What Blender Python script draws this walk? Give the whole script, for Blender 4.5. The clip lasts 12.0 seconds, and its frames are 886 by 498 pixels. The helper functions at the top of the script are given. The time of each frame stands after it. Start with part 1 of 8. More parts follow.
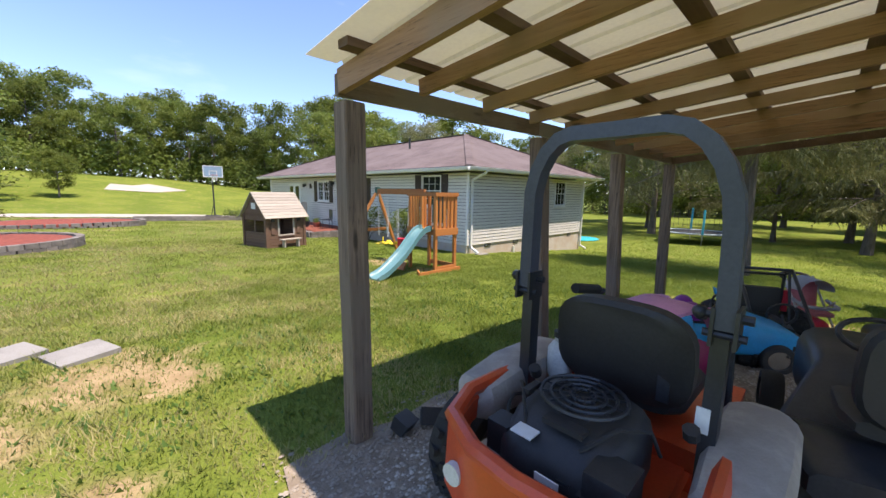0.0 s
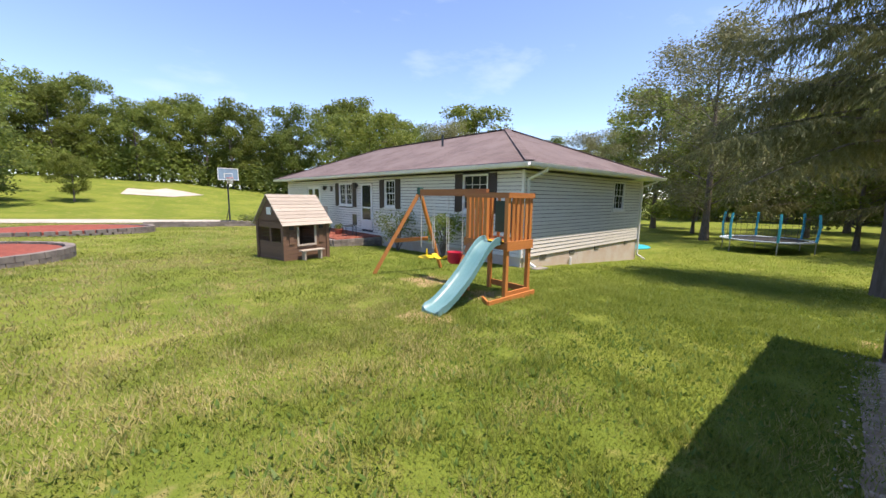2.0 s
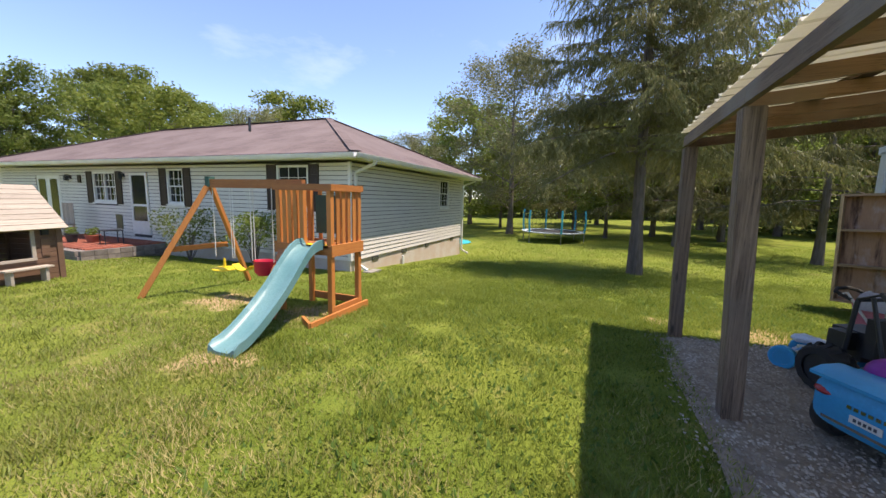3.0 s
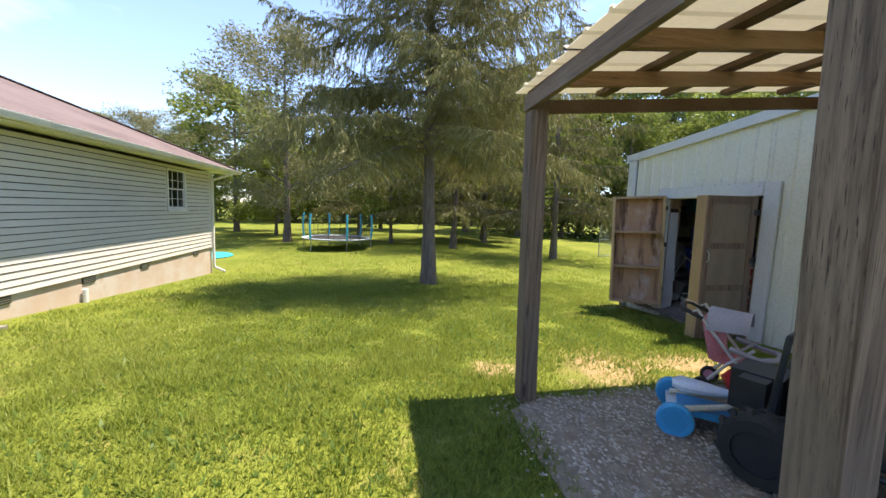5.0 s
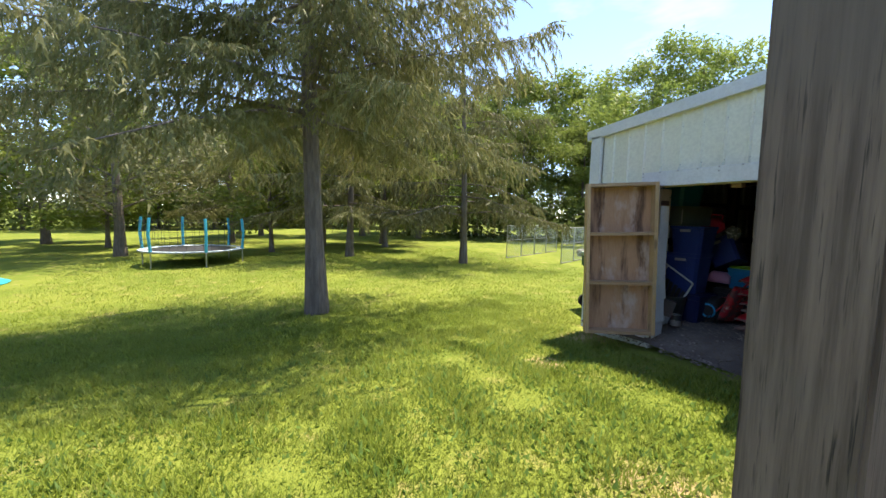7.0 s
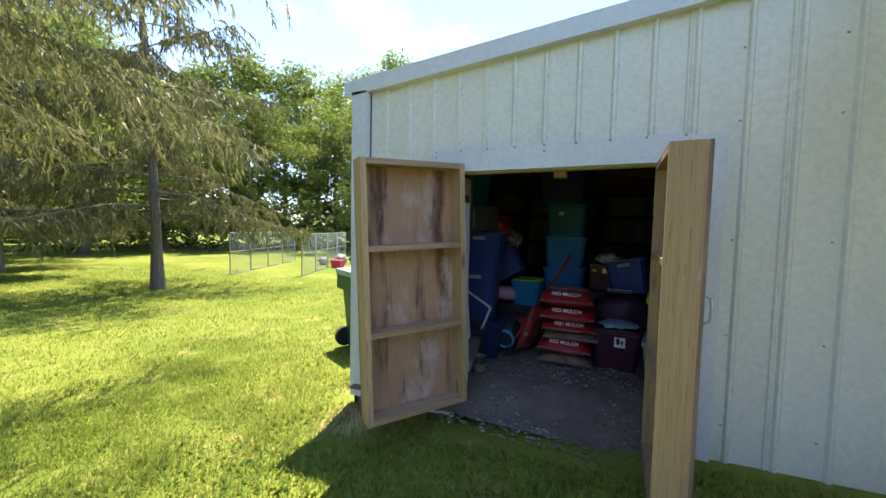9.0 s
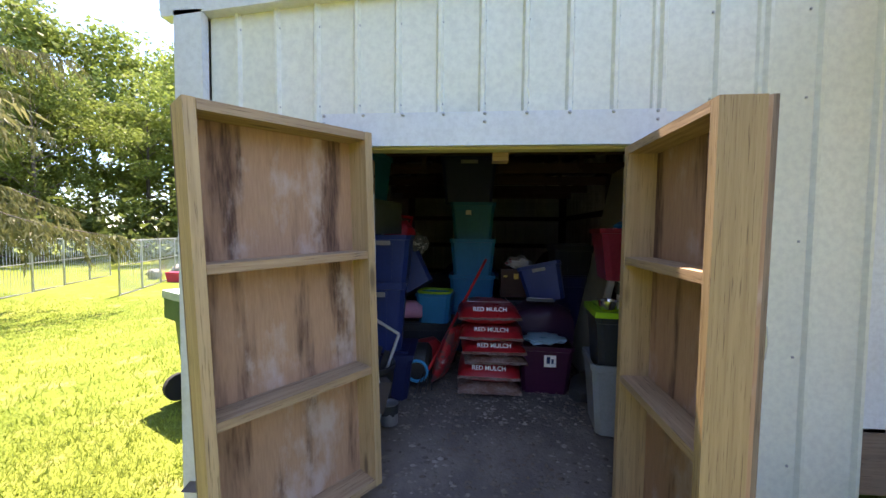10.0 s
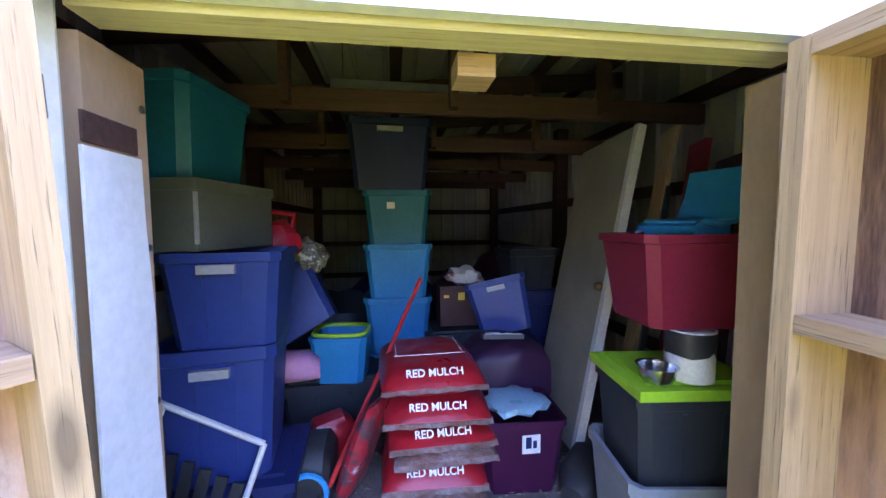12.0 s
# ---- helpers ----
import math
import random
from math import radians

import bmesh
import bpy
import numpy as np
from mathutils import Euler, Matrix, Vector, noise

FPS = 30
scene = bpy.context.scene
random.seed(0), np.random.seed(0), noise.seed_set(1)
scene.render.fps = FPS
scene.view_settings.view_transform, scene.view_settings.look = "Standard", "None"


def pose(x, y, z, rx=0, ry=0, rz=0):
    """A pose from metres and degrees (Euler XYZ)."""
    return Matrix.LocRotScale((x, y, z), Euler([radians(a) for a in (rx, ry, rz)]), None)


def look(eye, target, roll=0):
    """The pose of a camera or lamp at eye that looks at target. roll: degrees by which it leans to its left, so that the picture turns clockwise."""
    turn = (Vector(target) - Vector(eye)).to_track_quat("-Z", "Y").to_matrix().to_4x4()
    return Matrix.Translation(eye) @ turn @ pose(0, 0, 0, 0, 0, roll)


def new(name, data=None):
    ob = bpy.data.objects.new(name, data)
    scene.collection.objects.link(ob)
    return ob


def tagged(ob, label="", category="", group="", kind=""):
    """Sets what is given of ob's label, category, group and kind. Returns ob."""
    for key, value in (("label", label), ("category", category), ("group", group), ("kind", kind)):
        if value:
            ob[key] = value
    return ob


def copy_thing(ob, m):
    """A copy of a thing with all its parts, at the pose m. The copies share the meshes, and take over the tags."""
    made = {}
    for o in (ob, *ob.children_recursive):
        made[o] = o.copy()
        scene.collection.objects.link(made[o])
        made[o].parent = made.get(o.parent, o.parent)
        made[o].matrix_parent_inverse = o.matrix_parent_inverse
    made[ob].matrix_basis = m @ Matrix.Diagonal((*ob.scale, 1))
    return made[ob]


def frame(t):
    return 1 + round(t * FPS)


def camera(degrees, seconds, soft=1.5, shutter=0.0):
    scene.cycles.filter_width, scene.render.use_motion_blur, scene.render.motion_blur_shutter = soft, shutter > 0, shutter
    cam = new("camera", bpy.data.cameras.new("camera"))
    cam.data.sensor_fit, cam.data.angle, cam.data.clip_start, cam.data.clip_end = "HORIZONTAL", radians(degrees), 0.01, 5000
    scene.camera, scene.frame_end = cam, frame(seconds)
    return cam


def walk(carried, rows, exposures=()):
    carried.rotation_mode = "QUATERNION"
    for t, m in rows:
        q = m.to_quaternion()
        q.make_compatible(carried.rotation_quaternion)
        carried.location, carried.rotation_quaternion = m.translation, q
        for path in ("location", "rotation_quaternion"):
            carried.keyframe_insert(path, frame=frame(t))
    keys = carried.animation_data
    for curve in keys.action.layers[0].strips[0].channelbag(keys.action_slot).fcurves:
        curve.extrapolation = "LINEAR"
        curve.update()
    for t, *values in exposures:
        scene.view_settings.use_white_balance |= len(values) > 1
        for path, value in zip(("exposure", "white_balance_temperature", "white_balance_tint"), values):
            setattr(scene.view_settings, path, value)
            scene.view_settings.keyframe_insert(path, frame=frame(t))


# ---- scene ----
cam = camera(100.3, 12.0)
PATH = [
    (0, (0.3, 0.615, 1.585), (1.683, 2.029, 1.286), 1.0),
    (0.5, (0.391, 1.332, 1.539), (1.704, 2.813, 1.248), 1.0),
    (1, (0.576, 1.857, 1.534), (1.868, 3.355, 1.243), 0.9),
    (1.5, (0.805, 2.425, 1.529), (2.099, 3.923, 1.246), 0.9),
    (2, (1.046, 2.839, 1.512), (2.375, 4.306, 1.233), 0.8),
    (2.5, (1.489, 3.16, 1.478), (3.042, 4.391, 1.208), 1.1),
    (3, (1.954, 3.438, 1.437), (3.792, 4.178, 1.169), 1.4),
    (3.5, (2.506, 3.635, 1.446), (4.467, 3.93, 1.184), 2.0),
    (5.5, (5.126, 3.637, 1.267), (7.057, 3.149, 1.092), 2.2),
    (6, (5.808, 3.491, 1.234), (7.706, 2.877, 1.085), 2.2),
    (6.5, (6.41, 3.365, 1.25), (8.27, 2.655, 1.088), 1.7),
    (8.3, (8.206, 2.115, 1.25), (9.492, 0.589, 1.116), 1.5),
    (8.5, (8.365, 1.956, 1.236), (9.54, 0.342, 1.116), 1.4),
    (9, (8.698, 1.595, 1.234), (9.527, -0.222, 1.121), 1.2),
    (9.5, (8.98, 1.205, 1.236), (9.448, -0.737, 1.139), 0.7),
    (10, (9.195, 0.834, 1.226), (9.364, -1.157, 1.137), 0.6),
    (10.5, (9.3, 0.484, 1.214), (9.253, -1.513, 1.122), 0.2),
    (11, (9.303, 0.113, 1.268), (9.144, -1.877, 1.161), -0.1),
    (11.5, (9.311, -0.201, 1.282), (9.085, -2.185, 1.171), -0.4),
    (12, (9.245, -0.404, 1.297), (8.98, -2.382, 1.168), -0.3),
]
EXPOSURES = [(0, 1.55, 7000, 19), (1.0, 1.5, 7000, 19), (2.5, 1.5, 7300, 20), (3.5, 1.62, 7400, 19), (5.5, 2.15, 7600, 17), (6.5, 2.18, 7500, 14), (8.5, 2.35, 7200, 13), (9.5, 2.7, 7400, 17),
             (10.5, 3.4, 7800, 27), (11.0, 3.8, 8000, 33), (11.5, 4.4, 7300, 35), (12.0, 5.25, 6300, 37)]
walk(cam, [(t, look(eye, target, roll)) for t, eye, target, roll in PATH], EXPOSURES)

# ---- sky and sun ----
SUN_FROM = Vector((0.2, -0.80, 2.35)).normalized()
world = bpy.data.worlds.new("sky")
scene.world = world
world.use_nodes = True
wn, wl = world.node_tree.nodes, world.node_tree.links
sky = wn.new("ShaderNodeTexSky")
sky.sky_type, sky.sun_disc = "NISHITA", False
sky.sun_elevation = math.asin(SUN_FROM.z)
sky.sun_rotation = math.atan2(SUN_FROM.x, SUN_FROM.y)
sky.air_density, sky.dust_density, sky.ozone_density = 0.8, 0.03, 5.0
# thin high cloud, drawn out along one direction
wtc, wmap, wno, wramp, wmix = (wn.new("ShaderNode" + k) for k in ("TexCoord", "Mapping", "TexNoise", "ValToRGB", "MixRGB"))
wmap.inputs["Scale"].default_value = (1.2, 2.2, 5.0)
wmap.inputs["Rotation"].default_value = (0.3, 0.2, 0.5)
wno.inputs["Scale"].default_value, wno.inputs["Detail"].default_value, wno.inputs["Roughness"].default_value = 1.6, 7, 0.58
wramp.color_ramp.elements[0].position, wramp.color_ramp.elements[1].position = 0.55, 0.88
wramp.color_ramp.elements[1].color = (0.5, 0.5, 0.5, 1)
wl.new(wtc.outputs["Generated"], wmap.inputs["Vector"])
wl.new(wmap.outputs["Vector"], wno.inputs["Vector"])
wl.new(wno.outputs["Fac"], wramp.inputs["Fac"])
wl.new(wramp.outputs["Color"], wmix.inputs["Fac"])
wl.new(sky.outputs["Color"], wmix.inputs["Color1"])
wmix.inputs["Color2"].default_value = (3.8, 4.5, 5.5, 1)
wl.new(wmix.outputs["Color"], wn["Background"].inputs["Color"])
wn["Background"].inputs["Strength"].default_value = 0.115
sun = new("sun", bpy.data.lights.new("sun", "SUN"))
sun.data.energy, sun.data.angle, sun.data.color = 2.9, radians(0.55), (1.0, 0.95, 0.86)
sun.matrix_world = look(SUN_FROM * 50, (0, 0, 0))

# ---- materials ----
def nodes_of(name):
    m = bpy.data.materials.new(name)
    m.use_nodes = True
    return m, m.node_tree.nodes, m.node_tree.links, m.node_tree.nodes["Principled BSDF"]


def mixer(n, l, fac, a, b, mode="MIX"):
    k = n.new("ShaderNodeMixRGB")
    k.blend_type = mode
    for key, v in (("Fac", fac), ("Color1", a), ("Color2", b)):
        if isinstance(v, (int, float)):
            k.inputs[key].default_value = v
        elif isinstance(v, tuple):
            k.inputs[key].default_value = (*v, 1)
        else:
            l.new(v, k.inputs[key])
    return k.outputs["Color"]


def ramp(n, l, src, a, b):
    k = n.new("ShaderNodeMapRange")
    k.interpolation_type = "SMOOTHSTEP"
    k.inputs["From Min"].default_value, k.inputs["From Max"].default_value = a, b
    l.new(src, k.inputs["Value"])
    return k.outputs["Result"]


def noise_of(n, l, vec, scale, detail=5, rough=0.6):
    k = n.new("ShaderNodeTexNoise")
    k.inputs["Scale"].default_value, k.inputs["Detail"].default_value, k.inputs["Roughness"].default_value = scale, detail, rough
    if vec is not None:
        l.new(vec, k.inputs["Vector"])
    return k.outputs["Fac"]


def coords(n, l, stretch=(1, 1, 1), shift=True):
    tc, mp = n.new("ShaderNodeTexCoord"), n.new("ShaderNodeMapping")
    mp.inputs["Scale"].default_value = stretch
    l.new(tc.outputs["Object"], mp.inputs["Vector"])
    if shift:
        oi, sc = n.new("ShaderNodeObjectInfo"), n.new("ShaderNodeMath")
        sc.operation = "MULTIPLY"
        sc.inputs[1].default_value = 37.0
        l.new(oi.outputs["Random"], sc.inputs[0])
        l.new(sc.outputs[0], mp.inputs["Location"])
    return mp.outputs["Vector"]


def surf(name, c1, c2, rough=0.6, scale=3.0, fine=45.0, bump=0.15, metal=0.0, stretch=(1, 1, 1), lo=0.35, hi=0.65, vary=0.0, stain=None, stain_lo=0.55, coat=0.0):
    """Two colours mixed by broad noise, a finer grain, relief, and a stain with a shape of its own."""
    m, n, l, p = nodes_of(name)
    v = coords(n, l, stretch)
    broad, grain = noise_of(n, l, v, scale, 6), noise_of(n, l, v, fine, 4)
    col = mixer(n, l, ramp(n, l, broad, lo, hi), c1, c2)
    col = mixer(n, l, ramp(n, l, grain, 0.3, 0.75), col, tuple(c * 0.72 for c in c1))
    k = n.new("ShaderNodeMixRGB")
    k.inputs["Fac"].default_value = 0.55
    l.new(mixer(n, l, ramp(n, l, broad, lo, hi), c1, c2), k.inputs["Color1"])
    l.new(col, k.inputs["Color2"])
    col = k.outputs["Color"]
    if stain:
        v2 = coords(n, l, (1, 1, 0.45))
        col = mixer(n, l, ramp(n, l, noise_of(n, l, v2, scale * 1.3, 7, 0.65), stain_lo, stain_lo + 0.16), col, stain)
    if vary:
        oi = n.new("ShaderNodeObjectInfo")
        hs = n.new("ShaderNodeHueSaturation")
        mr = n.new("ShaderNodeMapRange")
        mr.inputs["To Min"].default_value, mr.inputs["To Max"].default_value = 1 - vary, 1 + vary
        l.new(oi.outputs["Random"], mr.inputs["Value"])
        l.new(mr.outputs["Result"], hs.inputs["Value"])
        l.new(col, hs.inputs["Color"])
        col = hs.outputs["Color"]
    l.new(col, p.inputs["Base Color"])
    p.inputs["Metallic"].default_value = metal
    p.inputs["Coat Weight"].default_value = coat
    rr = n.new("ShaderNodeMapRange")
    rr.inputs["To Min"].default_value, rr.inputs["To Max"].default_value = max(rough - 0.1, 0.03), min(rough + 0.12, 1)
    l.new(broad, rr.inputs["Value"])
    l.new(rr.outputs["Result"], p.inputs["Roughness"])
    if bump:
        b = n.new("ShaderNodeBump")
        b.inputs["Strength"].default_value, b.inputs["Distance"].default_value = bump, 0.01
        l.new(grain, b.inputs["Height"])
        l.new(b.outputs["Normal"], p.inputs["Normal"])
    return m


def leafy(name, c1, c2, c3, through_light=0.35, rough=0.5, patch=0.25):
    """Foliage: each leaf a little different, some light passing through."""
    m, n, l, p = nodes_of(name)
    g = n.new("ShaderNodeNewGeometry")
    v = coords(n, l)
    col = mixer(n, l, g.outputs["Random Per Island"], c1, c2)
    col = mixer(n, l, ramp(n, l, noise_of(n, l, v, patch, 3), 0.4, 0.62), col, c3)
    oi, hs, mr = n.new("ShaderNodeObjectInfo"), n.new("ShaderNodeHueSaturation"), n.new("ShaderNodeMapRange")
    mr.inputs["To Min"].default_value, mr.inputs["To Max"].default_value = 0.75, 1.2
    l.new(oi.outputs["Random"], mr.inputs["Value"])
    l.new(mr.outputs["Result"], hs.inputs["Value"])
    l.new(col, hs.inputs["Color"])
    l.new(hs.outputs["Color"], p.inputs["Base Color"])
    p.inputs["Roughness"].default_value = rough
    p.inputs["Specular IOR Level"].default_value = 0.25
    t, mx = n.new("ShaderNodeBsdfTranslucent"), n.new("ShaderNodeMixShader")
    l.new(hs.outputs["Color"], t.inputs["Color"])
    mx.inputs["Fac"].default_value = through_light
    l.new(p.outputs["BSDF"], mx.inputs[1])
    l.new(t.outputs["BSDF"], mx.inputs[2])
    l.new(mx.outputs["Shader"], n["Material Output"].inputs["Surface"])
    return m


def wood(name, c1, c2, dark, along="z", rough=0.75, knots=True, vary=0.12, grey=None):
    """Sawn wood: grain drawn out along one axis, knots and checks."""
    m, n, l, p = nodes_of(name)
    st = {"x": (0.5, 16, 16), "y": (16, 0.5, 16), "z": (16, 16, 0.5)}[along]
    v, v1 = coords(n, l, st), coords(n, l)
    g1, g2, br = noise_of(n, l, v, 3.0, 6, 0.65), noise_of(n, l, v, 14.0, 3, 0.6), noise_of(n, l, v1, 1.3, 5)
    col = mixer(n, l, ramp(n, l, g1, 0.3, 0.7), c1, c2)
    col = mixer(n, l, ramp(n, l, g2, 0.56, 0.72), col, dark)
    if grey:
        col = mixer(n, l, ramp(n, l, br, 0.42, 0.66), col, grey)
    if knots:
        vo = n.new("ShaderNodeTexVoronoi")
        vo.inputs["Scale"].default_value = 2.3
        mp = n.new("ShaderNodeMapping")
        mp.inputs["Scale"].default_value = {"x": (0.6, 2.4, 2.4), "y": (2.4, 0.6, 2.4), "z": (2.4, 2.4, 0.6)}[along]
        l.new(v1, mp.inputs["Vector"])
        l.new(mp.outputs["Vector"], vo.inputs["Vector"])
        kn = n.new("ShaderNodeMapRange")
        kn.inputs["From Min"].default_value, kn.inputs["From Max"].default_value = 0.05, 0.12
        kn.inputs["To Min"].default_value, kn.inputs["To Max"].default_value = 0.8, 0
        l.new(vo.outputs["Distance"], kn.inputs["Value"])
        col = mixer(n, l, kn.outputs["Result"], col, tuple(c * 0.6 for c in dark))
    if vary:
        oi, hs, mr = n.new("ShaderNodeObjectInfo"), n.new("ShaderNodeHueSaturation"), n.new("ShaderNodeMapRange")
        mr.inputs["To Min"].default_value, mr.inputs["To Max"].default_value = 1 - vary, 1 + vary
        l.new(oi.outputs["Random"], mr.inputs["Value"])
        l.new(mr.outputs["Result"], hs.inputs["Value"])
        l.new(col, hs.inputs["Color"])
        col = hs.outputs["Color"]
    l.new(col, p.inputs["Base Color"])
    p.inputs["Roughness"].default_value = rough
    b = n.new("ShaderNodeBump")
    b.inputs["Strength"].default_value, b.inputs["Distance"].default_value = 0.5, 0.006
    l.new(g1, b.inputs["Height"])
    l.new(b.outputs["Normal"], p.inputs["Normal"])
    return m


def plain(name, c, rough=0.5, metal=0.0, coat=0.0):
    return surf(name, c, tuple(min(x * 1.12 + 0.004, 1) for x in c), rough, 5.0, 70.0, 0.05, metal, coat=coat)


WHITE_VINYL = surf("white_vinyl", (0.78, 0.78, 0.76), (0.66, 0.66, 0.63), 0.45, 2.0, 30, 0.03)
SIDING = surf("vinyl_siding", (0.66, 0.64, 0.59), (0.61, 0.59, 0.54), 0.5, 0.8, 60, 0.06, vary=0.04)
# backing wall coloured near black, to paint the shade lines under the siding laps
LAP_SHADE = surf("lap_shade_backing", (0.06, 0.06, 0.065), (0.045, 0.045, 0.05), 0.9, 2.0, 40, 0.1)
BLOCKWORK = surf("painted_block", (0.55, 0.50, 0.44), (0.50, 0.38, 0.29), 0.85, 1.6, 60, 0.35, stain=(0.42, 0.27, 0.18), stain_lo=0.6)
GLASS_DARK = plain("window_glass", (0.02, 0.022, 0.025), 0.04)
SHUTTER = plain("dark_brown_shutter", (0.03, 0.018, 0.016), 0.5)
BLACK_PLASTIC = surf("black_plastic", (0.02, 0.02, 0.021), (0.035, 0.035, 0.036), 0.5, 4, 90, 0.1)
RUBBER = surf("rubber", (0.018, 0.018, 0.018), (0.03, 0.029, 0.027), 0.85, 5, 80, 0.3)
STEEL_BLACK = surf("black_painted_steel", (0.02, 0.022, 0.027), (0.035, 0.038, 0.045), 0.38, 3, 60, 0.05, stain=(0.07, 0.06, 0.05), stain_lo=0.7)
STEEL_NAVY = surf("dark_grey_painted_steel", (0.045, 0.055, 0.085), (0.06, 0.07, 0.10), 0.35, 3, 60, 0.05, stain=(0.12, 0.11, 0.11), stain_lo=0.7)
ORANGE = surf("orange_painted_steel", (0.62, 0.07, 0.015), (0.52, 0.06, 0.02), 0.4, 3, 60, 0.05, stain=(0.25, 0.12, 0.07), stain_lo=0.66, coat=0.3)
GALV = surf("galvanised_steel", (0.45, 0.46, 0.47), (0.33, 0.34, 0.35), 0.4, 6, 60, 0.05, metal=0.8)
CHROME = plain("bright_steel", (0.6, 0.6, 0.6), 0.2, 1.0)
OLD_POST = wood("weathered_post_wood", (0.25, 0.175, 0.13), (0.085, 0.056, 0.04), (0.025, 0.016, 0.012), "z", grey=(0.16, 0.122, 0.096))
OLD_BEAM_X = wood("weathered_beam_wood", (0.22, 0.15, 0.105), (0.14, 0.092, 0.064), (0.045, 0.028, 0.02), "x", grey=(0.22, 0.18, 0.15))
OLD_BEAM_Y = wood("weathered_rafter_wood", (0.36, 0.205, 0.12), (0.24, 0.13, 0.075), (0.07, 0.035, 0.02), "y", grey=(0.29, 0.19, 0.13))
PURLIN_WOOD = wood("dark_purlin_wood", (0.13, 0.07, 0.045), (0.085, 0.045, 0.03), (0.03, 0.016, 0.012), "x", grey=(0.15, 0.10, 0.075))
HEAD_WOOD = wood("green_tinged_treated_board", (0.48, 0.43, 0.25), (0.39, 0.345, 0.19), (0.26, 0.22, 0.12), "x", knots=False)
PINE_Z = wood("yellow_pine_upright", (0.47, 0.32, 0.17), (0.36, 0.235, 0.12), (0.17, 0.105, 0.055), "z")
PINE_X = wood("weathered_pine_shelf", (0.42, 0.28, 0.165), (0.29, 0.18, 0.105), (0.12, 0.07, 0.04), "x")
PLY = surf("stained_plywood", (0.41, 0.235, 0.145), (0.075, 0.034, 0.023), 0.8, 3.0, 40, 0.15, stretch=(3.2, 3.2, 0.34), lo=0.48, hi=0.66, stain=(0.45, 0.34, 0.295), stain_lo=0.51)
JAMB_PLY = surf("tan_plywood_post", (0.40, 0.28, 0.18), (0.29, 0.19, 0.12), 0.8, 2.0, 50, 0.1, stretch=(2, 2, 0.6), stain=(0.16, 0.11, 0.08), stain_lo=0.66)
PLY_OUT = surf("grey_plywood", (0.24, 0.20, 0.155), (0.19, 0.155, 0.12), 0.8, 2.0, 50, 0.1, stretch=(2, 2, 0.6))
CEDAR_Z = wood("orange_stained_cedar", (0.52, 0.20, 0.05), (0.42, 0.15, 0.035), (0.24, 0.08, 0.02), "z", 0.6)
CEDAR_Y = wood("orange_stained_cedar_beam", (0.40, 0.15, 0.045), (0.32, 0.11, 0.035), (0.18, 0.06, 0.02), "y", 0.6)
CEDAR_X = wood("orange_stained_cedar_rail", (0.50, 0.19, 0.05), (0.40, 0.14, 0.035), (0.22, 0.07, 0.02), "x", 0.6)
SHED_METAL = surf("cream_painted_metal", (0.74, 0.755, 0.665), (0.69, 0.705, 0.60), 0.42, 0.7, 30, 0.03, stain=(0.42, 0.44, 0.35), stain_lo=0.575)
TRIM_METAL = surf("white_metal_trim", (0.68, 0.71, 0.73), (0.61, 0.64, 0.655), 0.4, 1.5, 40, 0.03, stain=(0.50, 0.52, 0.38), stain_lo=0.63)
ROOF_TIN = surf("cream_roof_sheet", (0.70, 0.68, 0.57), (0.60, 0.58, 0.47), 0.5, 1.2, 40, 0.03, stain=(0.36, 0.28, 0.18), stain_lo=0.68)
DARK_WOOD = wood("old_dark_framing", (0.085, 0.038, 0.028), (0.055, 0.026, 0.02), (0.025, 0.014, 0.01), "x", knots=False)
INNER_TIN = surf("bare_inner_sheet", (0.56, 0.53, 0.48), (0.44, 0.41, 0.36), 0.5, 1.5, 40, 0.05, stain=(0.24, 0.18, 0.13), stain_lo=0.6)
BARK = surf("grey_bark", (0.17, 0.14, 0.12), (0.10, 0.08, 0.065), 0.9, 5, 30, 0.9, stretch=(3, 3, 0.6))
CONIFER = leafy("drooping_conifer_sprays", (0.11, 0.125, 0.045), (0.225, 0.21, 0.09), (0.16, 0.165, 0.065), 0.46, patch=0.5)
LEAF_A = leafy("spring_leaves", (0.14, 0.195, 0.04), (0.25, 0.305, 0.08), (0.19, 0.245, 0.055), 0.5)
LEAF_B = leafy("yellow_green_leaves", (0.13, 0.175, 0.03), (0.22, 0.25, 0.06), (0.17, 0.21, 0.045), 0.48)
LEAF_C = leafy("dark_leaves", (0.11, 0.155, 0.04), (0.185, 0.235, 0.065), (0.145, 0.19, 0.052), 0.5)
LEAF_D = leafy("pale_new_leaves", (0.16, 0.17, 0.075), (0.24, 0.24, 0.13), (0.19, 0.19, 0.09), 0.4)
BLADES = leafy("lawn_blades", (0.085, 0.135, 0.014), (0.25, 0.31, 0.05), (0.22, 0.27, 0.05), 0.45, patch=0.45)
BLADES_DRY = leafy("dry_patched_lawn_blades", (0.09, 0.135, 0.017), (0.24, 0.275, 0.05), (0.42, 0.36, 0.16), 0.4, patch=0.7)
CLOVER = leafy("broad_weed_leaves", (0.08, 0.15, 0.025), (0.14, 0.23, 0.05), (0.11, 0.19, 0.04), 0.35, patch=0.6)
STRAW = leafy("dry_straw", (0.34, 0.25, 0.13), (0.26, 0.18, 0.09), (0.40, 0.31, 0.17), 0.2)
CONCRETE = surf("concrete", (0.29, 0.275, 0.25), (0.20, 0.185, 0.17), 0.9, 3, 60, 0.3)
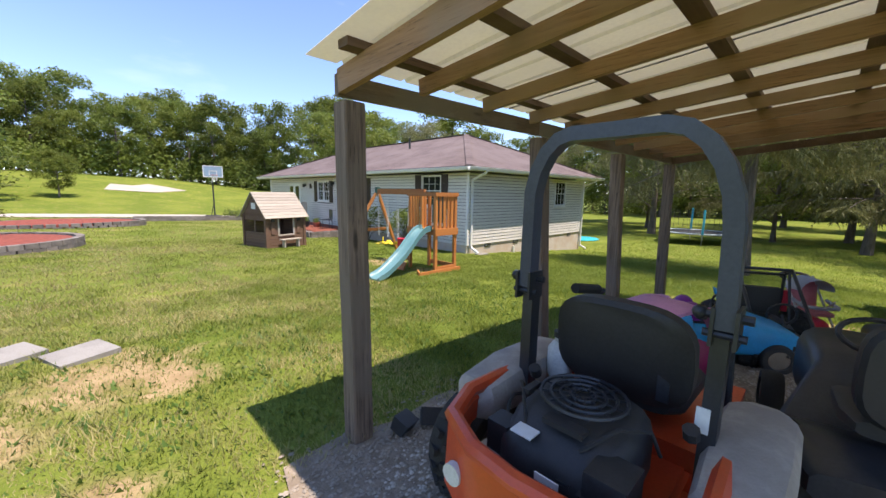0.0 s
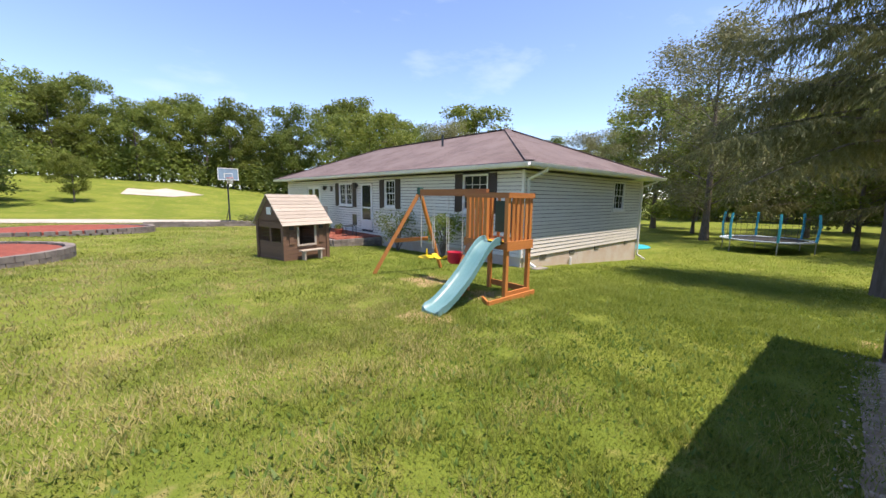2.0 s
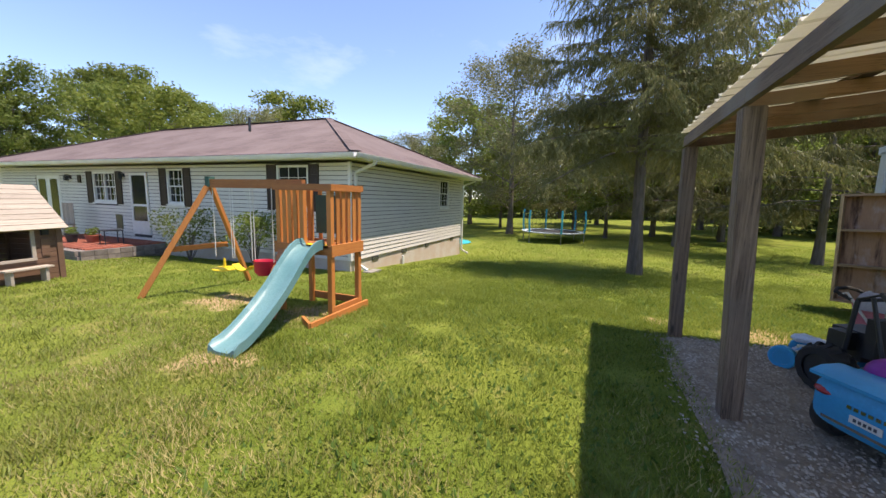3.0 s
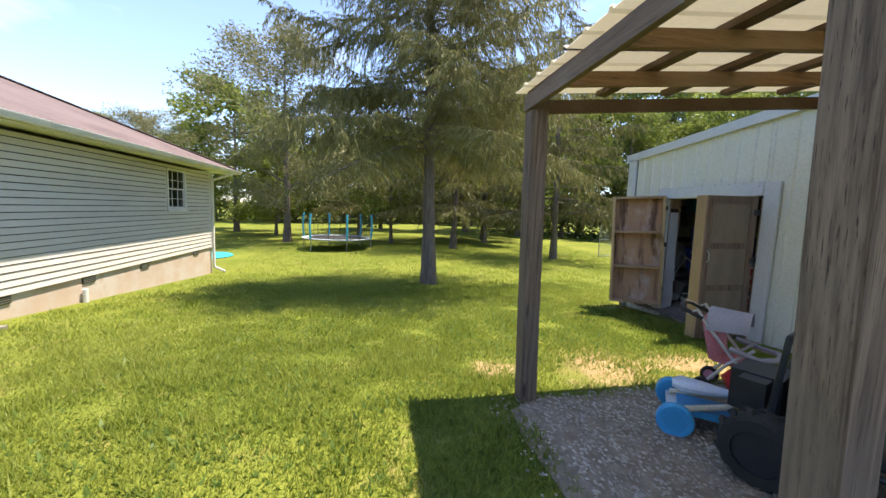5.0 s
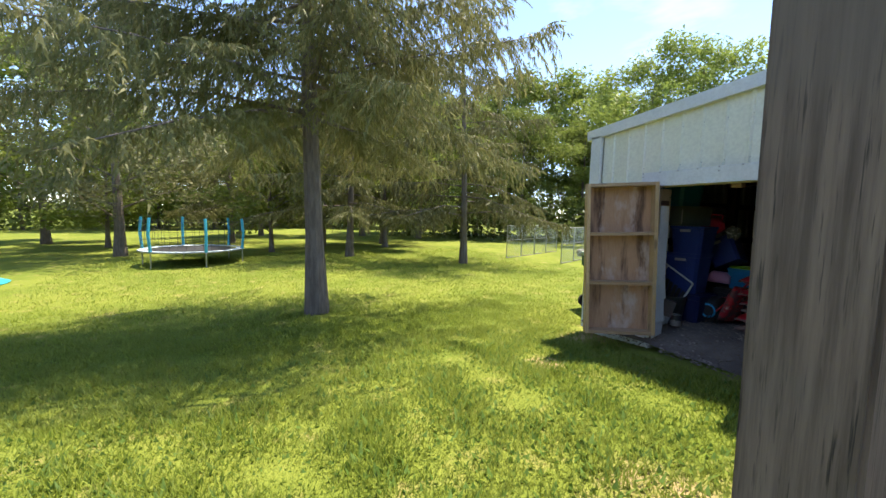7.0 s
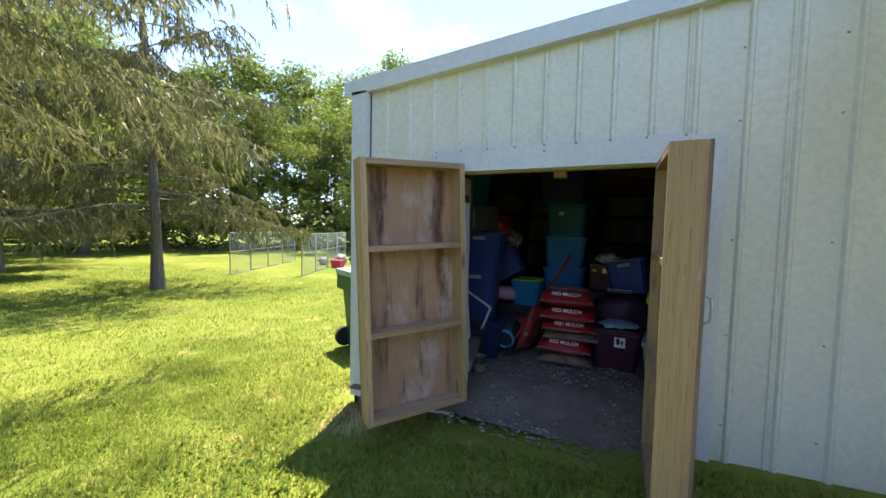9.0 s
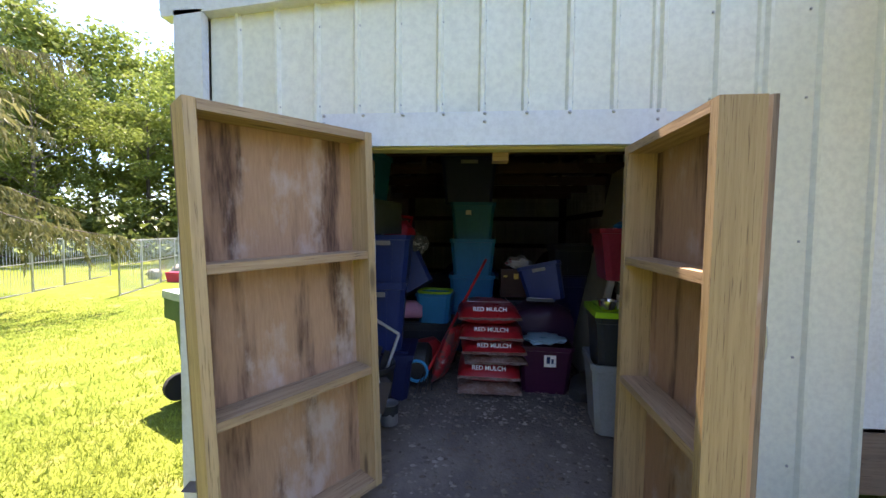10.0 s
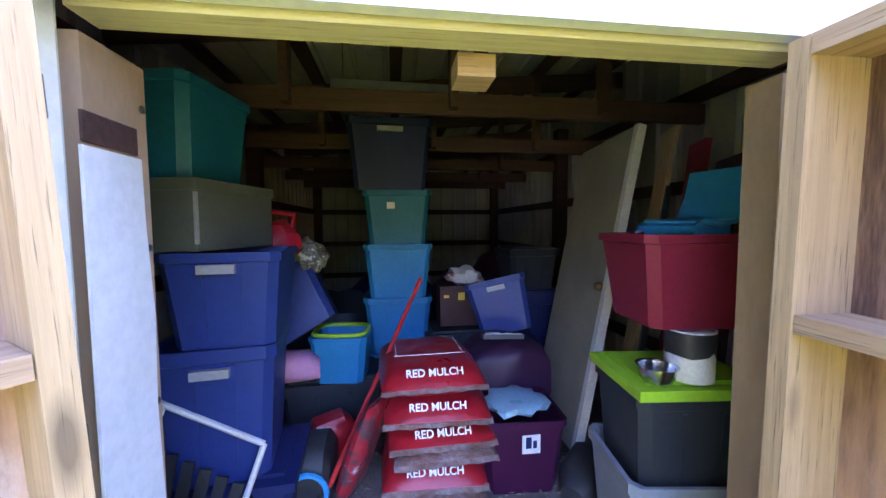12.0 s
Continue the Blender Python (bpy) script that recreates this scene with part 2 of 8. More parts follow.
GRAVEL = surf("limestone_gravel", (0.29, 0.235, 0.175), (0.18, 0.14, 0.10), 0.95, 10, 60, 0.9, vary=0.25)
DRIVE = surf("pale_gravel_drive", (0.46, 0.42, 0.36), (0.36, 0.33, 0.28), 0.95, 0.5, 8, 0.4)
WALL_STONE = surf("grey_wall_block", (0.22, 0.19, 0.17), (0.14, 0.12, 0.11), 0.95, 6, 50, 0.7, vary=0.25)
MULCH = surf("red_mulch", (0.27, 0.065, 0.04), (0.17, 0.04, 0.028), 0.95, 8, 40, 0.9)
BRICK = surf("red_brick", (0.34, 0.10, 0.06), (0.26, 0.08, 0.05), 0.9, 6, 50, 0.4, vary=0.25)
EARTH = surf("shed_floor_earth", (0.19, 0.15, 0.125), (0.12, 0.095, 0.08), 0.95, 4, 40, 0.9)


def let_through(m, share_):
    """Lets a share of the light pass through a thin sheet."""
    n, l, p = m.node_tree.nodes, m.node_tree.links, m.node_tree.nodes["Principled BSDF"]
    t, mx = n.new("ShaderNodeBsdfTranslucent"), n.new("ShaderNodeMixShader")
    t.inputs["Color"].default_value = (0.80, 0.78, 0.68, 1)
    mx.inputs["Fac"].default_value = share_
    l.new(p.outputs["BSDF"], mx.inputs[1])
    l.new(t.outputs["BSDF"], mx.inputs[2])
    l.new(mx.outputs["Shader"], n["Material Output"].inputs["Surface"])


let_through(ROOF_TIN, 0.40)


def lawn_material(patches):
    """Mown grass with dry streaks, and bare earth in the listed patches (x, y, radius)."""
    m, n, l, p = nodes_of("lawn")
    v = coords(n, l, shift=False)
    big, mid, tiny = noise_of(n, l, v, 0.35, 5), noise_of(n, l, v, 2.6, 6, 0.65), noise_of(n, l, v, 55, 3)
    col = mixer(n, l, ramp(n, l, big, 0.4, 0.62), (0.12, 0.162, 0.024), (0.18, 0.212, 0.036))
    col = mixer(n, l, ramp(n, l, mid, 0.52, 0.70), col, (0.27, 0.24, 0.08))
    col = mixer(n, l, ramp(n, l, tiny, 0.45, 0.75), col, (0.10, 0.14, 0.024))
    earth = mixer(n, l, ramp(n, l, mid, 0.35, 0.65), (0.42, 0.30, 0.17), (0.30, 0.20, 0.11))
    for x, y, r in patches:
        d, wob, add = n.new("ShaderNodeVectorMath"), n.new("ShaderNodeMath"), n.new("ShaderNodeMath")
        d.operation = "DISTANCE"
        flat = n.new("ShaderNodeVectorMath")
        flat.operation = "MULTIPLY"
        flat.inputs[1].default_value = (1, 1, 0)
        l.new(v, flat.inputs[0])
        l.new(flat.outputs["Vector"], d.inputs[0])
        d.inputs[1].default_value = (x, y, 0)
        wob.operation, add.operation = "MULTIPLY", "ADD"
        l.new(mid, wob.inputs[0])
        wob.inputs[1].default_value = r * 2.4
        l.new(d.outputs["Value"], add.inputs[0])
        l.new(wob.outputs[0], add.inputs[1])
        k = n.new("ShaderNodeMapRange")
        k.interpolation_type = "SMOOTHSTEP"
        k.inputs["From Min"].default_value, k.inputs["From Max"].default_value = r * 1.5, r * 2.3
        k.inputs["To Min"].default_value, k.inputs["To Max"].default_value = 0.9, 0
        l.new(add.outputs[0], k.inputs["Value"])
        col = mixer(n, l, k.outputs["Result"], col, earth)
    l.new(col, p.inputs["Base Color"])
    p.inputs["Roughness"].default_value = 0.95
    p.inputs["Specular IOR Level"].default_value = 0.1
    b = n.new("ShaderNodeBump")
    b.inputs["Strength"].default_value, b.inputs["Distance"].default_value = 0.7, 0.03
    l.new(tiny, b.inputs["Height"])
    l.new(b.outputs["Normal"], p.inputs["Normal"])
    return m


def roof_material():
    m, n, l, p = nodes_of("mauve_brown_shingles")
    v = coords(n, l, shift=False)
    sx = n.new("ShaderNodeSeparateXYZ")
    l.new(v, sx.inputs["Vector"])
    ad, cm = n.new("ShaderNodeMath"), n.new("ShaderNodeCombineXYZ")
    ad.operation = "ADD"
    l.new(sx.outputs["X"], ad.inputs[0])
    l.new(sx.outputs["Y"], ad.inputs[1])
    l.new(ad.outputs[0], cm.inputs["X"])
    l.new(sx.outputs["Z"], cm.inputs["Y"])
    br = n.new("ShaderNodeTexBrick")
    br.inputs["Scale"].default_value = 1.0
    br.inputs["Brick Width"].default_value, br.inputs["Row Height"].default_value, br.inputs["Mortar Size"].default_value = 0.33, 0.06, 0.006
    br.inputs["Color1"].default_value, br.inputs["Color2"].default_value, br.inputs["Mortar"].default_value = (0.14, 0.102, 0.095, 1), (0.098, 0.070, 0.066, 1), (0.07, 0.05, 0.05, 1)
    l.new(cm.outputs["Vector"], br.inputs["Vector"])
    col = mixer(n, l, ramp(n, l, noise_of(n, l, v, 0.8, 6), 0.35, 0.65), br.outputs["Color"], (0.15, 0.115, 0.11))
    l.new(col, p.inputs["Base Color"])
    p.inputs["Roughness"].default_value = 0.9
    b = n.new("ShaderNodeBump")
    b.inputs["Strength"].default_value, b.inputs["Distance"].default_value = 0.6, 0.01
    l.new(br.outputs["Fac"], b.inputs["Height"])
    b.invert = True
    l.new(b.outputs["Normal"], p.inputs["Normal"])
    return m


ROOFING = roof_material()

# ---- mesh helpers ----
def smooth(u):
    u = min(max(u, 0.0), 1.0)
    return u * u * (3 - 2 * u)


def ground_z(x, y):
    """Height of the yard: it falls gently to the east and north, and a bank rises beyond the drive."""
    z = -0.031 * (min(max(x, -15), 18) - 0.8) - 0.045 * min(max(x - 8, 0), 10)
    z -= 0.02 * (min(max(y, -2), 16) - 2.4)
    return z + 3.6 * smooth((y * 0.95 - abs(x) * 0.1 - 33) / 34)


def box(bm, c, s, m=None, taper=1.0):
    """A box of size s about c; taper scales its foot."""
    vs = []
    for k in (-0.5, 0.5):
        f = taper if k < 0 else 1.0
        for i, j in ((-0.5, -0.5), (0.5, -0.5), (0.5, 0.5), (-0.5, 0.5)):
            p = Vector((c[0] + i * s[0] * f, c[1] + j * s[1] * f, c[2] + k * s[2]))
            vs.append(bm.verts.new(m @ p if m else p))
    for q in ((3, 2, 1, 0), (4, 5, 6, 7), (0, 1, 5, 4), (1, 2, 6, 5), (2, 3, 7, 6), (3, 0, 4, 7)):
        bm.faces.new([vs[i] for i in q])
    return vs


def rings(bm, loops, caps=True, closed=True):
    """Skin a row of point loops of equal length."""
    rows = [[bm.verts.new(p) for p in lp] for lp in loops]
    n = len(rows[0])
    for a, b in zip(rows, rows[1:]):
        for i in range(n if closed else n - 1):
            bm.faces.new((a[i], a[(i + 1) % n], b[(i + 1) % n], b[i]))
    if caps:
        bm.faces.new(rows[0][::-1])
        bm.faces.new(rows[-1])
    return rows


def tube(bm, pts, r, n=8, caps=True):
    """A round bar along pts; r is one radius or one for each point."""
    pts = [Vector(p) for p in pts]
    rs = r if isinstance(r, (list, tuple)) else [r] * len(pts)
    up, loops = None, []
    for i, p in enumerate(pts):
        d = (pts[min(i + 1, len(pts) - 1)] - pts[max(i - 1, 0)]).normalized()
        if up is None:
            up = d.orthogonal().normalized()
        up = (up - d * up.dot(d)).normalized()
        side = d.cross(up)
        loops.append([p + (up * math.cos(2 * math.pi * k / n) + side * math.sin(2 * math.pi * k / n)) * rs[i] for k in range(n)])
    rings(bm, loops, caps)


def bar(bm, a, b, w, h, up=(0, 0, 1)):
    """A squared timber from a to b, w wide and h high."""
    a, b = Vector(a), Vector(b)
    d = (b - a).normalized()
    side = d.cross(Vector(up)).normalized()
    top = side.cross(d)
    rings(bm, [[p + side * i * w + top * j * h for i, j in ((-0.5, -0.5), (0.5, -0.5), (0.5, 0.5), (-0.5, 0.5))] for p in (a, b)])


def ball(bm, c, r, u=12, v=8, bump=0.0):
    """An ellipsoid, lumpy if bump is given."""
    loops = []
    for j in range(1, v):
        a = math.pi * j / v
        loops.append([])
        for i in range(u):
            b = 2 * math.pi * i / u
            d = Vector((math.sin(a) * math.cos(b), math.sin(a) * math.sin(b), -math.cos(a)))
            f = 1 + bump * noise.noise(d * 2.1 + Vector(c) * 3)
            loops[-1].append((c[0] + d.x * r[0] * f, c[1] + d.y * r[1] * f, c[2] + d.z * r[2] * f))
    rings(bm, loops)


def soften(bm, width=0.006, seg=2):
    bmesh.ops.bevel(bm, geom=[e for e in bm.edges if len(e.link_faces) == 2 and e.calc_face_angle(0) > 0.5], offset=width, segments=seg, affect="EDGES", clamp_overlap=True)


def mesh_of(name, bm, material, shade=True):
    bmesh.ops.recalc_face_normals(bm, faces=bm.faces)
    me = bpy.data.meshes.new(name)
    bm.to_mesh(me)
    bm.free()
    me.materials.append(material)
    if shade:
        me.shade_smooth()
        me.set_sharp_from_angle(angle=radians(38))
    return me


def part(name, bm, material, parent=None, label="", soft=0.0):
    """One mesh object, under a thing or a part where given."""
    if soft:
        soften(bm, soft)
    ob = new(name, mesh_of(name, bm, material))
    ob.parent = parent
    return tagged(ob, label)


def share(name, me, parent, m=None):
    """A further object on one mesh."""
    ob = new(name, me)
    ob.parent = parent
    if m is not None:
        ob.matrix_basis = m
    return ob


def thing(name, m, label, category, group="", kind=""):
    """An Empty at a thing's base, that carries its parts."""
    ob = new(name)
    ob.empty_display_size = 0.1
    ob.matrix_world = m
    return tagged(ob, label, category, group, kind)


def single(name, bm, material, label, category, m=None, soft=0.0, group="", kind=""):
    """A thing of one mesh."""
    ob = part(name, bm, material, None, label, soft)
    if m is not None:
        ob.matrix_world = m
    return tagged(ob, label, category, group, kind)


def new_bm(*boxes):
    bm = bmesh.new()
    for b in boxes:
        box(bm, *b)
    return bm


def raw(name, verts, faces, material):
    me = bpy.data.meshes.new(name)
    me.from_pydata(verts, [], faces)
    me.materials.append(material)
    return me


def writing(name, text, size, m, material, parent, label=""):
    """Raised letters in the built-in font, turned to a mesh."""
    cu = bpy.data.curves.new(name, "FONT")
    cu.body, cu.size, cu.align_x, cu.align_y, cu.extrude, cu.offset = text, size, "CENTER", "CENTER", 0.0008, size * 0.02
    tmp = new(name, cu)
    dg = bpy.context.evaluated_depsgraph_get()
    me = bpy.data.meshes.new_from_object(tmp.evaluated_get(dg))
    bpy.data.objects.remove(tmp)
    me.materials.clear()
    me.materials.append(material)
    return tagged(share(name, me, parent, m), label)

# ---- ground, drive, beds ----
BARE = [(0.35, 4.75, 0.75), (0.75, 4.35, 0.4), (-0.3, 4.0, 0.4), (7.75, 1.3, 0.6), (7.55, 0.3, 0.55), (7.8, 2.45, 0.3), (4.3, 6.75, 0.5), (6.1, 8.9, 0.7), (6.1, 7.1, 0.6), (-1.0, 3.2, 0.5), (10.5, -0.9, 0.45), (0.2, 3.0, 0.3), (10.0, 0.3, 0.25)]
xs = sorted(set([-900, -500, -250, -150, -100] + [i * 4 for i in range(-18, 22)] + [i * 0.5 for i in range(-16, 50)] + [110, 150, 250, 500, 900]))
ys = sorted(set([-900, -500, -250, -150, -100] + [i * 4 for i in range(-18, 26)] + [i * 0.5 for i in range(-8, 50)] + [110, 150, 250, 500, 900]))
gv = [(x, y, ground_z(x, y) + 0.012 * noise.noise(Vector((x * 1.7, y * 1.7, 0))) - (0.05 if 6.9 < x < 10.9 and -7.8 < y < -1.0 else 0.0)) for y in ys for x in xs]
gf = [(j * len(xs) + i, j * len(xs) + i + 1, (j + 1) * len(xs) + i + 1, (j + 1) * len(xs) + i) for j in range(len(ys) - 1) for i in range(len(xs) - 1)]
ground = new("ground", raw("ground", gv, gf, lawn_material(BARE)))
ground.data.shade_smooth()
tagged(ground, "mown green lawn with dry straw-coloured patches and bare earth", "ground", kind="structure")


def strip(name, pts, width, material, lift, label, category, step=1.0):
    """A band laid on the ground along pts."""
    bm = bmesh.new()
    fine = []
    for a, b in zip(pts, pts[1:]):
        k = max(int((Vector(b) - Vector(a)).length / step), 1)
        fine += [Vector(a).lerp(Vector(b), i / k) for i in range(k)]
    fine.append(Vector(pts[-1]))
    rows = []
    for i, p in enumerate(fine):
        d = (fine[min(i + 1, len(fine) - 1)] - fine[max(i - 1, 0)]).normalized()
        s = Vector((-d.y, d.x))
        w = width * (1 + 0.12 * noise.noise(Vector((p.x * 0.7, p.y * 0.7, 3))))
        rows.append([bm.verts.new((*(p + s * w * f), ground_z(*(p + s * w * f)) + lift)) for f in (-0.5, -0.25, 0, 0.25, 0.5)])
    for a, b in zip(rows, rows[1:]):
        for i in range(4):
            bm.faces.new((a[i], a[i + 1], b[i + 1], b[i]))
    return single(name, bm, material, label, category, kind="structure")


strip("road", [(-60, 38), (-30, 35.5), (-10, 34.2), (4, 33.6), (9.5, 33.2), (12, 31)], 3.6, DRIVE, 0.03, "pale gravel driveway across the lawn", "road", 2.0)
strip("road_far", [(2.5, 54), (5.5, 53.5), (8, 56)], 4.5, DRIVE, 0.05, "pale gravel turning place on the far bank", "road", 2.0)
strip("path_house", [(10.5, 29.5), (7, 30.4)], 1.2, CONCRETE, 0.03, "pale concrete path to the drive", "path")


def stone_ring(name, cx, cy, rx, ry, a0, a1, courses, label, n=0):
    """A curved bed wall of stacked blocks, with mulch inside."""
    m = pose(cx, cy, 0)
    wall = thing(name, m, label, "retaining wall")
    base = min(ground_z(cx + rx * math.cos(a), cy + ry * math.sin(a)) for a in (0, 1.5, 3.1, 4.7))
    bm = new_bm(((0, 0, 0), (0.29, 0.2, 0.145)))
    soften(bm, 0.015, 1)
    me = mesh_of("block", bm, WALL_STONE)
    count = max(int(abs(a1 - a0) * (rx + ry) / 2 / 0.30), 3)
    for c in range(courses):
        for i in range(count):
            a = a0 + (a1 - a0) * (i + 0.5 * (c % 2)) / count
            tx, ty = -rx * math.sin(a), ry * math.cos(a)
            share("block", me, wall, pose(rx * math.cos(a), ry * math.sin(a), base + 0.07 + 0.15 * c, 0, random.uniform(-1, 1), math.degrees(math.atan2(ty, tx)) + random.uniform(-4, 4)))
    return base + 0.15 * courses


def mulch_bed(cx, cy, rx, ry, z):
    bm = bmesh.new()
    rows = []
    for k in range(1, 9):
        f = k / 8
        rows.append([(cx + rx * f * math.cos(a * math.pi / 16), cy + ry * f * math.sin(a * math.pi / 16), z + 0.16 * (1 - f * f) + 0.02 * noise.noise(Vector((k, a, cx)))) for a in range(32)])
    rows.append([(p[0], p[1], z - 0.6) for p in rows[-1]])
    rings(bm, rows)
    single("mulch_bed", bm, MULCH, "red bark mulch heaped inside a stone bed wall", "mulch bed")


top1 = stone_ring("bed_wall", -2.7, 17.3, 2.9, 2.4, 0, 2 * math.pi, 2, "curved low garden wall of stacked grey blocks")
mulch_bed(-2.7, 17.3, 2.75, 2.25, top1 - 0.06)
top2 = stone_ring("bed_wall", -0.6, 25.6, 3.2, 1.9, 0, 2 * math.pi, 2, "long curved garden wall of stacked grey blocks")
mulch_bed(-0.6, 25.6, 3.05, 1.75, top2 - 0.06)
step_wall = thing("step_wall", pose(0, 0, 0), "straight low wall of grey landscape blocks by the drive", "retaining wall")
bm = new_bm(((0, 0, 0), (0.44, 0.22, 0.15)))
soften(bm, 0.015, 1)
wall_block = mesh_of("block", bm, WALL_STONE)
for c in range(2):
    for i in range(14):
        x = 2.4 + i * 0.45 + 0.22 * c
        share("block", wall_block, step_wall, pose(x, 28.0 + x * 0.06, ground_z(x, 28) + 0.07 + 0.15 * c, 0, 0, 3))

# stepping slabs
for cx, cy, a, w in ((0.17, 5.48, 22, 0.50), (-0.36, 5.82, 26, 0.52), (-0.92, 6.1, 24, 0.52)):
    bm = new_bm(((0, 0, 0), (w * 0.92, 0.42, 0.07)))
    single("paving_slab", bm, CONCRETE, "pale square concrete slab laid in the grass", "slab", pose(cx, cy, ground_z(cx, cy) + 0.012, 1.5, -1, a), 0.008, "slabs in the grass")

# gravel floor under the carport
bm = bmesh.new()
pad = [(1.0 + i * 0.4, 2.62 + 0.12 * noise.noise(Vector((i * 0.7, 0, 0)))) for i in range(16)] + [(7.15 + 0.1 * noise.noise(Vector((0, i * 0.9, 5))), 2.3 - i * 0.4) for i in range(9)] + [(6.8 - i * 0.5, -1.0) for i in range(12)] + [(0.95, -0.6), (0.85, 0.4), (0.95, 1.4), (0.9, 2.2)]
vs = [bm.verts.new((x, y, ground_z(x, y) + 0.012)) for x, y in pad]
f = bm.faces.new(vs)
bmesh.ops.triangulate(bm, faces=[f])
single("gravel_floor", bm, GRAVEL, "grey limestone gravel under the carport", "gravel", kind="structure")


def pebbles(name, spots, material, label, lo, hi):
    """Many loose stones in one mesh."""
    verts, faces = [], []
    for x, y, z in spots:
        r = random.uniform(lo, hi)
        a = random.uniform(0, 6.28)
        b = len(verts)
        ex, ey, ez = r * random.uniform(0.7, 1.5), r * random.uniform(0.6, 1.1), r * random.uniform(0.35, 0.7)
        for i in range(5):
            t = a + i * 1.2566
            verts.append((x + math.cos(t) * ex, y + math.sin(t) * ey, z + random.uniform(-0.2, 0.3) * ez))
        verts += [(x, y, z + ez), (x, y, z - ez * 0.5)]
        for i in range(5):
            faces += [(b + i, b + (i + 1) % 5, b + 5), (b + (i + 1) % 5, b + i, b + 6)]
    return tagged(new(name, raw(name, verts, faces, material)), label, "gravel", kind="stuff")


spots = []
for _ in range(26000):
    x, y = random.uniform(0.9, 7.2), random.uniform(-0.4, 2.75)
    if y > 2.5 + 0.15 * noise.noise(Vector((x * 1.7, 0, 0))) and random.random() < 0.8:
        continue
    spots.append((x, y, ground_z(x, y) + 0.016))
PEBBLE = leafy("loose_limestone", (0.50, 0.45, 0.38), (0.22, 0.185, 0.145), (0.25, 0.21, 0.165), 0.0, 0.9, 1.0)
pebbles("gravel_stones", spots, PEBBLE, "loose angular grey limestone chips", 0.006, 0.017)

# ---- carport ----
POST_X, FRONT_Y, BACK_Y = (1.48, 3.40, 5.16, 7.18), 2.45, -0.5
FOOT_Y, HEAD_Y = (2.58, 2.40, 2.39, 2.39), (2.625, 2.53, 2.49, 2.44)


def roof_z(y):
    return 2.10 + 0.1 * (FRONT_Y - y)


carport = thing("carport", pose(0, 0, 0), "open weathered timber carport with a cream sheet metal roof", "carport")
for y in (FRONT_Y, BACK_Y):
    for k, x in enumerate(POST_X):
        bm = new_bm(((0, 0, 0), (0.135, 0.135, roof_z(y) - ground_z(x, y) + 0.1)))
        bmesh.ops.subdivide_edges(bm, edges=[e for e in bm.edges if abs(e.verts[0].co.z - e.verts[1].co.z) > 1], cuts=10)
        for v in bm.verts:
            v.co += noise.noise_vector(v.co * 1.5 + Vector((x, y, 0))) * 0.005
        if y == FRONT_Y:
            for v in bm.verts:
                v.co.y += (FOOT_Y[k] + HEAD_Y[k]) / 2 - y + (HEAD_Y[k] - FOOT_Y[k]) * v.co.z / 2.2
        ob = part("post", bm, OLD_POST, carport, "", 0.006)
        ob.matrix_basis = pose(x, y, (roof_z(y) + ground_z(x, y) - 0.1) / 2)
    for k, (a, b) in enumerate(zip(POST_X, POST_X[1:])):
        bm = bmesh.new()
        bar(bm, (a - (0.065 if k == 0 else 0.0), y + 0.03 + (HEAD_Y[k] - y if y > 0 else 0), roof_z(y) + 0.09), (b + (0.13 if k == 2 else -0.004), y + 0.03 + (HEAD_Y[k + 1] - y if y > 0 else 0), roof_z(y) + 0.09), 0.042, 0.12)
        part("beam", bm, OLD_BEAM_X, carport, "", 0.004)
for i, x in enumerate([1.42] + [1.90 + 0.62 * k for k in range(9)] + [7.30]):
    bm = bmesh.new()
    y0, y1 = FRONT_Y + (0.16 if i == 0 else 0.02), BACK_Y - 0.3
    deep, up_ = (0.13, 0.115) if i == 0 else (0.10, 0.065) if i == 10 else (0.095, 0.135)
    bar(bm, (x, y0, roof_z(y0) + up_), (x, y1, roof_z(y1) + up_), 0.042, deep)
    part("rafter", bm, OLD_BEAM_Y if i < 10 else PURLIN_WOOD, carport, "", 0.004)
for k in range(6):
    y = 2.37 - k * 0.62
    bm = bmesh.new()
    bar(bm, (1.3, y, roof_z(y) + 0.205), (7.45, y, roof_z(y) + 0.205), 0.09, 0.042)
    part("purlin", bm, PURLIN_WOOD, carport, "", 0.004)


def ribbed(name, width, length, pitch, rib, height, material, parent, m, label="", flat=False):
    """Profiled metal sheet: ribs along its length, every pitch across its width. flat: lies in x and y, else stands in x and z."""
    prof, x = [], 0.0
    while x < width - 1e-4:
        prof += [(x, 0), (min(x + pitch - rib * 2, width), 0), (min(x + pitch - rib * 1.5, width), height), (min(x + pitch - rib * 0.5, width), height)]
        x += pitch
    prof.append((width, 0))
    bm = bmesh.new()
    steps = 4
    rows = []
    for s in range(steps + 1):
        d = length * s / steps
        rows.append([(px, d, pz) if flat else (px, -pz, d) for px, pz in prof])
    back = [[(p[0], p[1], p[2] - 0.003) if flat else (p[0], p[1] + 0.003, p[2]) for p in r] for r in rows]
    rings(bm, rows, False, False)
    rings(bm, [r[::-1] for r in back], False, False)
    ob = part(name, bm, material, parent, label)
    ob.matrix_basis = m
    return ob


y_back = BACK_Y - 0.4
tilt = -math.degrees(math.atan(0.1))
for k in range(7):
    w = 0.905 if k < 6 else 0.86
    y_edge = 2.66 - 0.026 * k
    ribbed("roof_sheet", w, -(y_edge - y_back) * 1.005, 0.229, 0.022, 0.022, ROOF_TIN, carport, pose(1.24 + k * 0.9, y_edge, roof_z(y_edge) + 0.232 + 0.004 * (k % 2), tilt, 0, 0), "", True)

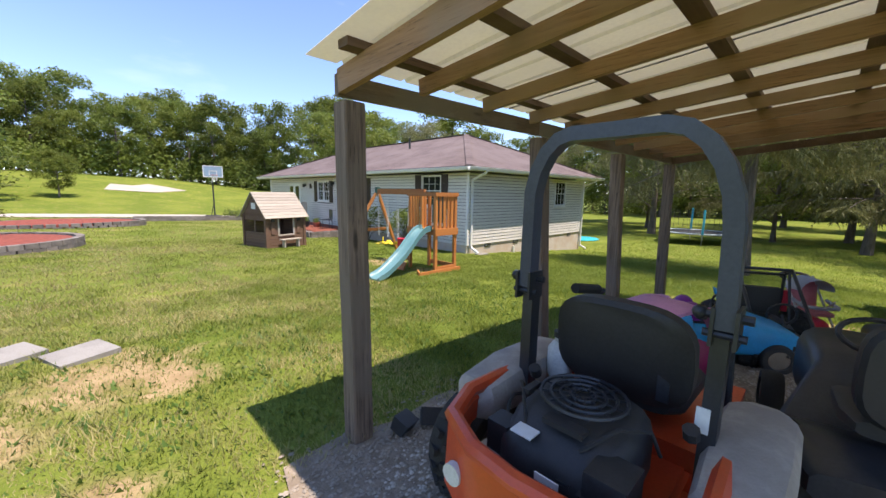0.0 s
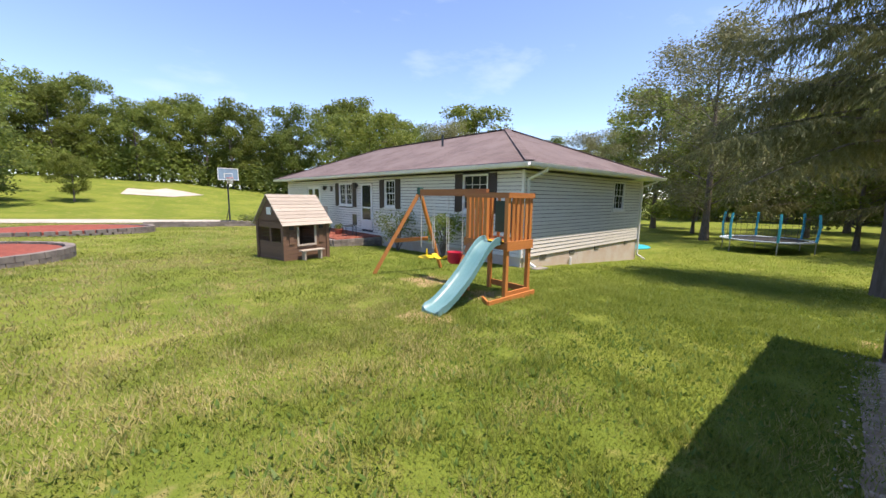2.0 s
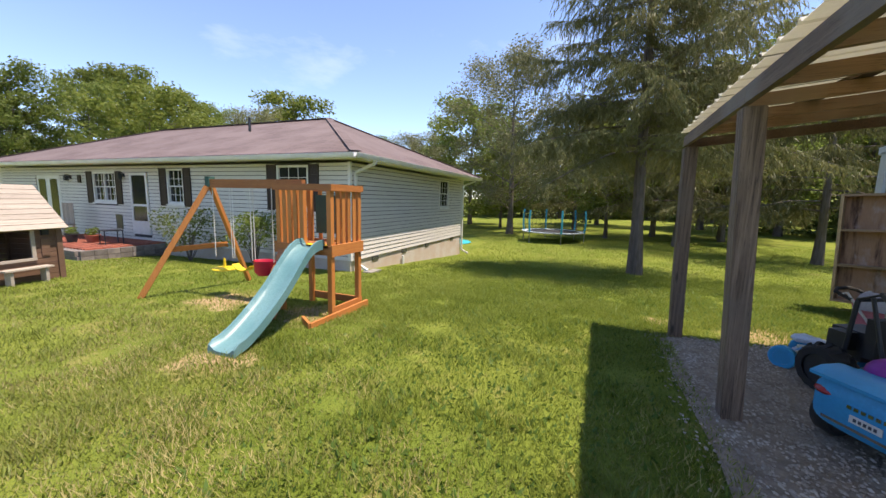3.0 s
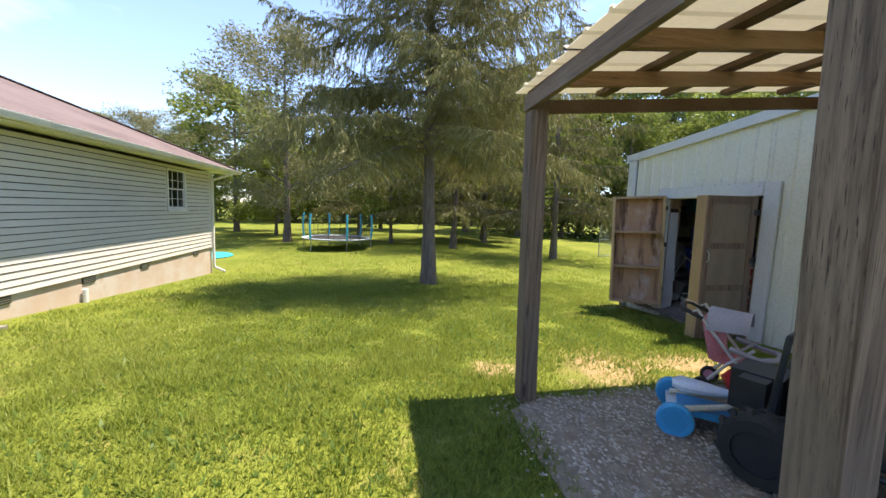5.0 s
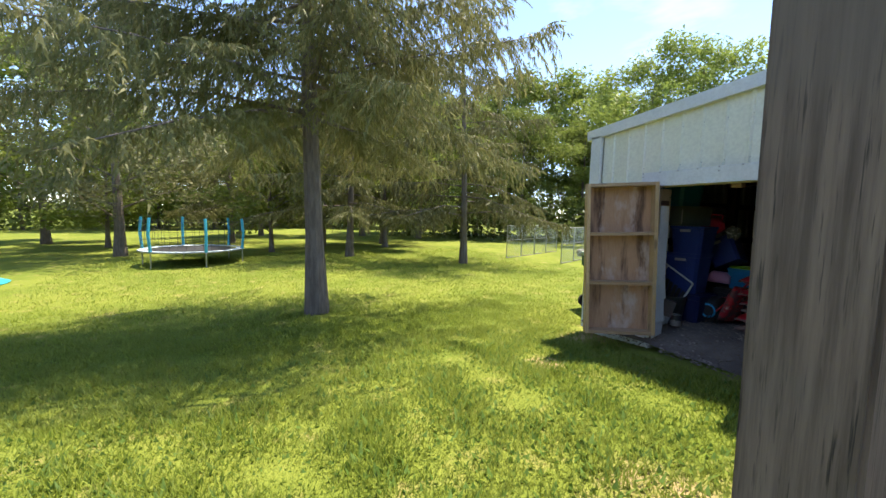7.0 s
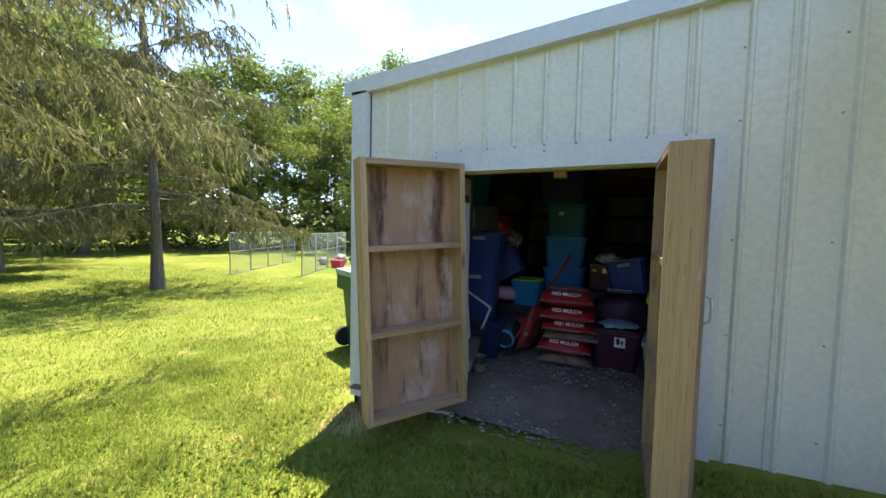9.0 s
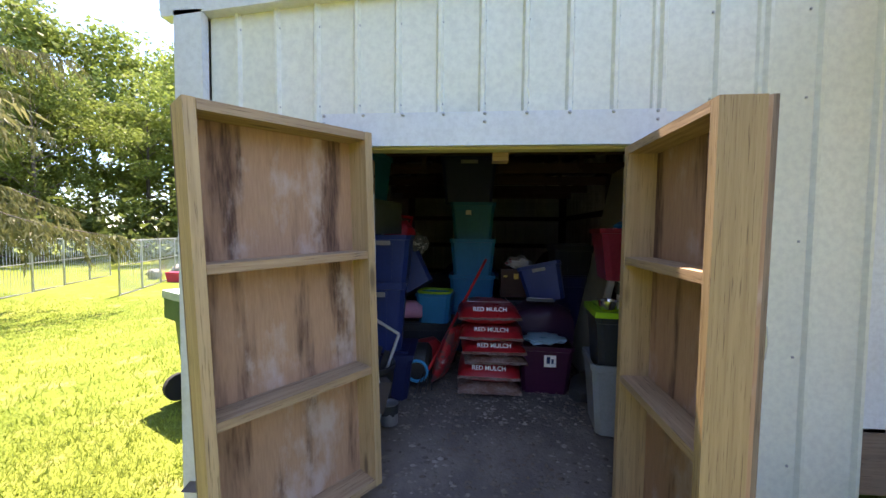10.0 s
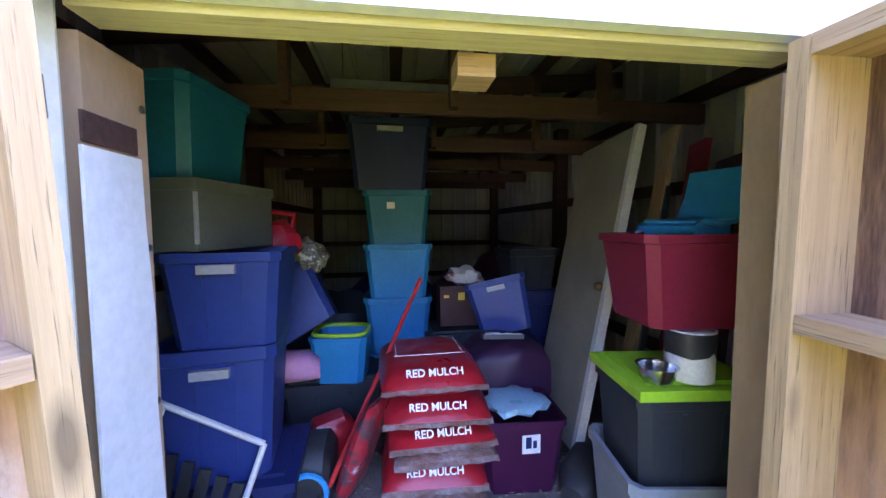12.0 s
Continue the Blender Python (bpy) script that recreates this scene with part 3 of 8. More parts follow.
# ---- shed ----
WALL_Y, SHED_E, SHED_W, BACK = -1.14, 10.80, 4.4, -7.7


def shed_top(x):
    return 2.40 + 0.085 * (10.75 - x)


shed = thing("shed", pose(0, 0, 0), "cream metal-clad storage shed with white trim and open double doors", "shed")
DOOR_W, DOOR_E, HEAD = 8.40, 9.75, 1.68


def wall_panel(x0, x1, z0, double=False):
    """One strip of cladding between two ribs, its top cut to the roof's slope."""
    bm = bmesh.new()
    rib = 0.016
    prof = [(x0, 0), (x0 + 0.012, 0.02), (x0 + 0.012 + rib, 0.02), (x0 + 0.024 + rib, 0)]
    if double:
        prof += [(x0 + 0.05, 0), (x0 + 0.058, 0.014), (x0 + 0.068, 0.014), (x0 + 0.076, 0)]
    prof.append((x1, 0))
    rows = [[(x, WALL_Y + d, z) for x, d in prof] for z in (z0, (z0 + shed_top(x0)) / 2)]
    rows.append([(x, WALL_Y + d, shed_top(x)) for x, d in prof])
    rings(bm, rows, False, False)
    rings(bm, [[(x, WALL_Y - 0.004, z0) for x, d in prof][::-1], [(x, WALL_Y - 0.004, shed_top(x)) for x, d in prof][::-1]], False, False)
    part("wall_panel", bm, SHED_METAL, shed)


seams = [7.26, 7.52, 7.76, 7.99, 8.25] + [8.48 + 0.2222 * i for i in range(10)] + [10.66]
for k, (a, b) in enumerate(zip(seams, seams[1:])):
    mid = (a + b) / 2
    over = DOOR_W - 0.02 < b and a < DOOR_E + 0.02
    wall_panel(a, b, HEAD + 0.03 if over else ground_z(mid, WALL_Y) - 0.02, k in (2, 4))
for k in range(11):
    wall_panel(4.4 + k * 0.165, 4.4 + (k + 1) * 0.165, -0.2)
bm = bmesh.new()
for x in np.arange(4.6, 10.7, 0.2222):
    for z in (0.06, 0.62, 1.2, 1.9, 2.32):
        if not (8.1 < x < 10.0 and z < 1.85) and not (6.2 < x < 7.3):
            ball(bm, (x + 0.11, WALL_Y + 0.004, z), (0.008, 0.006, 0.008), 6, 4)
tagged(part("screw_heads", bm, GALV, shed), kind="stuff")
# trim: corner, head, jambs, rake
corner = new_bm(((10.775, WALL_Y - 0.75, (shed_top(10.73) - 0.3) / 2), (0.012, 1.4, shed_top(10.73) + 0.28)), ((10.74, WALL_Y + 0.045, (shed_top(10.73) - 0.3) / 2), (0.16, 0.05, shed_top(10.73) + 0.3)))
part("corner_trim", corner, TRIM_METAL, shed, "white metal corner trim", 0.003)
bm = new_bm(((9.14, WALL_Y + 0.064, 1.752), (1.72, 0.03, 0.168)))
part("head_trim", bm, TRIM_METAL, shed, "white metal strip over the doors", 0.004)
for k in range(9):
    for z in (1.825,) if k % 4 else (1.825, 1.785):
        bm = bmesh.new()
        ball(bm, (8.32 + k * 0.208, WALL_Y + 0.081, z), (0.009, 0.007, 0.009), 8, 5)
        part("trim_screw", bm, GALV, shed)
bm = new_bm(((9.07, WALL_Y + 0.0, 1.70), (1.40, 0.075, 0.088)))
part("head_board", bm, HEAD_WOOD, shed, "greenish yellow treated header board", 0.004)
bm = new_bm(((8.19, WALL_Y + 0.034, 0.83), (0.18, 0.03, 2.0)))
part("jamb_trim", bm, TRIM_METAL, shed, "white metal door jamb", 0.004)
bm = new_bm(((9.90, WALL_Y + 0.034, 0.74), (0.12, 0.03, 1.86)))
part("jamb_trim", bm, TRIM_METAL, shed, "white metal door jamb", 0.004)
part("jamb_post", new_bm(((8.325, WALL_Y - 0.065, 0.70), (0.07, 0.09, 1.88))), JAMB_PLY, shed, "tan weathered plywood door post", 0.006)
part("jamb_post", new_bm(((9.81, WALL_Y - 0.095, 0.70), (0.05, 0.17, 1.88))), JAMB_PLY, shed, "tan weathered plywood door post", 0.006)
for z in (0.2, 0.55, 0.9, 1.25, 1.55):
    bm = bmesh.new()
    ball(bm, (9.783, WALL_Y - 0.165, z), (0.005, 0.009, 0.009), 8, 5)
    part("post_nail", bm, STEEL_BLACK, shed)
bm = bmesh.new()
edge = [(-0.25, -0.168), (0.02, -0.168), (0.03, -0.155), (0.30, -0.150), (0.32, -0.166), (0.62, -0.160), (0.9, -0.154), (1.1, -0.152), (1.3, -0.148), (1.44, -0.145)]
rings(bm, [[(9.783 - d * 0.03, WALL_Y + y - d * 0.004, z), (9.777 - d * 0.03, WALL_Y + y - d * 0.004, z), (9.776, WALL_Y + 0.01, z), (9.782, WALL_Y + 0.01, z)] for (z, y), d in zip(edge, (0, 0.4, 1, 0.5, 0.9, 0.1, 0, 0.2, 0, 0))])
part("jamb_sheet", bm, TRIM_METAL, shed, "torn pale blue-white metal strip on the door post")
# no opening here: a thin dark plate gives the shade of the gap
part("post_notch", new_bm(((9.783, WALL_Y - 0.07, 1.475), (0.006, 0.14, 0.055))), DARK_WOOD, shed, "thin dark plate painted in for the shaded gap over the torn strip")
bm = bmesh.new()
for xa, xb in ((10.90, 4.3),):
    bar(bm, (xa, WALL_Y + 0.035, shed_top(xa) + 0.045), (xb, WALL_Y + 0.035, shed_top(xb) + 0.045), 0.07, 0.13)
part("rake_trim", bm, TRIM_METAL, shed, "white metal roof edge", 0.006)
# the neighbouring door with its sill beam
bm = new_bm(((6.74, WALL_Y - 0.06, 1.15), (1.0, 0.04, 1.76)))
part("side_door", bm, TRIM_METAL, shed, "white metal door beside the cladding", 0.004)
bm = new_bm(((7.20, WALL_Y - 0.02, 1.2), (0.11, 0.03, 1.9)))
part("door_trim", bm, TRIM_METAL, shed, "", 0.004)
bm = new_bm(((6.74, WALL_Y - 0.05, 0.1), (1.02, 0.09, 0.34)))
part("sill_beam", bm, OLD_BEAM_X, shed, "old timber sill under the door", 0.008)
bm = new_bm(((6.74, WALL_Y - 0.05, 2.38), (1.02, 0.05, 0.72)))
part("door_head", bm, SHED_METAL, shed)
# side, back and inner walls
for name, x, y0, y1, mt in (("side_wall", 10.74, BACK, WALL_Y - 0.02, INNER_TIN), ("partition", 7.16, BACK, WALL_Y - 0.12, INNER_TIN), ("outer_wall", 4.42, BACK, WALL_Y - 0.02, SHED_METAL)):
    bm = bmesh.new()
    prof, y = [], y0
    while y < y1 - 0.05:
        prof += [(y, 0), (y + 0.17, 0), (y + 0.19, 0.022), (min(y + 0.21, y1), 0.022)]
        y += 0.23
    prof.append((y1, 0))
    s = 1 if x < 8 else -1
    rings(bm, [[(x + s * d, yy, z) for yy, d in prof] for z in (-0.45, shed_top(x) + 0.03)], False, False)
    rings(bm, [[(x - s * 0.03, yy, z) for yy, d in prof] for z in (-0.45, shed_top(x) + 0.03)], False, False)
    part(name, bm, mt, shed, "bare ribbed metal wall")
bm = bmesh.new()
prof, x = [], 4.4
while x < 10.7:
    prof += [(x, 0), (x + 0.17, 0), (x + 0.19, 0.022), (x + 0.21, 0.022)]
    x += 0.23
rings(bm, [[(xx, BACK + d, -0.45) for xx, d in prof], [(xx, BACK + d, shed_top(xx) + 0.02) for xx, d in prof]], False, False)
rings(bm, [[(xx, BACK - 0.03, -0.45) for xx, d in prof], [(xx, BACK - 0.03, shed_top(xx) + 0.02) for xx, d in prof]], False, False)
part("back_wall", bm, INNER_TIN, shed, "bare ribbed metal back wall")
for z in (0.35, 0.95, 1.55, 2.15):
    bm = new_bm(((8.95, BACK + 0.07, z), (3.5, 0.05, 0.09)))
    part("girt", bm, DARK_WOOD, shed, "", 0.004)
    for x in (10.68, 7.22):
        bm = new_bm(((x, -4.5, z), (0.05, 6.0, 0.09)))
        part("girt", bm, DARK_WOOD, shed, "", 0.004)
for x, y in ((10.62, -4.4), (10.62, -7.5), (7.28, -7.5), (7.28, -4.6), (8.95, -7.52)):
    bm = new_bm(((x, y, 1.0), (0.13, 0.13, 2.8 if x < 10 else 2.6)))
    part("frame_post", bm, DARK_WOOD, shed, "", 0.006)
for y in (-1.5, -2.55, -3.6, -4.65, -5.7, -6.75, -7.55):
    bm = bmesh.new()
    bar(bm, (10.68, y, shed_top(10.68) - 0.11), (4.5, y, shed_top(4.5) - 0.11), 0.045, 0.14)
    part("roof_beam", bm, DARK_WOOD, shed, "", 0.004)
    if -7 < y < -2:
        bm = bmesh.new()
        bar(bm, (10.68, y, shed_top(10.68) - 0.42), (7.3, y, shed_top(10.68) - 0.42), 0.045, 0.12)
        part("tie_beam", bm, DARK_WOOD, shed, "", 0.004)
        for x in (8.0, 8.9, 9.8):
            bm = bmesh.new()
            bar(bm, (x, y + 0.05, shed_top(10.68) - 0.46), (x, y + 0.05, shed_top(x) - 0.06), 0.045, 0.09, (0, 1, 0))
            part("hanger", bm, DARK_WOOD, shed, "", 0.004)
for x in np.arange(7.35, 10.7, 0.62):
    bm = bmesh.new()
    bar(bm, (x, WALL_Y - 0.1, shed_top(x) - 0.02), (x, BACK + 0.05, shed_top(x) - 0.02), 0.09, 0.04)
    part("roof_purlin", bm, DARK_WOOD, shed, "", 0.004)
bm = bmesh.new()
prof, x = [], 4.25
while x < 10.85:
    prof += [(x, 0), (x + 0.19, 0), (x + 0.2, 0.02), (x + 0.22, 0.02)]
    x += 0.23
prof.append((10.92, 0))
for lift in (0.03, 0.035):
    rings(bm, [[(xx, y, shed_top(xx) + lift + d) for xx, d in prof] for y in (WALL_Y + 0.05, BACK - 0.1)], False, False)
part("roof_sheet", bm, INNER_TIN, shed, "ribbed metal roof sheet")
bm = bmesh.new()
FLOOR_Z = ground_z(9, -2)
STORE = Matrix.Translation((0.843, 0.036, 0.153)) @ Matrix.Scale(0.91, 4)


def floor_z(y):
    return FLOOR_Z + ((STORE @ Vector((0, 0, FLOOR_Z))).z - FLOOR_Z) * smooth((-0.95 - y) / 0.75)


g = [[(7.18 + i * 0.2, y, floor_z(y) + 0.012 * noise.noise(Vector((i * 0.5, y * 3, 1)))) for i in range(19)] for y in np.linspace(-1.0, -7.68, 34)]
rings(bm, g, False, False)
single("floor", bm, EARTH, "dark trodden earth floor with leaves and gravel", "floor", kind="structure")
CHIP = leafy("floor_chips_and_leaves", (0.10, 0.075, 0.058), (0.38, 0.32, 0.27), (0.17, 0.125, 0.09), 0.0, 0.9, 2.0)
litter = [(random.uniform(7.7, 10.5), random.uniform(-3.4, -0.85)) for _ in range(4600)]
pebbles("floor_litter", [(x, y, floor_z(y) + 0.008) for x, y in litter], CHIP, "dead leaves, chips and pale pebbles on the earth floor", 0.005, 0.019)


def shed_door(m, length, mirror, label, low=0.665, high=1.25):
    """A leaf built as a shallow shelf box: frame boards, back sheet, two shelves. It runs along x from its hinge; shelves face -y times mirror."""
    d = thing("shed_door", m, label, "door", "open shed doors")
    h, dep, s = 1.80, 0.135, mirror
    yc = -s * dep / 2
    for n_, c, sz, mt in (("hinge_board", (0.02, yc, h / 2), (0.04, dep, h), PINE_Z), ("free_board", (length - 0.02, yc, h / 2), (0.04, dep, h), PINE_Z),
                          ("top_board", (length / 2, yc, h - 0.02), (length - 0.084, dep, 0.038), PINE_X), ("bottom_board", (length / 2, yc, 0.02), (length - 0.084, dep, 0.038), PINE_X),
                          ("shelf", (length / 2, yc, low), (length - 0.084, dep * 0.94, 0.036), PINE_X), ("shelf", (length / 2, yc, high), (length - 0.084, dep * 0.94, 0.036), PINE_X)):
        part(n_, new_bm((c, sz)), mt, d, "", 0.004)
    part("back_sheet", new_bm(((length / 2, 0.007 * s, h / 2), (length - 0.004, 0.014, h - 0.004))), PLY, d, "stained brown plywood back")
    out = 0.0225 * s
    for c, sz in (((0.045, out, h / 2), (0.085, 0.018, h)), ((length - 0.045, out, h / 2), (0.085, 0.018, h)), ((length / 2, out, h - 0.045), (length - 0.18, 0.018, 0.09)), ((length / 2, out, 0.045), (length - 0.18, 0.018, 0.09)), ((length / 2, out, 0.65), (length - 0.18, 0.018, 0.075)), ((length / 2, out, 1.18), (length - 0.18, 0.018, 0.075))):
        part("batten", new_bm((c, sz)), OLD_POST, d, "", 0.003)
    part("outer_sheet", new_bm(((length / 2, 0.0165 * s, h / 2), (length - 0.01, 0.004, h - 0.01))), PLY_OUT, d, "grey weathered outer sheet")
    bm = bmesh.new()
    tube(bm, [(length - 0.05, out + 0.01 * s, 0.98), (length - 0.05, out + 0.04 * s, 1.0), (length - 0.05, out + 0.045 * s, 1.05), (length - 0.05, out + 0.04 * s, 1.10), (length - 0.05, out + 0.01 * s, 1.12)], 0.006, 8)
    part("door_handle", bm, GALV, d, "steel pull handle")
    for z in (0.25, 1.0, 1.6):
        part("hinge", new_bm(((0.0, out + 0.012 * s, z), (0.09, 0.006, 0.07))), STEEL_BLACK, d, "black strap hinge")
    return d


shed_door(pose(9.768, -1.10, -0.09, 0, 2.3, math.degrees(math.atan2(0.62, 0.47))), 0.78, -1, "open shed door with stained plywood back and two pine shelves", 0.62, 1.205)
shed_door(pose(8.335, -1.08, -0.15, 0, 0.8, 90 - 1.0), 0.72, 1, "open shed door with weathered pine frame, shelves and a steel handle")

# ---- house ----
HX0, HX1, HY0, HY1 = 9.80, 18.40, 9.16, 27.3
EAVE, OVER, SILL = 2.30, 0.62, -0.16
house = thing("house", pose(0, 0, 0), "long single-storey house with pale vinyl siding and a mauve-brown hip roof", "house")


def wall_pieces(axis, fixed, inward, lo, hi, z0, z1, holes, name, material, thick=0.16):
    """A wall with real openings, as boxes round them, along x or y."""
    cuts = sorted({lo, hi, *[h[0] for h in holes], *[h[1] for h in holes]})
    for a, b in zip(cuts, cuts[1:]):
        spans = [(z0, z1)]
        for h in holes:
            if h[0] <= a and b <= h[1]:
                spans = [(z0, h[2]), (h[3], z1)]
        for c, d in spans:
            if d - c > 0.02:
                mid, size = (a + b) / 2, b - a
                off = fixed + inward * (thick / 2 + 0.012)
                bm = new_bm((((mid, off, (c + d) / 2), (size, thick, d - c)) if axis == "x" else ((off, mid, (c + d) / 2), (thick, size, d - c))))
                part(name, bm, material, house)


def siding(axis, fixed, outward, lo, hi, z0, z1, holes, pitch=0.115):
    """Lapped siding, course by course, broken at the openings."""
    z = z0
    while z < z1 - 0.02:
        top = min(z + pitch, z1)
        gaps = sorted((h[0] - 0.03, h[1] + 0.03) for h in holes if h[2] - 0.03 < (z + top) / 2 < h[3] + 0.03)
        a = lo
        for g0, g1 in gaps + [(hi, hi)]:
            if g0 - a > 0.03:
                bm = bmesh.new()
                # the gap above each plank shows the dark backing as a painted shade line
                prof = ((0.0, top - 0.016), (0.010, top - 0.016), (0.024, z), (0.0, z))
                rows = [[((e, fixed + outward * d, zz) if axis == "x" else (fixed + outward * d, e, zz)) for d, zz in prof] for e in (a, g0)]
                rings(bm, rows)
                part("siding_plank", bm, SIDING, house)
            a = g1
        z = top


WEST = [(10.45, 11.55, 1.05, 2.24), (15.40, 16.20, 1.05, 2.18), (17.20, 18.12, -0.02, 2.06), (18.95, 20.33, 1.02, 2.10), (22.6, 24.3, -0.02, 2.0)]
SOUTH = [(15.62, 16.62, 1.06, 2.19)]
# walls behind the siding carry the painted lap shade
wall_pieces("y", HX0, 1, HY0, HY1, SILL, EAVE, WEST, "wall", LAP_SHADE)
wall_pieces("x", HY0, 1, HX0 + 0.02, HX1, SILL, EAVE, SOUTH, "wall", LAP_SHADE)
wall_pieces("y", HX1, -1, HY0, HY1, SILL, EAVE, [], "wall", WHITE_VINYL)
wall_pieces("x", HY1, -1, HX0, HX1, SILL, EAVE, [], "wall", WHITE_VINYL)
siding("y", HX0, -1, HY0 + 0.05, HY1, SILL - 0.05, EAVE, WEST)
siding("x", HY0, -1, HX0 + 0.05, HX1 - 0.05, SILL - 0.05, EAVE, SOUTH)
for x, y in ((HX0, HY0), (HX1, HY0), (HX0, HY1)):
    part("corner_board", new_bm(((x, y, (EAVE + SILL) / 2 - 0.02), (0.075, 0.075, EAVE - SILL + 0.06))), WHITE_VINYL, house, "", 0.006)
# foundation of painted block, with vents
for c, s in (((HX0 + 0.12, (HY0 + HY1) / 2, SILL - 0.62), (0.2, HY1 - HY0 - 0.06, 1.14)), (((HX0 + HX1) / 2, HY0 + 0.12, SILL - 0.72), (HX1 - HX0 - 0.45, 0.2, 1.34)), ((HX1 - 0.12, (HY0 + HY1) / 2, SILL - 0.72), (0.2, HY1 - HY0 - 0.06, 1.34))):
    part("foundation", new_bm((c, s)), BLOCKWORK, house, "cream painted block foundation with reddish dirt")
for x in (10.98, 12.75, 14.56, 17.2):
    v = part("foundation_vent", new_bm(((x, HY0 + 0.012, SILL - 0.13), (0.34, 0.02, 0.12))), STEEL_BLACK, house, "dark foundation vent")
    for k in range(3):
        part("slat", new_bm(((x, HY0 - 0.004, SILL - 0.165 + k * 0.035), (0.32, 0.012, 0.012))), GALV, v)
bm = bmesh.new()
tube(bm, [(12.55, HY0 - 0.05, SILL - 0.28), (12.55, HY0 - 0.05, -0.85)], 0.045, 10)
part("vent_pipe", bm, WHITE_VINYL, house, "white plastic pipe stub")
# roof: four slopes, soffit, fascia and gutter
ex0, ex1, ey0, ey1 = HX0 - OVER, HX1 + OVER, HY0 - OVER, HY1 + OVER
ez, rz = EAVE + 0.17, 4.42
mx, run = (ex0 + ex1) / 2, 4.7
bm = bmesh.new()
for dz in (0.0,):
    a, b, c, d = [bm.verts.new((x, y, ez)) for x, y in ((ex0, ey0), (ex1, ey0), (ex1, ey1), (ex0, ey1))]
    r0, r1 = bm.verts.new((mx, ey0 + run, rz)), bm.verts.new((mx, ey1 - run, rz))
    for q in ((a, b, r0), (b, c, r1, r0), (c, d, r1), (d, a, r0, r1)):
        bm.faces.new(q)
    a2, b2, c2, d2 = [bm.verts.new((v.co.x, v.co.y, ez - 0.03)) for v in (a, b, c, d)]
    bm.faces.new((d2, c2, b2, a2))
    for p, q, r, s in ((a, b, b2, a2), (b, c, c2, b2), (c, d, d2, c2), (d, a, a2, d2)):
        bm.faces.new((p, s, r, q))
part("roof", bm, ROOFING, house, "mauve-brown asphalt shingle hip roof")
for pa, pb in (((ex0, ey0), (mx, ey0 + run)), ((ex1, ey0), (mx, ey0 + run)), ((ex0, ey1), (mx, ey1 - run)), ((mx, ey0 + run), (mx, ey1 - run))):
    za, zb = (ez, rz) if pa[0] != mx else (rz, rz)
    bm = bmesh.new()
    bar(bm, (*pa, za + 0.012), (*pb, zb + 0.012), 0.26, 0.02)
    part("ridge_cap", bm, ROOFING, house)
part("soffit", new_bm((((ex0 + ex1) / 2, (ey0 + ey1) / 2, EAVE + 0.07), (ex1 - ex0 - 0.06, ey1 - ey0 - 0.06, 0.03))), WHITE_VINYL, house)
for c, s in ((((ex0 + ex1) / 2, ey0 + 0.01, ez - 0.09), (ex1 - ex0, 0.024, 0.13)), ((ex0 + 0.01, (ey0 + ey1) / 2, ez - 0.09), (0.024, ey1 - ey0 - 0.05, 0.13)), ((ex1 - 0.01, (ey0 + ey1) / 2, ez - 0.09), (0.024, ey1 - ey0 - 0.05, 0.13))):
    part("fascia", new_bm((c, s)), WHITE_VINYL, house, "white fascia")


def gutter(p, q, out):
    bm = bmesh.new()
    o = Vector(out)
    prof = ((0.0, 0.0), (0.0, -0.10), (0.07, -0.10), (0.115, -0.02), (0.115, 0.0), (0.105, 0.0), (0.064, -0.09), (0.008, -0.09), (0.008, 0.0))
    rings(bm, [[Vector(e) + o * d + Vector((0, 0, h)) for d, h in prof] for e in (p, q)])
    part("gutter", bm, WHITE_VINYL, house, "white metal gutter")


gutter((ex0 - 0.1, ey0 - 0.005, ez - 0.035), (ex1 + 0.1, ey0 - 0.005, ez - 0.035), (0, -1, 0))
gutter((ex0 - 0.005, ey0, ez - 0.035), (ex0 - 0.005, ey1, ez - 0.035), (-1, 0, 0))
for x, s in ((HX0 + 0.16, 1), (HX1 - 0.08, 1)):
    bm = bmesh.new()
    bar(bm, (x, ey0 - 0.05, ez - 0.13), (x, ey0 + 0.02, ez - 0.24), 0.08, 0.06)
    bar(bm, (x, ey0 + 0.02, ez - 0.22), (x, HY0 - 0.07, ez - 0.42), 0.08, 0.06)
    bar(bm, (x, HY0 - 0.06, ez - 0.40), (x, HY0 - 0.06, ground_z(x, HY0) + 0.2), 0.08, 0.06, (0, 1, 0))
    bar(bm, (x, HY0 - 0.06, ground_z(x, HY0) + 0.22), (x, HY0 - 0.4, ground_z(x, HY0) + 0.06), 0.08, 0.06)
    part("downspout", bm, WHITE_VINYL, house, "white downspout")
bm = bmesh.new()
tube(bm, [(12.4, 15.5, 3.75), (12.4, 15.5, 4.25)], 0.05, 10)
part("roof_vent", bm, STEEL_BLACK, house)


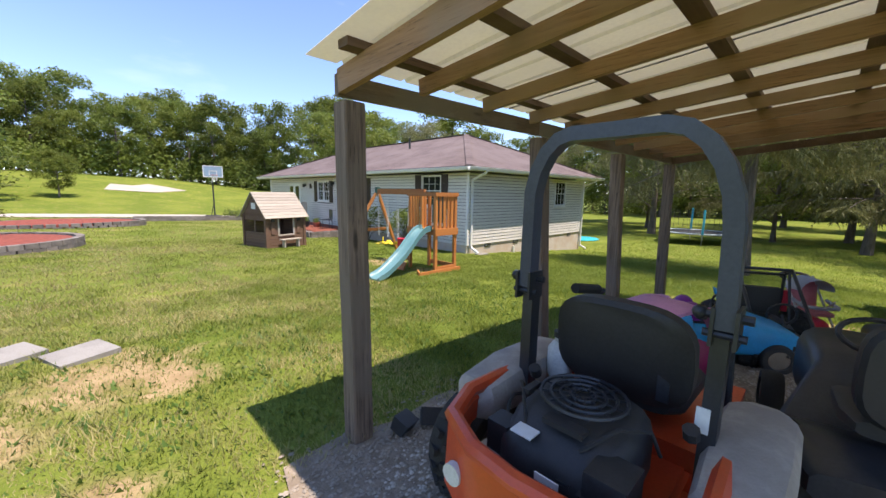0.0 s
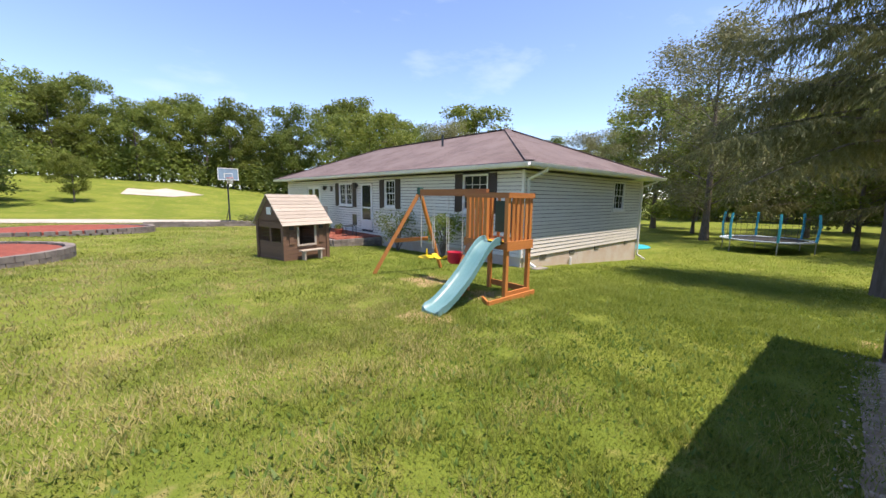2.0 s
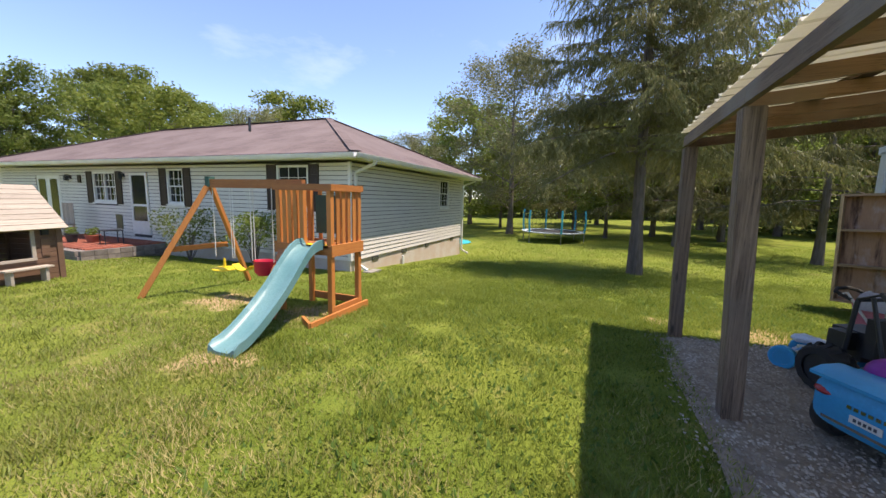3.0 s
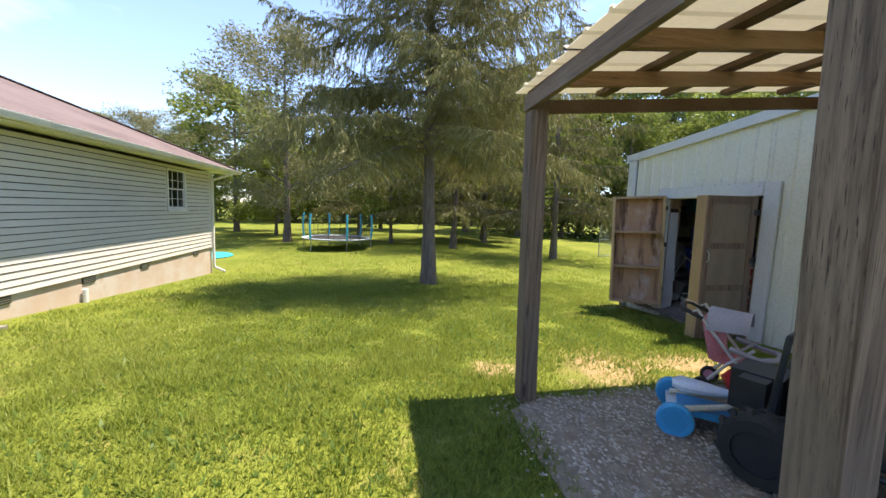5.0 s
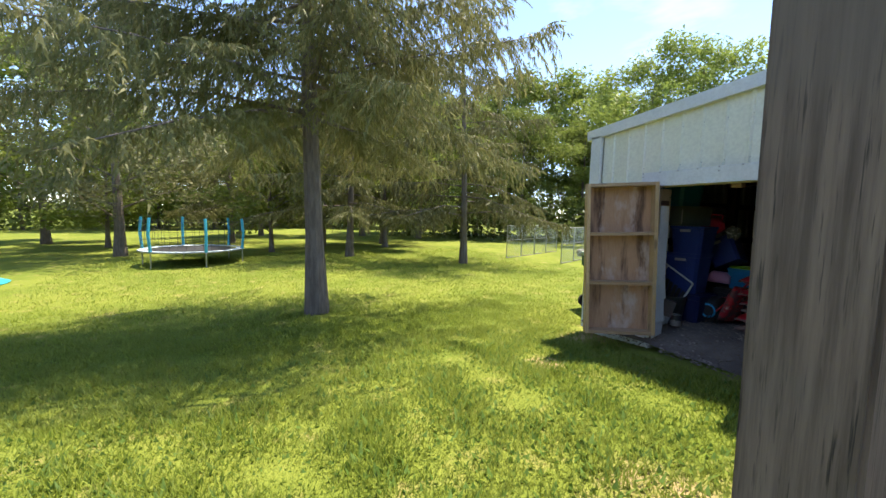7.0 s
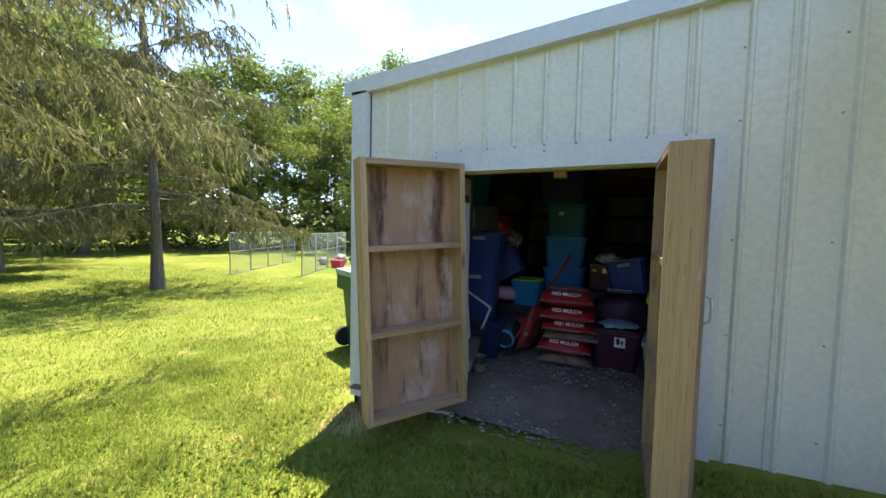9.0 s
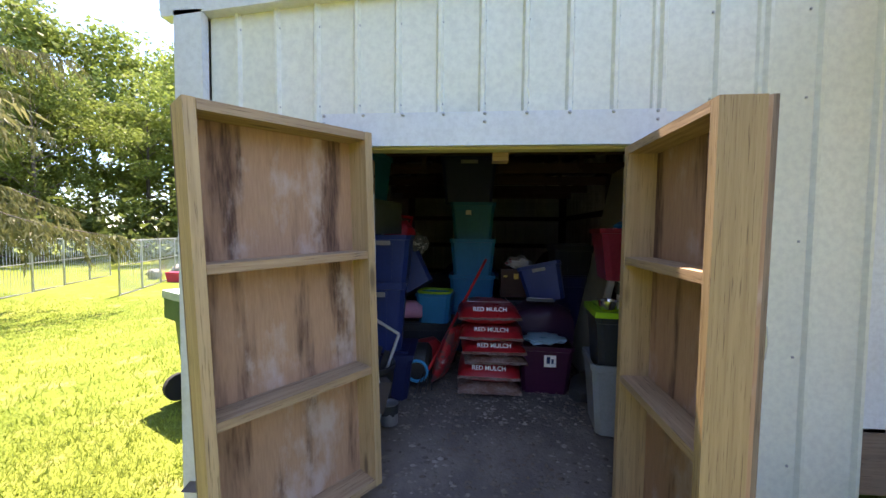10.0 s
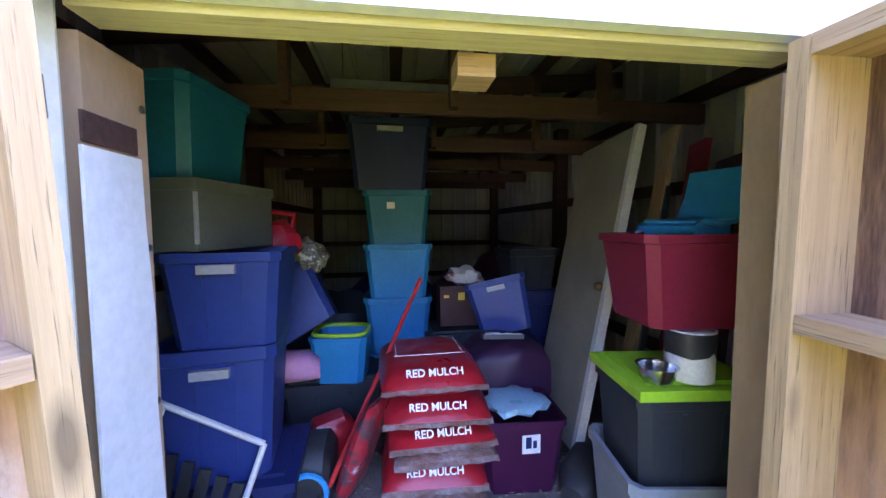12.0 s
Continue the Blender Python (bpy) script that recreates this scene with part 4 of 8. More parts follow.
def window(axis, fixed, a, b, z0, z1, out, cols=1, grid=True):
    """White window set in its opening: frame, sashes, muntins, panes, sill."""
    def at(u, d, z):
        return (u, fixed + out * d, z) if axis == "x" else (fixed + out * d, u, z)

    def sz(u, d, z):
        return (u, d, z) if axis == "x" else (d, u, z)
    w = part("window", new_bm((at((a + b) / 2, -0.02, z1 - 0.03), sz(b - a, 0.10, 0.06)), (at((a + b) / 2, -0.02, z0 + 0.03), sz(b - a, 0.10, 0.06)), (at(a + 0.03, -0.02, (z0 + z1) / 2), sz(0.06, 0.10, z1 - z0 - 0.12)), (at(b - 0.03, -0.02, (z0 + z1) / 2), sz(0.06, 0.10, z1 - z0 - 0.12))), WHITE_VINYL, house, "white double-hung window")
    part("sill", new_bm((at((a + b) / 2, 0.03, z0 - 0.02), sz(b - a + 0.08, 0.08, 0.04))), WHITE_VINYL, w)
    step = (b - a - 0.12) / cols
    for c in range(cols):
        u0 = a + 0.06 + c * step
        for k in range(2):
            zz0 = z0 + 0.06 + k * (z1 - z0 - 0.12) / 2
            zz1 = zz0 + (z1 - z0 - 0.12) / 2
            part("pane", new_bm((at(u0 + step / 2, -0.05 + 0.02 * k, (zz0 + zz1) / 2), sz(step, 0.006, zz1 - zz0))), GLASS_DARK, w)
            part("sash_rail", new_bm((at(u0 + step / 2, -0.035 + 0.02 * k, zz0 + 0.018), sz(step, 0.035, 0.036))), WHITE_VINYL, w)
            if grid:
                for i in (1, 2):
                    part("muntin", new_bm((at(u0 + step * i / 3, -0.04 + 0.02 * k, (zz0 + zz1) / 2 + 0.018), sz(0.014, 0.012, zz1 - zz0 - 0.04))), WHITE_VINYL, w)
                part("muntin", new_bm((at(u0 + step / 2, -0.038 + 0.02 * k, (zz0 + zz1) / 2), sz(step, 0.012, 0.014))), WHITE_VINYL, w)
        if c:
            part("mullion", new_bm((at(u0, -0.02, (z0 + z1) / 2), sz(0.05, 0.09, z1 - z0 - 0.12))), WHITE_VINYL, w)


def shutter(u, z0, z1, wide=0.33):
    s = part("shutter", new_bm(((HX0 - 0.04, u - wide / 2 + 0.02, (z0 + z1) / 2), (0.03, 0.04, z1 - z0)), ((HX0 - 0.04, u + wide / 2 - 0.02, (z0 + z1) / 2), (0.03, 0.04, z1 - z0)), ((HX0 - 0.032, u, (z0 + z1) / 2), (0.014, wide - 0.08, z1 - z0))), SHUTTER, house, "dark brown louvred shutter", 0.004)
    n = int((z1 - z0) / 0.06)
    for k in range(n):
        part("louvre", new_bm(((HX0 - 0.045, u, z0 + 0.04 + k * (z1 - z0 - 0.06) / n), (0.012, wide - 0.085, 0.035))), SHUTTER, s)


window("x", HY0, 15.62, 16.62, 1.06, 2.19, -1)
window("y", HX0, 10.45, 11.55, 1.05, 2.24, -1)
window("y", HX0, 15.40, 16.20, 1.05, 2.18, -1)
window("y", HX0, 18.95, 20.33, 1.02, 2.10, -1, 2)
for u, z0, z1 in ((10.27, 1.02, 2.26), (11.73, 1.02, 2.26), (15.22, 1.0, 2.2), (16.38, 1.0, 2.2), (18.76, 0.98, 2.12), (20.52, 0.98, 2.12)):
    shutter(u, z0, z1)
d = part("door_1", new_bm(((HX0 + 0.02, 17.66, 1.02), (0.05, 0.86, 2.06))), SHUTTER, house, "dark front door behind a white storm door")
part("storm_frame", new_bm(((HX0 - 0.03, 17.24, 1.02), (0.04, 0.09, 2.06)), ((HX0 - 0.03, 18.08, 1.02), (0.04, 0.09, 2.06)), ((HX0 - 0.03, 17.66, 2.02), (0.04, 0.75, 0.09)), ((HX0 - 0.03, 17.66, 0.98), (0.04, 0.75, 0.07)), ((HX0 - 0.03, 17.66, 0.22), (0.04, 0.75, 0.45))), WHITE_VINYL, d, "white storm door frame")
part("storm_pane", new_bm(((HX0 - 0.025, 17.66, 1.49), (0.008, 0.74, 0.96)), ((HX0 - 0.025, 17.66, 0.7), (0.008, 0.74, 0.5))), GLASS_DARK, d)
d = part("door_2", new_bm(((HX0 + 0.02, 23.45, 1.0), (0.05, 1.66, 1.98))), WHITE_VINYL, house, "white french doors", 0.004)
for u in (23.03, 23.87):
    part("pane", new_bm(((HX0 - 0.01, u, 1.1), (0.012, 0.5, 1.5))), GLASS_DARK, d)
for u, z in ((21.76, 1.92), (18.45, 1.98)):
    lamp = part("wall_lamp", new_bm(((HX0 - 0.05, u, z), (0.06, 0.1, 0.12)), ((HX0 - 0.12, u, z + 0.08), (0.14, 0.03, 0.02)), ((HX0 - 0.16, u, z - 0.04), (0.11, 0.11, 0.2))), STEEL_BLACK, house, "black wall lantern", 0.008)
part("alarm_box", new_bm(((HX0 - 0.04, 21.15, 1.85), (0.05, 0.16, 0.28))), SHUTTER, house)

# patio of red brick with a block edge
pz = ground_z(9.0, 19) + 0.02
patio = single("patio", new_bm(((8.65, 18.9, pz - 0.05 + 0.16), (2.2, 5.0, 0.42))), WALL_STONE, "low raised patio edged with grey blocks beside the house", "patio", None, 0.015, kind="structure")
bm = new_bm(((0, 0, 0), (0.2, 0.098, 0.05)))
bk = mesh_of("brick", bm, BRICK)
for i in range(10):
    for j in range(28):
        share("brick", bk, patio, pose(7.68 + i * 0.212 + 0.1, 16.55 + j * 0.17, pz + 0.335, 0, 0, 0))


def blocks_round(x0, x1, y0, y1, z):
    bm = new_bm(((0, 0, 0), (0.3, 0.12, 0.14)))
    soften(bm, 0.012, 1)
    me = mesh_of("block", bm, WALL_STONE)
    for c in range(2):
        for k in range(int((y1 - y0) / 0.31)):
            share("block", me, patio, pose(x0, y0 + 0.15 + k * 0.31 + 0.1 * c, z + 0.15 * c, 0, 0, 90))
        for k in range(int((x1 - x0) / 0.31)):
            share("block", me, patio, pose(x0 + 0.15 + k * 0.31, y0, z + 0.15 * c, 0, 0, 0))


blocks_round(7.5, 9.8, 16.4, 21.4, pz + 0.10)

# ---- trees ----
def trunk_mesh(h, r, lean, seed, limbs):
    rnd = random.Random(seed)
    bm = bmesh.new()
    pts = [(lean[0] * t * t + 0.12 * math.sin(3 * t + seed), lean[1] * t * t + 0.1 * math.cos(4 * t + seed), h * t - 0.15) for t in [i / 9 for i in range(10)]]
    tube(bm, pts, [r * (1.35 if i == 0 else 1) * (1 - 0.88 * i / 9) for i in range(10)], 9)
    for a, b, c, rr in limbs:
        tube(bm, [a, b, c], [rr, rr * 0.6, rr * 0.15], 5)
    return bm


def leaf_quads(rnd, centres, per, spread, size, droop=0.0):
    """Many small pointed leaves scattered about the branch ends."""
    verts, faces = [], []
    for c, w in centres:
        for _ in range(per):
            d = Vector([min(max(rnd.gauss(0, g), -1.5 * g), 1.5 * g) for g in (0.95, 0.95, 0.75)]) * spread * w
            p = Vector(c) + d
            u = Vector((rnd.uniform(-1, 1), rnd.uniform(-1, 1), rnd.uniform(-0.6, 0.5) - droop)).normalized()
            v = u.orthogonal().normalized()
            v = (v * math.cos(rnd.uniform(0, 6.28)) + u.cross(v) * math.sin(rnd.uniform(0, 6.28))).normalized()
            s = size * rnd.uniform(0.55, 1.3)
            b = len(verts)
            verts += [p - u * s * 0.7 + v * s * 0.5, p - u * s * 0.7 - v * s * 0.5, p + u * s]
            faces.append((b, b + 1, b + 2))
    return verts, faces


def broadleaf(h, r, base, per, size, seed, material, name="tree", spread=0.55, nlimb=26):
    """A spreading tree: tapered trunk, limbs, and a crown of loose clumps."""
    rnd = random.Random(seed)
    limbs, ends = [], []
    for k in range(nlimb):
        t = base / h + (1 - base / h) * (k + rnd.random()) / nlimb * 0.95
        z = h * t
        a = k * 2.4 + rnd.uniform(-0.5, 0.5)
        u = (t - base / h) / (1 - base / h)
        ln = r * (0.45 + 0.75 * math.sin(math.pi * (0.15 + 0.78 * u))) * rnd.uniform(0.6, 1.12)
        p0 = Vector((0, 0, z * 0.93))
        p1 = Vector((math.cos(a) * ln * 0.5, math.sin(a) * ln * 0.5, z + ln * 0.22))
        p2 = Vector((math.cos(a) * ln, math.sin(a) * ln, z + ln * rnd.uniform(0.15, 0.45)))
        limbs.append((p0, p1, p2, 0.05 * h / 10 * (1.2 - t)))
        ends += [(p2, 1.0), (p1.lerp(p2, 0.55) + Vector((rnd.uniform(-1, 1), rnd.uniform(-1, 1), rnd.uniform(-0.3, 0.8))) * r * 0.16, 0.9), (p1 + Vector((rnd.uniform(-1, 1), rnd.uniform(-1, 1), rnd.uniform(0, 1))) * r * 0.15, 0.8)]
    ends += [(Vector((rnd.uniform(-0.3, 0.3) * r, rnd.uniform(-0.3, 0.3) * r, h * rnd.uniform(0.85, 1.0))), 0.9) for _ in range(5)]
    t = thing(name, pose(0, 0, -50), "", "tree")
    part("trunk", trunk_mesh(h * 0.95, 0.017 * h, (0.03 * h * rnd.uniform(-1, 1), 0.03 * h * rnd.uniform(-1, 1)), seed, limbs), BARK, t)
    v, f = leaf_quads(rnd, ends, per, spread * r / 3.2, size)
    share("crown", raw("crown", v, f, material), t)
    return t


def conifer(h, r, base, n_branch, seed, material, name="conifer_tree", twig=0.16, dens=1.0, fine=20):
    """A tall conifer whose long boughs sweep out and hang in feathery sprays."""
    rnd = random.Random(seed)
    limbs, verts, faces = [], [], []
    for k in range(n_branch):
        t = base / h + (0.97 - base / h) * ((k + rnd.random()) / n_branch) ** 1.15
        z, a = h * t, k * 2.39996 + rnd.uniform(-0.35, 0.35)
        ln = r * (1 - t ** 1.6) ** 0.8 * rnd.uniform(0.65, 1.1) + 0.4
        d, s = Vector((math.cos(a), math.sin(a), 0)), Vector((-math.sin(a), math.cos(a), 0))
        rise = rnd.uniform(-0.02, 0.32)
        fall = rnd.uniform(0.15, 0.48) * (1.25 - t)
        p = [d * ln * q + Vector((0, 0, z + ln * (rise * q - fall * q * q + 0.10 * q ** 4))) for q in (0, 0.35, 0.7, 1.0)]
        limbs.append((p[0], p[1], p[2], 0.045 * (1.15 - t)))
        limbs.append((p[2], p[2].lerp(p[3], 0.5), p[3], 0.018 * (1.2 - t)))
        for q in range(int(ln * 9 * dens)):
            u = 0.16 + 0.84 * (q + rnd.random()) / (ln * 9 * dens)
            seg = min(int(u / 0.35), 2)
            e = p[seg].lerp(p[seg + 1], (u - (0, 0.35, 0.7)[seg]) / (0.35, 0.35, 0.3)[seg])
            tl = (0.25 + 0.75 * (1 - abs(u - 0.55))) * rnd.uniform(0.4, 1.0) * min(ln * 0.34, 1.25)
            td = (s * rnd.choice((-1, 1)) + d * rnd.uniform(0.1, 0.9) + Vector((0, 0, rnd.uniform(-1.0, 0.3)))).normalized()
            for w in range(max(int(tl * fine), 2)):
                f = (w + rnd.random()) / max(int(tl * fine), 2)
                c = e + td * tl * f + Vector((0, 0, -0.34 * tl * f * f))
                g = (td * rnd.uniform(0.1, 0.7) + Vector((rnd.uniform(-0.5, 0.5), rnd.uniform(-0.5, 0.5), rnd.uniform(-1.5, -0.2)))).normalized()
                x = g.orthogonal().normalized()
                x = x * math.cos(w * 1.7 + q) + g.cross(x) * math.sin(w * 1.7 + q)
                sz = twig * rnd.uniform(0.6, 1.5)
                b = len(verts)
                verts += [c - x * sz * 0.1, c + x * sz * 0.1, c + g * sz]
                faces.append((b, b + 1, b + 2))
    tr = thing(name, pose(0, 0, -50), "", "tree")
    part("trunk", trunk_mesh(h, 0.0125 * h, (0.25, 0.1), seed, limbs), BARK, tr)
    share("crown", raw("crown", verts, faces, material), tr)
    return tr


def plant(src, x, y, label, turn=0.0, s=1.0, group="", first=[]):
    m = pose(x, y, ground_z(x, y) - 0.02, 0, 0, turn)
    if src.name in first:
        ob = copy_thing(src, m)
    else:
        first.append(src.name)
        ob = src
        ob.matrix_world = m
    ob.scale = (s, s, s * (0.92 + 0.16 * ((x * 7 + y * 3) % 1)))
    return tagged(ob, label, "tree", group)


big = conifer(15.0, 4.3, 3.7, 115, 11, CONIFER, twig=0.105, dens=3.3, fine=40)
plant(big, 14.55, 2.2, "tall conifer with grey trunk and drooping olive-green sprays", 20)
mid_con = conifer(14.0, 4.6, 2.2, 52, 5, CONIFER, twig=0.2, dens=1.5, fine=26)
for x, y, a, s in ((21.9, -5.2, 80, 0.95), (26.0, -0.9, 160, 1.05), (32.5, -0.7, 250, 1.0), (38, 5.0, 20, 1.1), (33.5, -5.0, 200, 1.0)):
    plant(mid_con, x, y, "tall drooping conifer in the open wood", a, s, "conifers behind the yard")
kinds = [broadleaf(15.5, 4.6, 1.2, 150, 0.23, 21, LEAF_A), broadleaf(17.5, 4.4, 2.0, 150, 0.23, 22, LEAF_B), broadleaf(14.0, 4.8, 0.8, 150, 0.23, 23, LEAF_C), broadleaf(15.0, 4.6, 2.0, 330, 0.11, 24, LEAF_D), broadleaf(13.0, 4.2, 2.0, 140, 0.21, 25, LEAF_B), broadleaf(16.5, 4.4, 1.0, 210, 0.17, 26, LEAF_A)]
NAMES = ["leafy green deciduous tree at the wood's edge", "tall yellow-green deciduous tree at the wood's edge", "dark green spreading tree at the wood's edge", "pale half-leafed spring tree at the wood's edge", "light green rounded tree at the wood's edge", "dense tall green tree behind the kennel"]
rt = random.Random(77)


def wood_row(cx, cy, b0, b1, rad, gap, picks, jit=2.5, smin=0.85, smax=1.15):
    """Trees along an arc, bearings in degrees clockwise from north."""
    n = max(int(radians(b1 - b0) * rad / gap), 1)
    for i in range(n):
        b = radians(b0 + (b1 - b0) * (i + rt.random() * 0.8) / n)
        q = rad + rt.uniform(-jit, jit)
        k = rt.choice(picks)
        plant(kinds[k], cx + q * math.sin(b), cy + q * math.cos(b), NAMES[k], rt.uniform(0, 360), rt.uniform(smin, smax), "trees of the wood")


wood_row(2, 4, -42, 14, 66, 4.0, (0, 0, 2, 4, 1), 2.5, 0.5, 0.78)
wood_row(2, 4, -42, 16, 74, 4.8, (2, 0, 1), 2.5, 0.6, 0.88)
wood_row(4, 6, 14, 72, 62, 4.4, (0, 1, 4, 3), 3, 0.55, 0.8)
wood_row(4, 6, 14, 72, 72, 5.0, (0, 1, 2), 3, 0.65, 0.95)
wood_row(8, 2, 72, 112, 56, 4.4, (0, 1, 4, 2), 3, 0.65, 0.9)
wood_row(8, 2, 72, 118, 66, 4.2, (1, 2, 0), 3, 0.8, 1.05)
wood_row(9, 0, 108, 178, 34, 4.2, (5,), 2.5, 0.7, 0.95)
wood_row(9, 0, 106, 185, 42, 4.2, (1, 2, 0), 2.5, 0.9, 1.1)
for x, y, k, s in ((30.5, 9.5, 3, 0.95), (36.5, 11.5, 4, 0.62), (31.0, -4.3, 4, 0.8), (41, 16, 0, 0.9), (46, 3, 4, 0.95), (44, -6, 1, 0.9), (29.9, 2.6, 4, 0.6), (35, 20, 3, 0.62), (26, 30, 3, 0.68), (21, 36, 4, 0.85), (33, 33, 1, 0.8)):
    plant(kinds[k], x, y, NAMES[k].replace("at the wood's edge", "in the open wood"), x * 40, s, "trees in the open wood")
plant(kinds[2], -6.3, 44.5, "broad dark green tree on the bank beyond the drive", 30, 0.62, "trees on the bank")
plant(kinds[0], -9.0, 50, "tall green tree on the bank beyond the drive", 130, 0.85, "trees on the bank")
plant(kinds[0], -14.0, 47, "tall green tree on the bank beyond the drive", 10, 0.85, "trees on the bank")
plant(kinds[4], -0.9, 46.5, "small light green tree on the bank", 70, 0.30, "trees on the bank")
sap = broadleaf(3.4, 1.0, 0.9, 14, 0.07, 31, LEAF_B, "sapling", 0.5, 12)
plant(sap, -1.9, 17.8, "slim sapling with sparse yellow-green leaves in the mulch bed", 0, 1.0)


def undergrowth(name, spots, per, material, label, size=0.17, tall=1.4):
    """Low tangled growth, too many leaves to count."""
    rnd = random.Random(len(spots))
    verts, faces = leaf_quads(rnd, [(Vector((x, y, ground_z(x, y) + tall * rnd.uniform(0.15, 0.75))), rnd.uniform(0.7, 1.3)) for x, y in spots], per, tall * 0.42, size)
    tagged(new(name, raw(name, verts, faces, material)), label, "undergrowth", kind="stuff")


def arc_spots(cx, cy, b0, b1, r0, r1, n):
    out = []
    for _ in range(n):
        b, q = radians(rt.uniform(b0, b1)), rt.uniform(r0, r1)
        out.append((cx + q * math.sin(b), cy + q * math.cos(b)))
    return out


undergrowth("undergrowth", arc_spots(2, 4, -44, 20, 62, 70, 280), 110, LEAF_A, "dense green undergrowth along the far wood", 0.26, 3.6)
undergrowth("undergrowth", arc_spots(2, 4, -46, 22, 74, 82, 300), 110, LEAF_C, "tall dark undergrowth deep in the far wood", 0.34, 6.0)
undergrowth("undergrowth", arc_spots(4, 6, 14, 74, 56, 68, 220), 50, LEAF_C, "dense dark undergrowth behind the house", 0.32, 3.4)
undergrowth("undergrowth", arc_spots(8, 2, 70, 116, 56, 70, 340), 45, LEAF_C, "shaded undergrowth at the back of the open wood", 0.32, 4.2)
undergrowth("undergrowth", arc_spots(9, 0, 106, 180, 31, 42, 260), 50, LEAF_C, "dense dark undergrowth behind the kennel", 0.28, 4.0)


def shrub(x, y, h, r, per, size, material, label, name="shrub", seed=3):
    rnd = random.Random(seed)
    t = thing(name, pose(x, y, ground_z(x, y)), label, "shrub")
    bm = bmesh.new()
    ends = []
    for k in range(18):
        a, ln = k * 2.4, r * rnd.uniform(0.3, 1.0)
        e = Vector((math.cos(a) * ln, math.sin(a) * ln, h * rnd.uniform(0.35, 0.95)))
        tube(bm, [(0, 0, -0.05), (e.x * 0.3, e.y * 0.3, e.z * 0.6), e], [0.014, 0.01, 0.004], 4)
        ends.append((e, 1.0))
    part("stems", bm, BARK, t)
    v, f = leaf_quads(rnd, ends, per, r * 0.27, size)
    share("foliage", raw("foliage", v, f, material), t)


shrub(9.1, 14.3, 1.45, 0.75, 70, 0.05, LEAF_B, "leafy light green shrub against the house wall", seed=5)
shrub(9.0, 11.6, 1.55, 0.6, 80, 0.05, LEAF_A, "upright green shrub against the house wall", seed=6)
shrub(7.75, 28.9, 0.75, 0.65, 60, 0.05, LEAF_C, "clipped low dark green bush by the step wall", seed=7)
for i, (x, y) in enumerate(((-3.2, 16.6), (-3.8, 17.2), (-2.9, 17.6), (-4.3, 16.7))):
    shrub(x, y, 1.0, 0.4, 40, 0.07, LEAF_C, "clump of upright iris leaves with blue flowers in the mulch bed", "iris_clump", 40 + i)

# ---- grass ----
def lawn_blades(name, n, region, height, width, seed, material, label):
    """Grass blades over a stretch of the yard, thinner on bare earth and kept off what stands there."""
    rnd = np.random.RandomState(seed)
    x0, x1, y0, y1 = region
    px, py = rnd.uniform(x0, x1, n), rnd.uniform(y0, y1, n)
    edge = np.minimum(np.minimum(px - x0, x1 - px), np.minimum(py - y0, y1 - py))
    keep = rnd.uniform(0, 1, n) < edge / 2.2
    for bx, by, r in BARE:
        keep &= (np.hypot(px - bx, py - by) > r * rnd.uniform(-0.5, 1.1, n))
    for a, b, c, d in ((0.85, 7.05, -1.2, 2.5), (7.1, 11.0, -8.0, -1.0), (9.7, 18.5, 9.0, 28), (7.3, 9.9, 16.2, 21.6), (8.3, 9.9, -1.3, -0.75)):
        keep &= ~((px > a) & (px < b) & (py > c) & (py < d))
    keep &= ~((np.hypot(px - 0.17, py - 5.48) < 0.27) | (np.hypot(px + 0.36, py - 5.82) < 0.28) | (np.hypot(px + 0.92, py - 6.1) < 0.28) | (((px + 2.7) / 3) ** 2 + ((py - 17.3) / 2.5) ** 2 < 1))
    px, py = px[keep], py[keep]
    n = len(px)
    pz_ = np.array([ground_z(a, b) for a, b in zip(px, py)]) - 0.004
    tuft = np.array([noise.noise(Vector((a * 2.2, b * 2.2, 7))) for a, b in zip(px, py)])
    h = height * rnd.uniform(0.4, 1.35, n) * (1 + 0.9 * tuft)
    a, lean, w = rnd.uniform(0, 6.283, n), rnd.uniform(0.25, 1.1, n), width * rnd.uniform(0.6, 1.4, n)
    dx, dy = np.cos(a), np.sin(a)
    la = a + rnd.uniform(-0.9, 0.9, n) + 1.57
    lx, ly = np.cos(la) * lean * h, np.sin(la) * lean * h
    v = np.empty((n, 3, 3), np.float32)
    for k, (q, f, g) in enumerate(((-0.5, 0, 0), (0.5, 0, 0), (0, 1.0, 0.95))):
        v[:, k, 0], v[:, k, 1], v[:, k, 2] = px + dx * w * q + lx * f, py + dy * w * q + ly * f, pz_ + h * g
    me = bpy.data.meshes.new(name)
    me.vertices.add(n * 3)
    me.vertices.foreach_set("co", v.ravel())
    me.loops.add(n * 3)
    me.loops.foreach_set("vertex_index", np.arange(n * 3, dtype=np.int32))
    me.polygons.add(n)
    me.polygons.foreach_set("loop_start", np.arange(0, n * 3, 3, dtype=np.int32))
    me.polygons.foreach_set("loop_total", np.full(n, 3, np.int32))
    me.update(calc_edges=True)
    me.materials.append(material)
    tagged(new(name, me), label, "grass", kind="stuff")


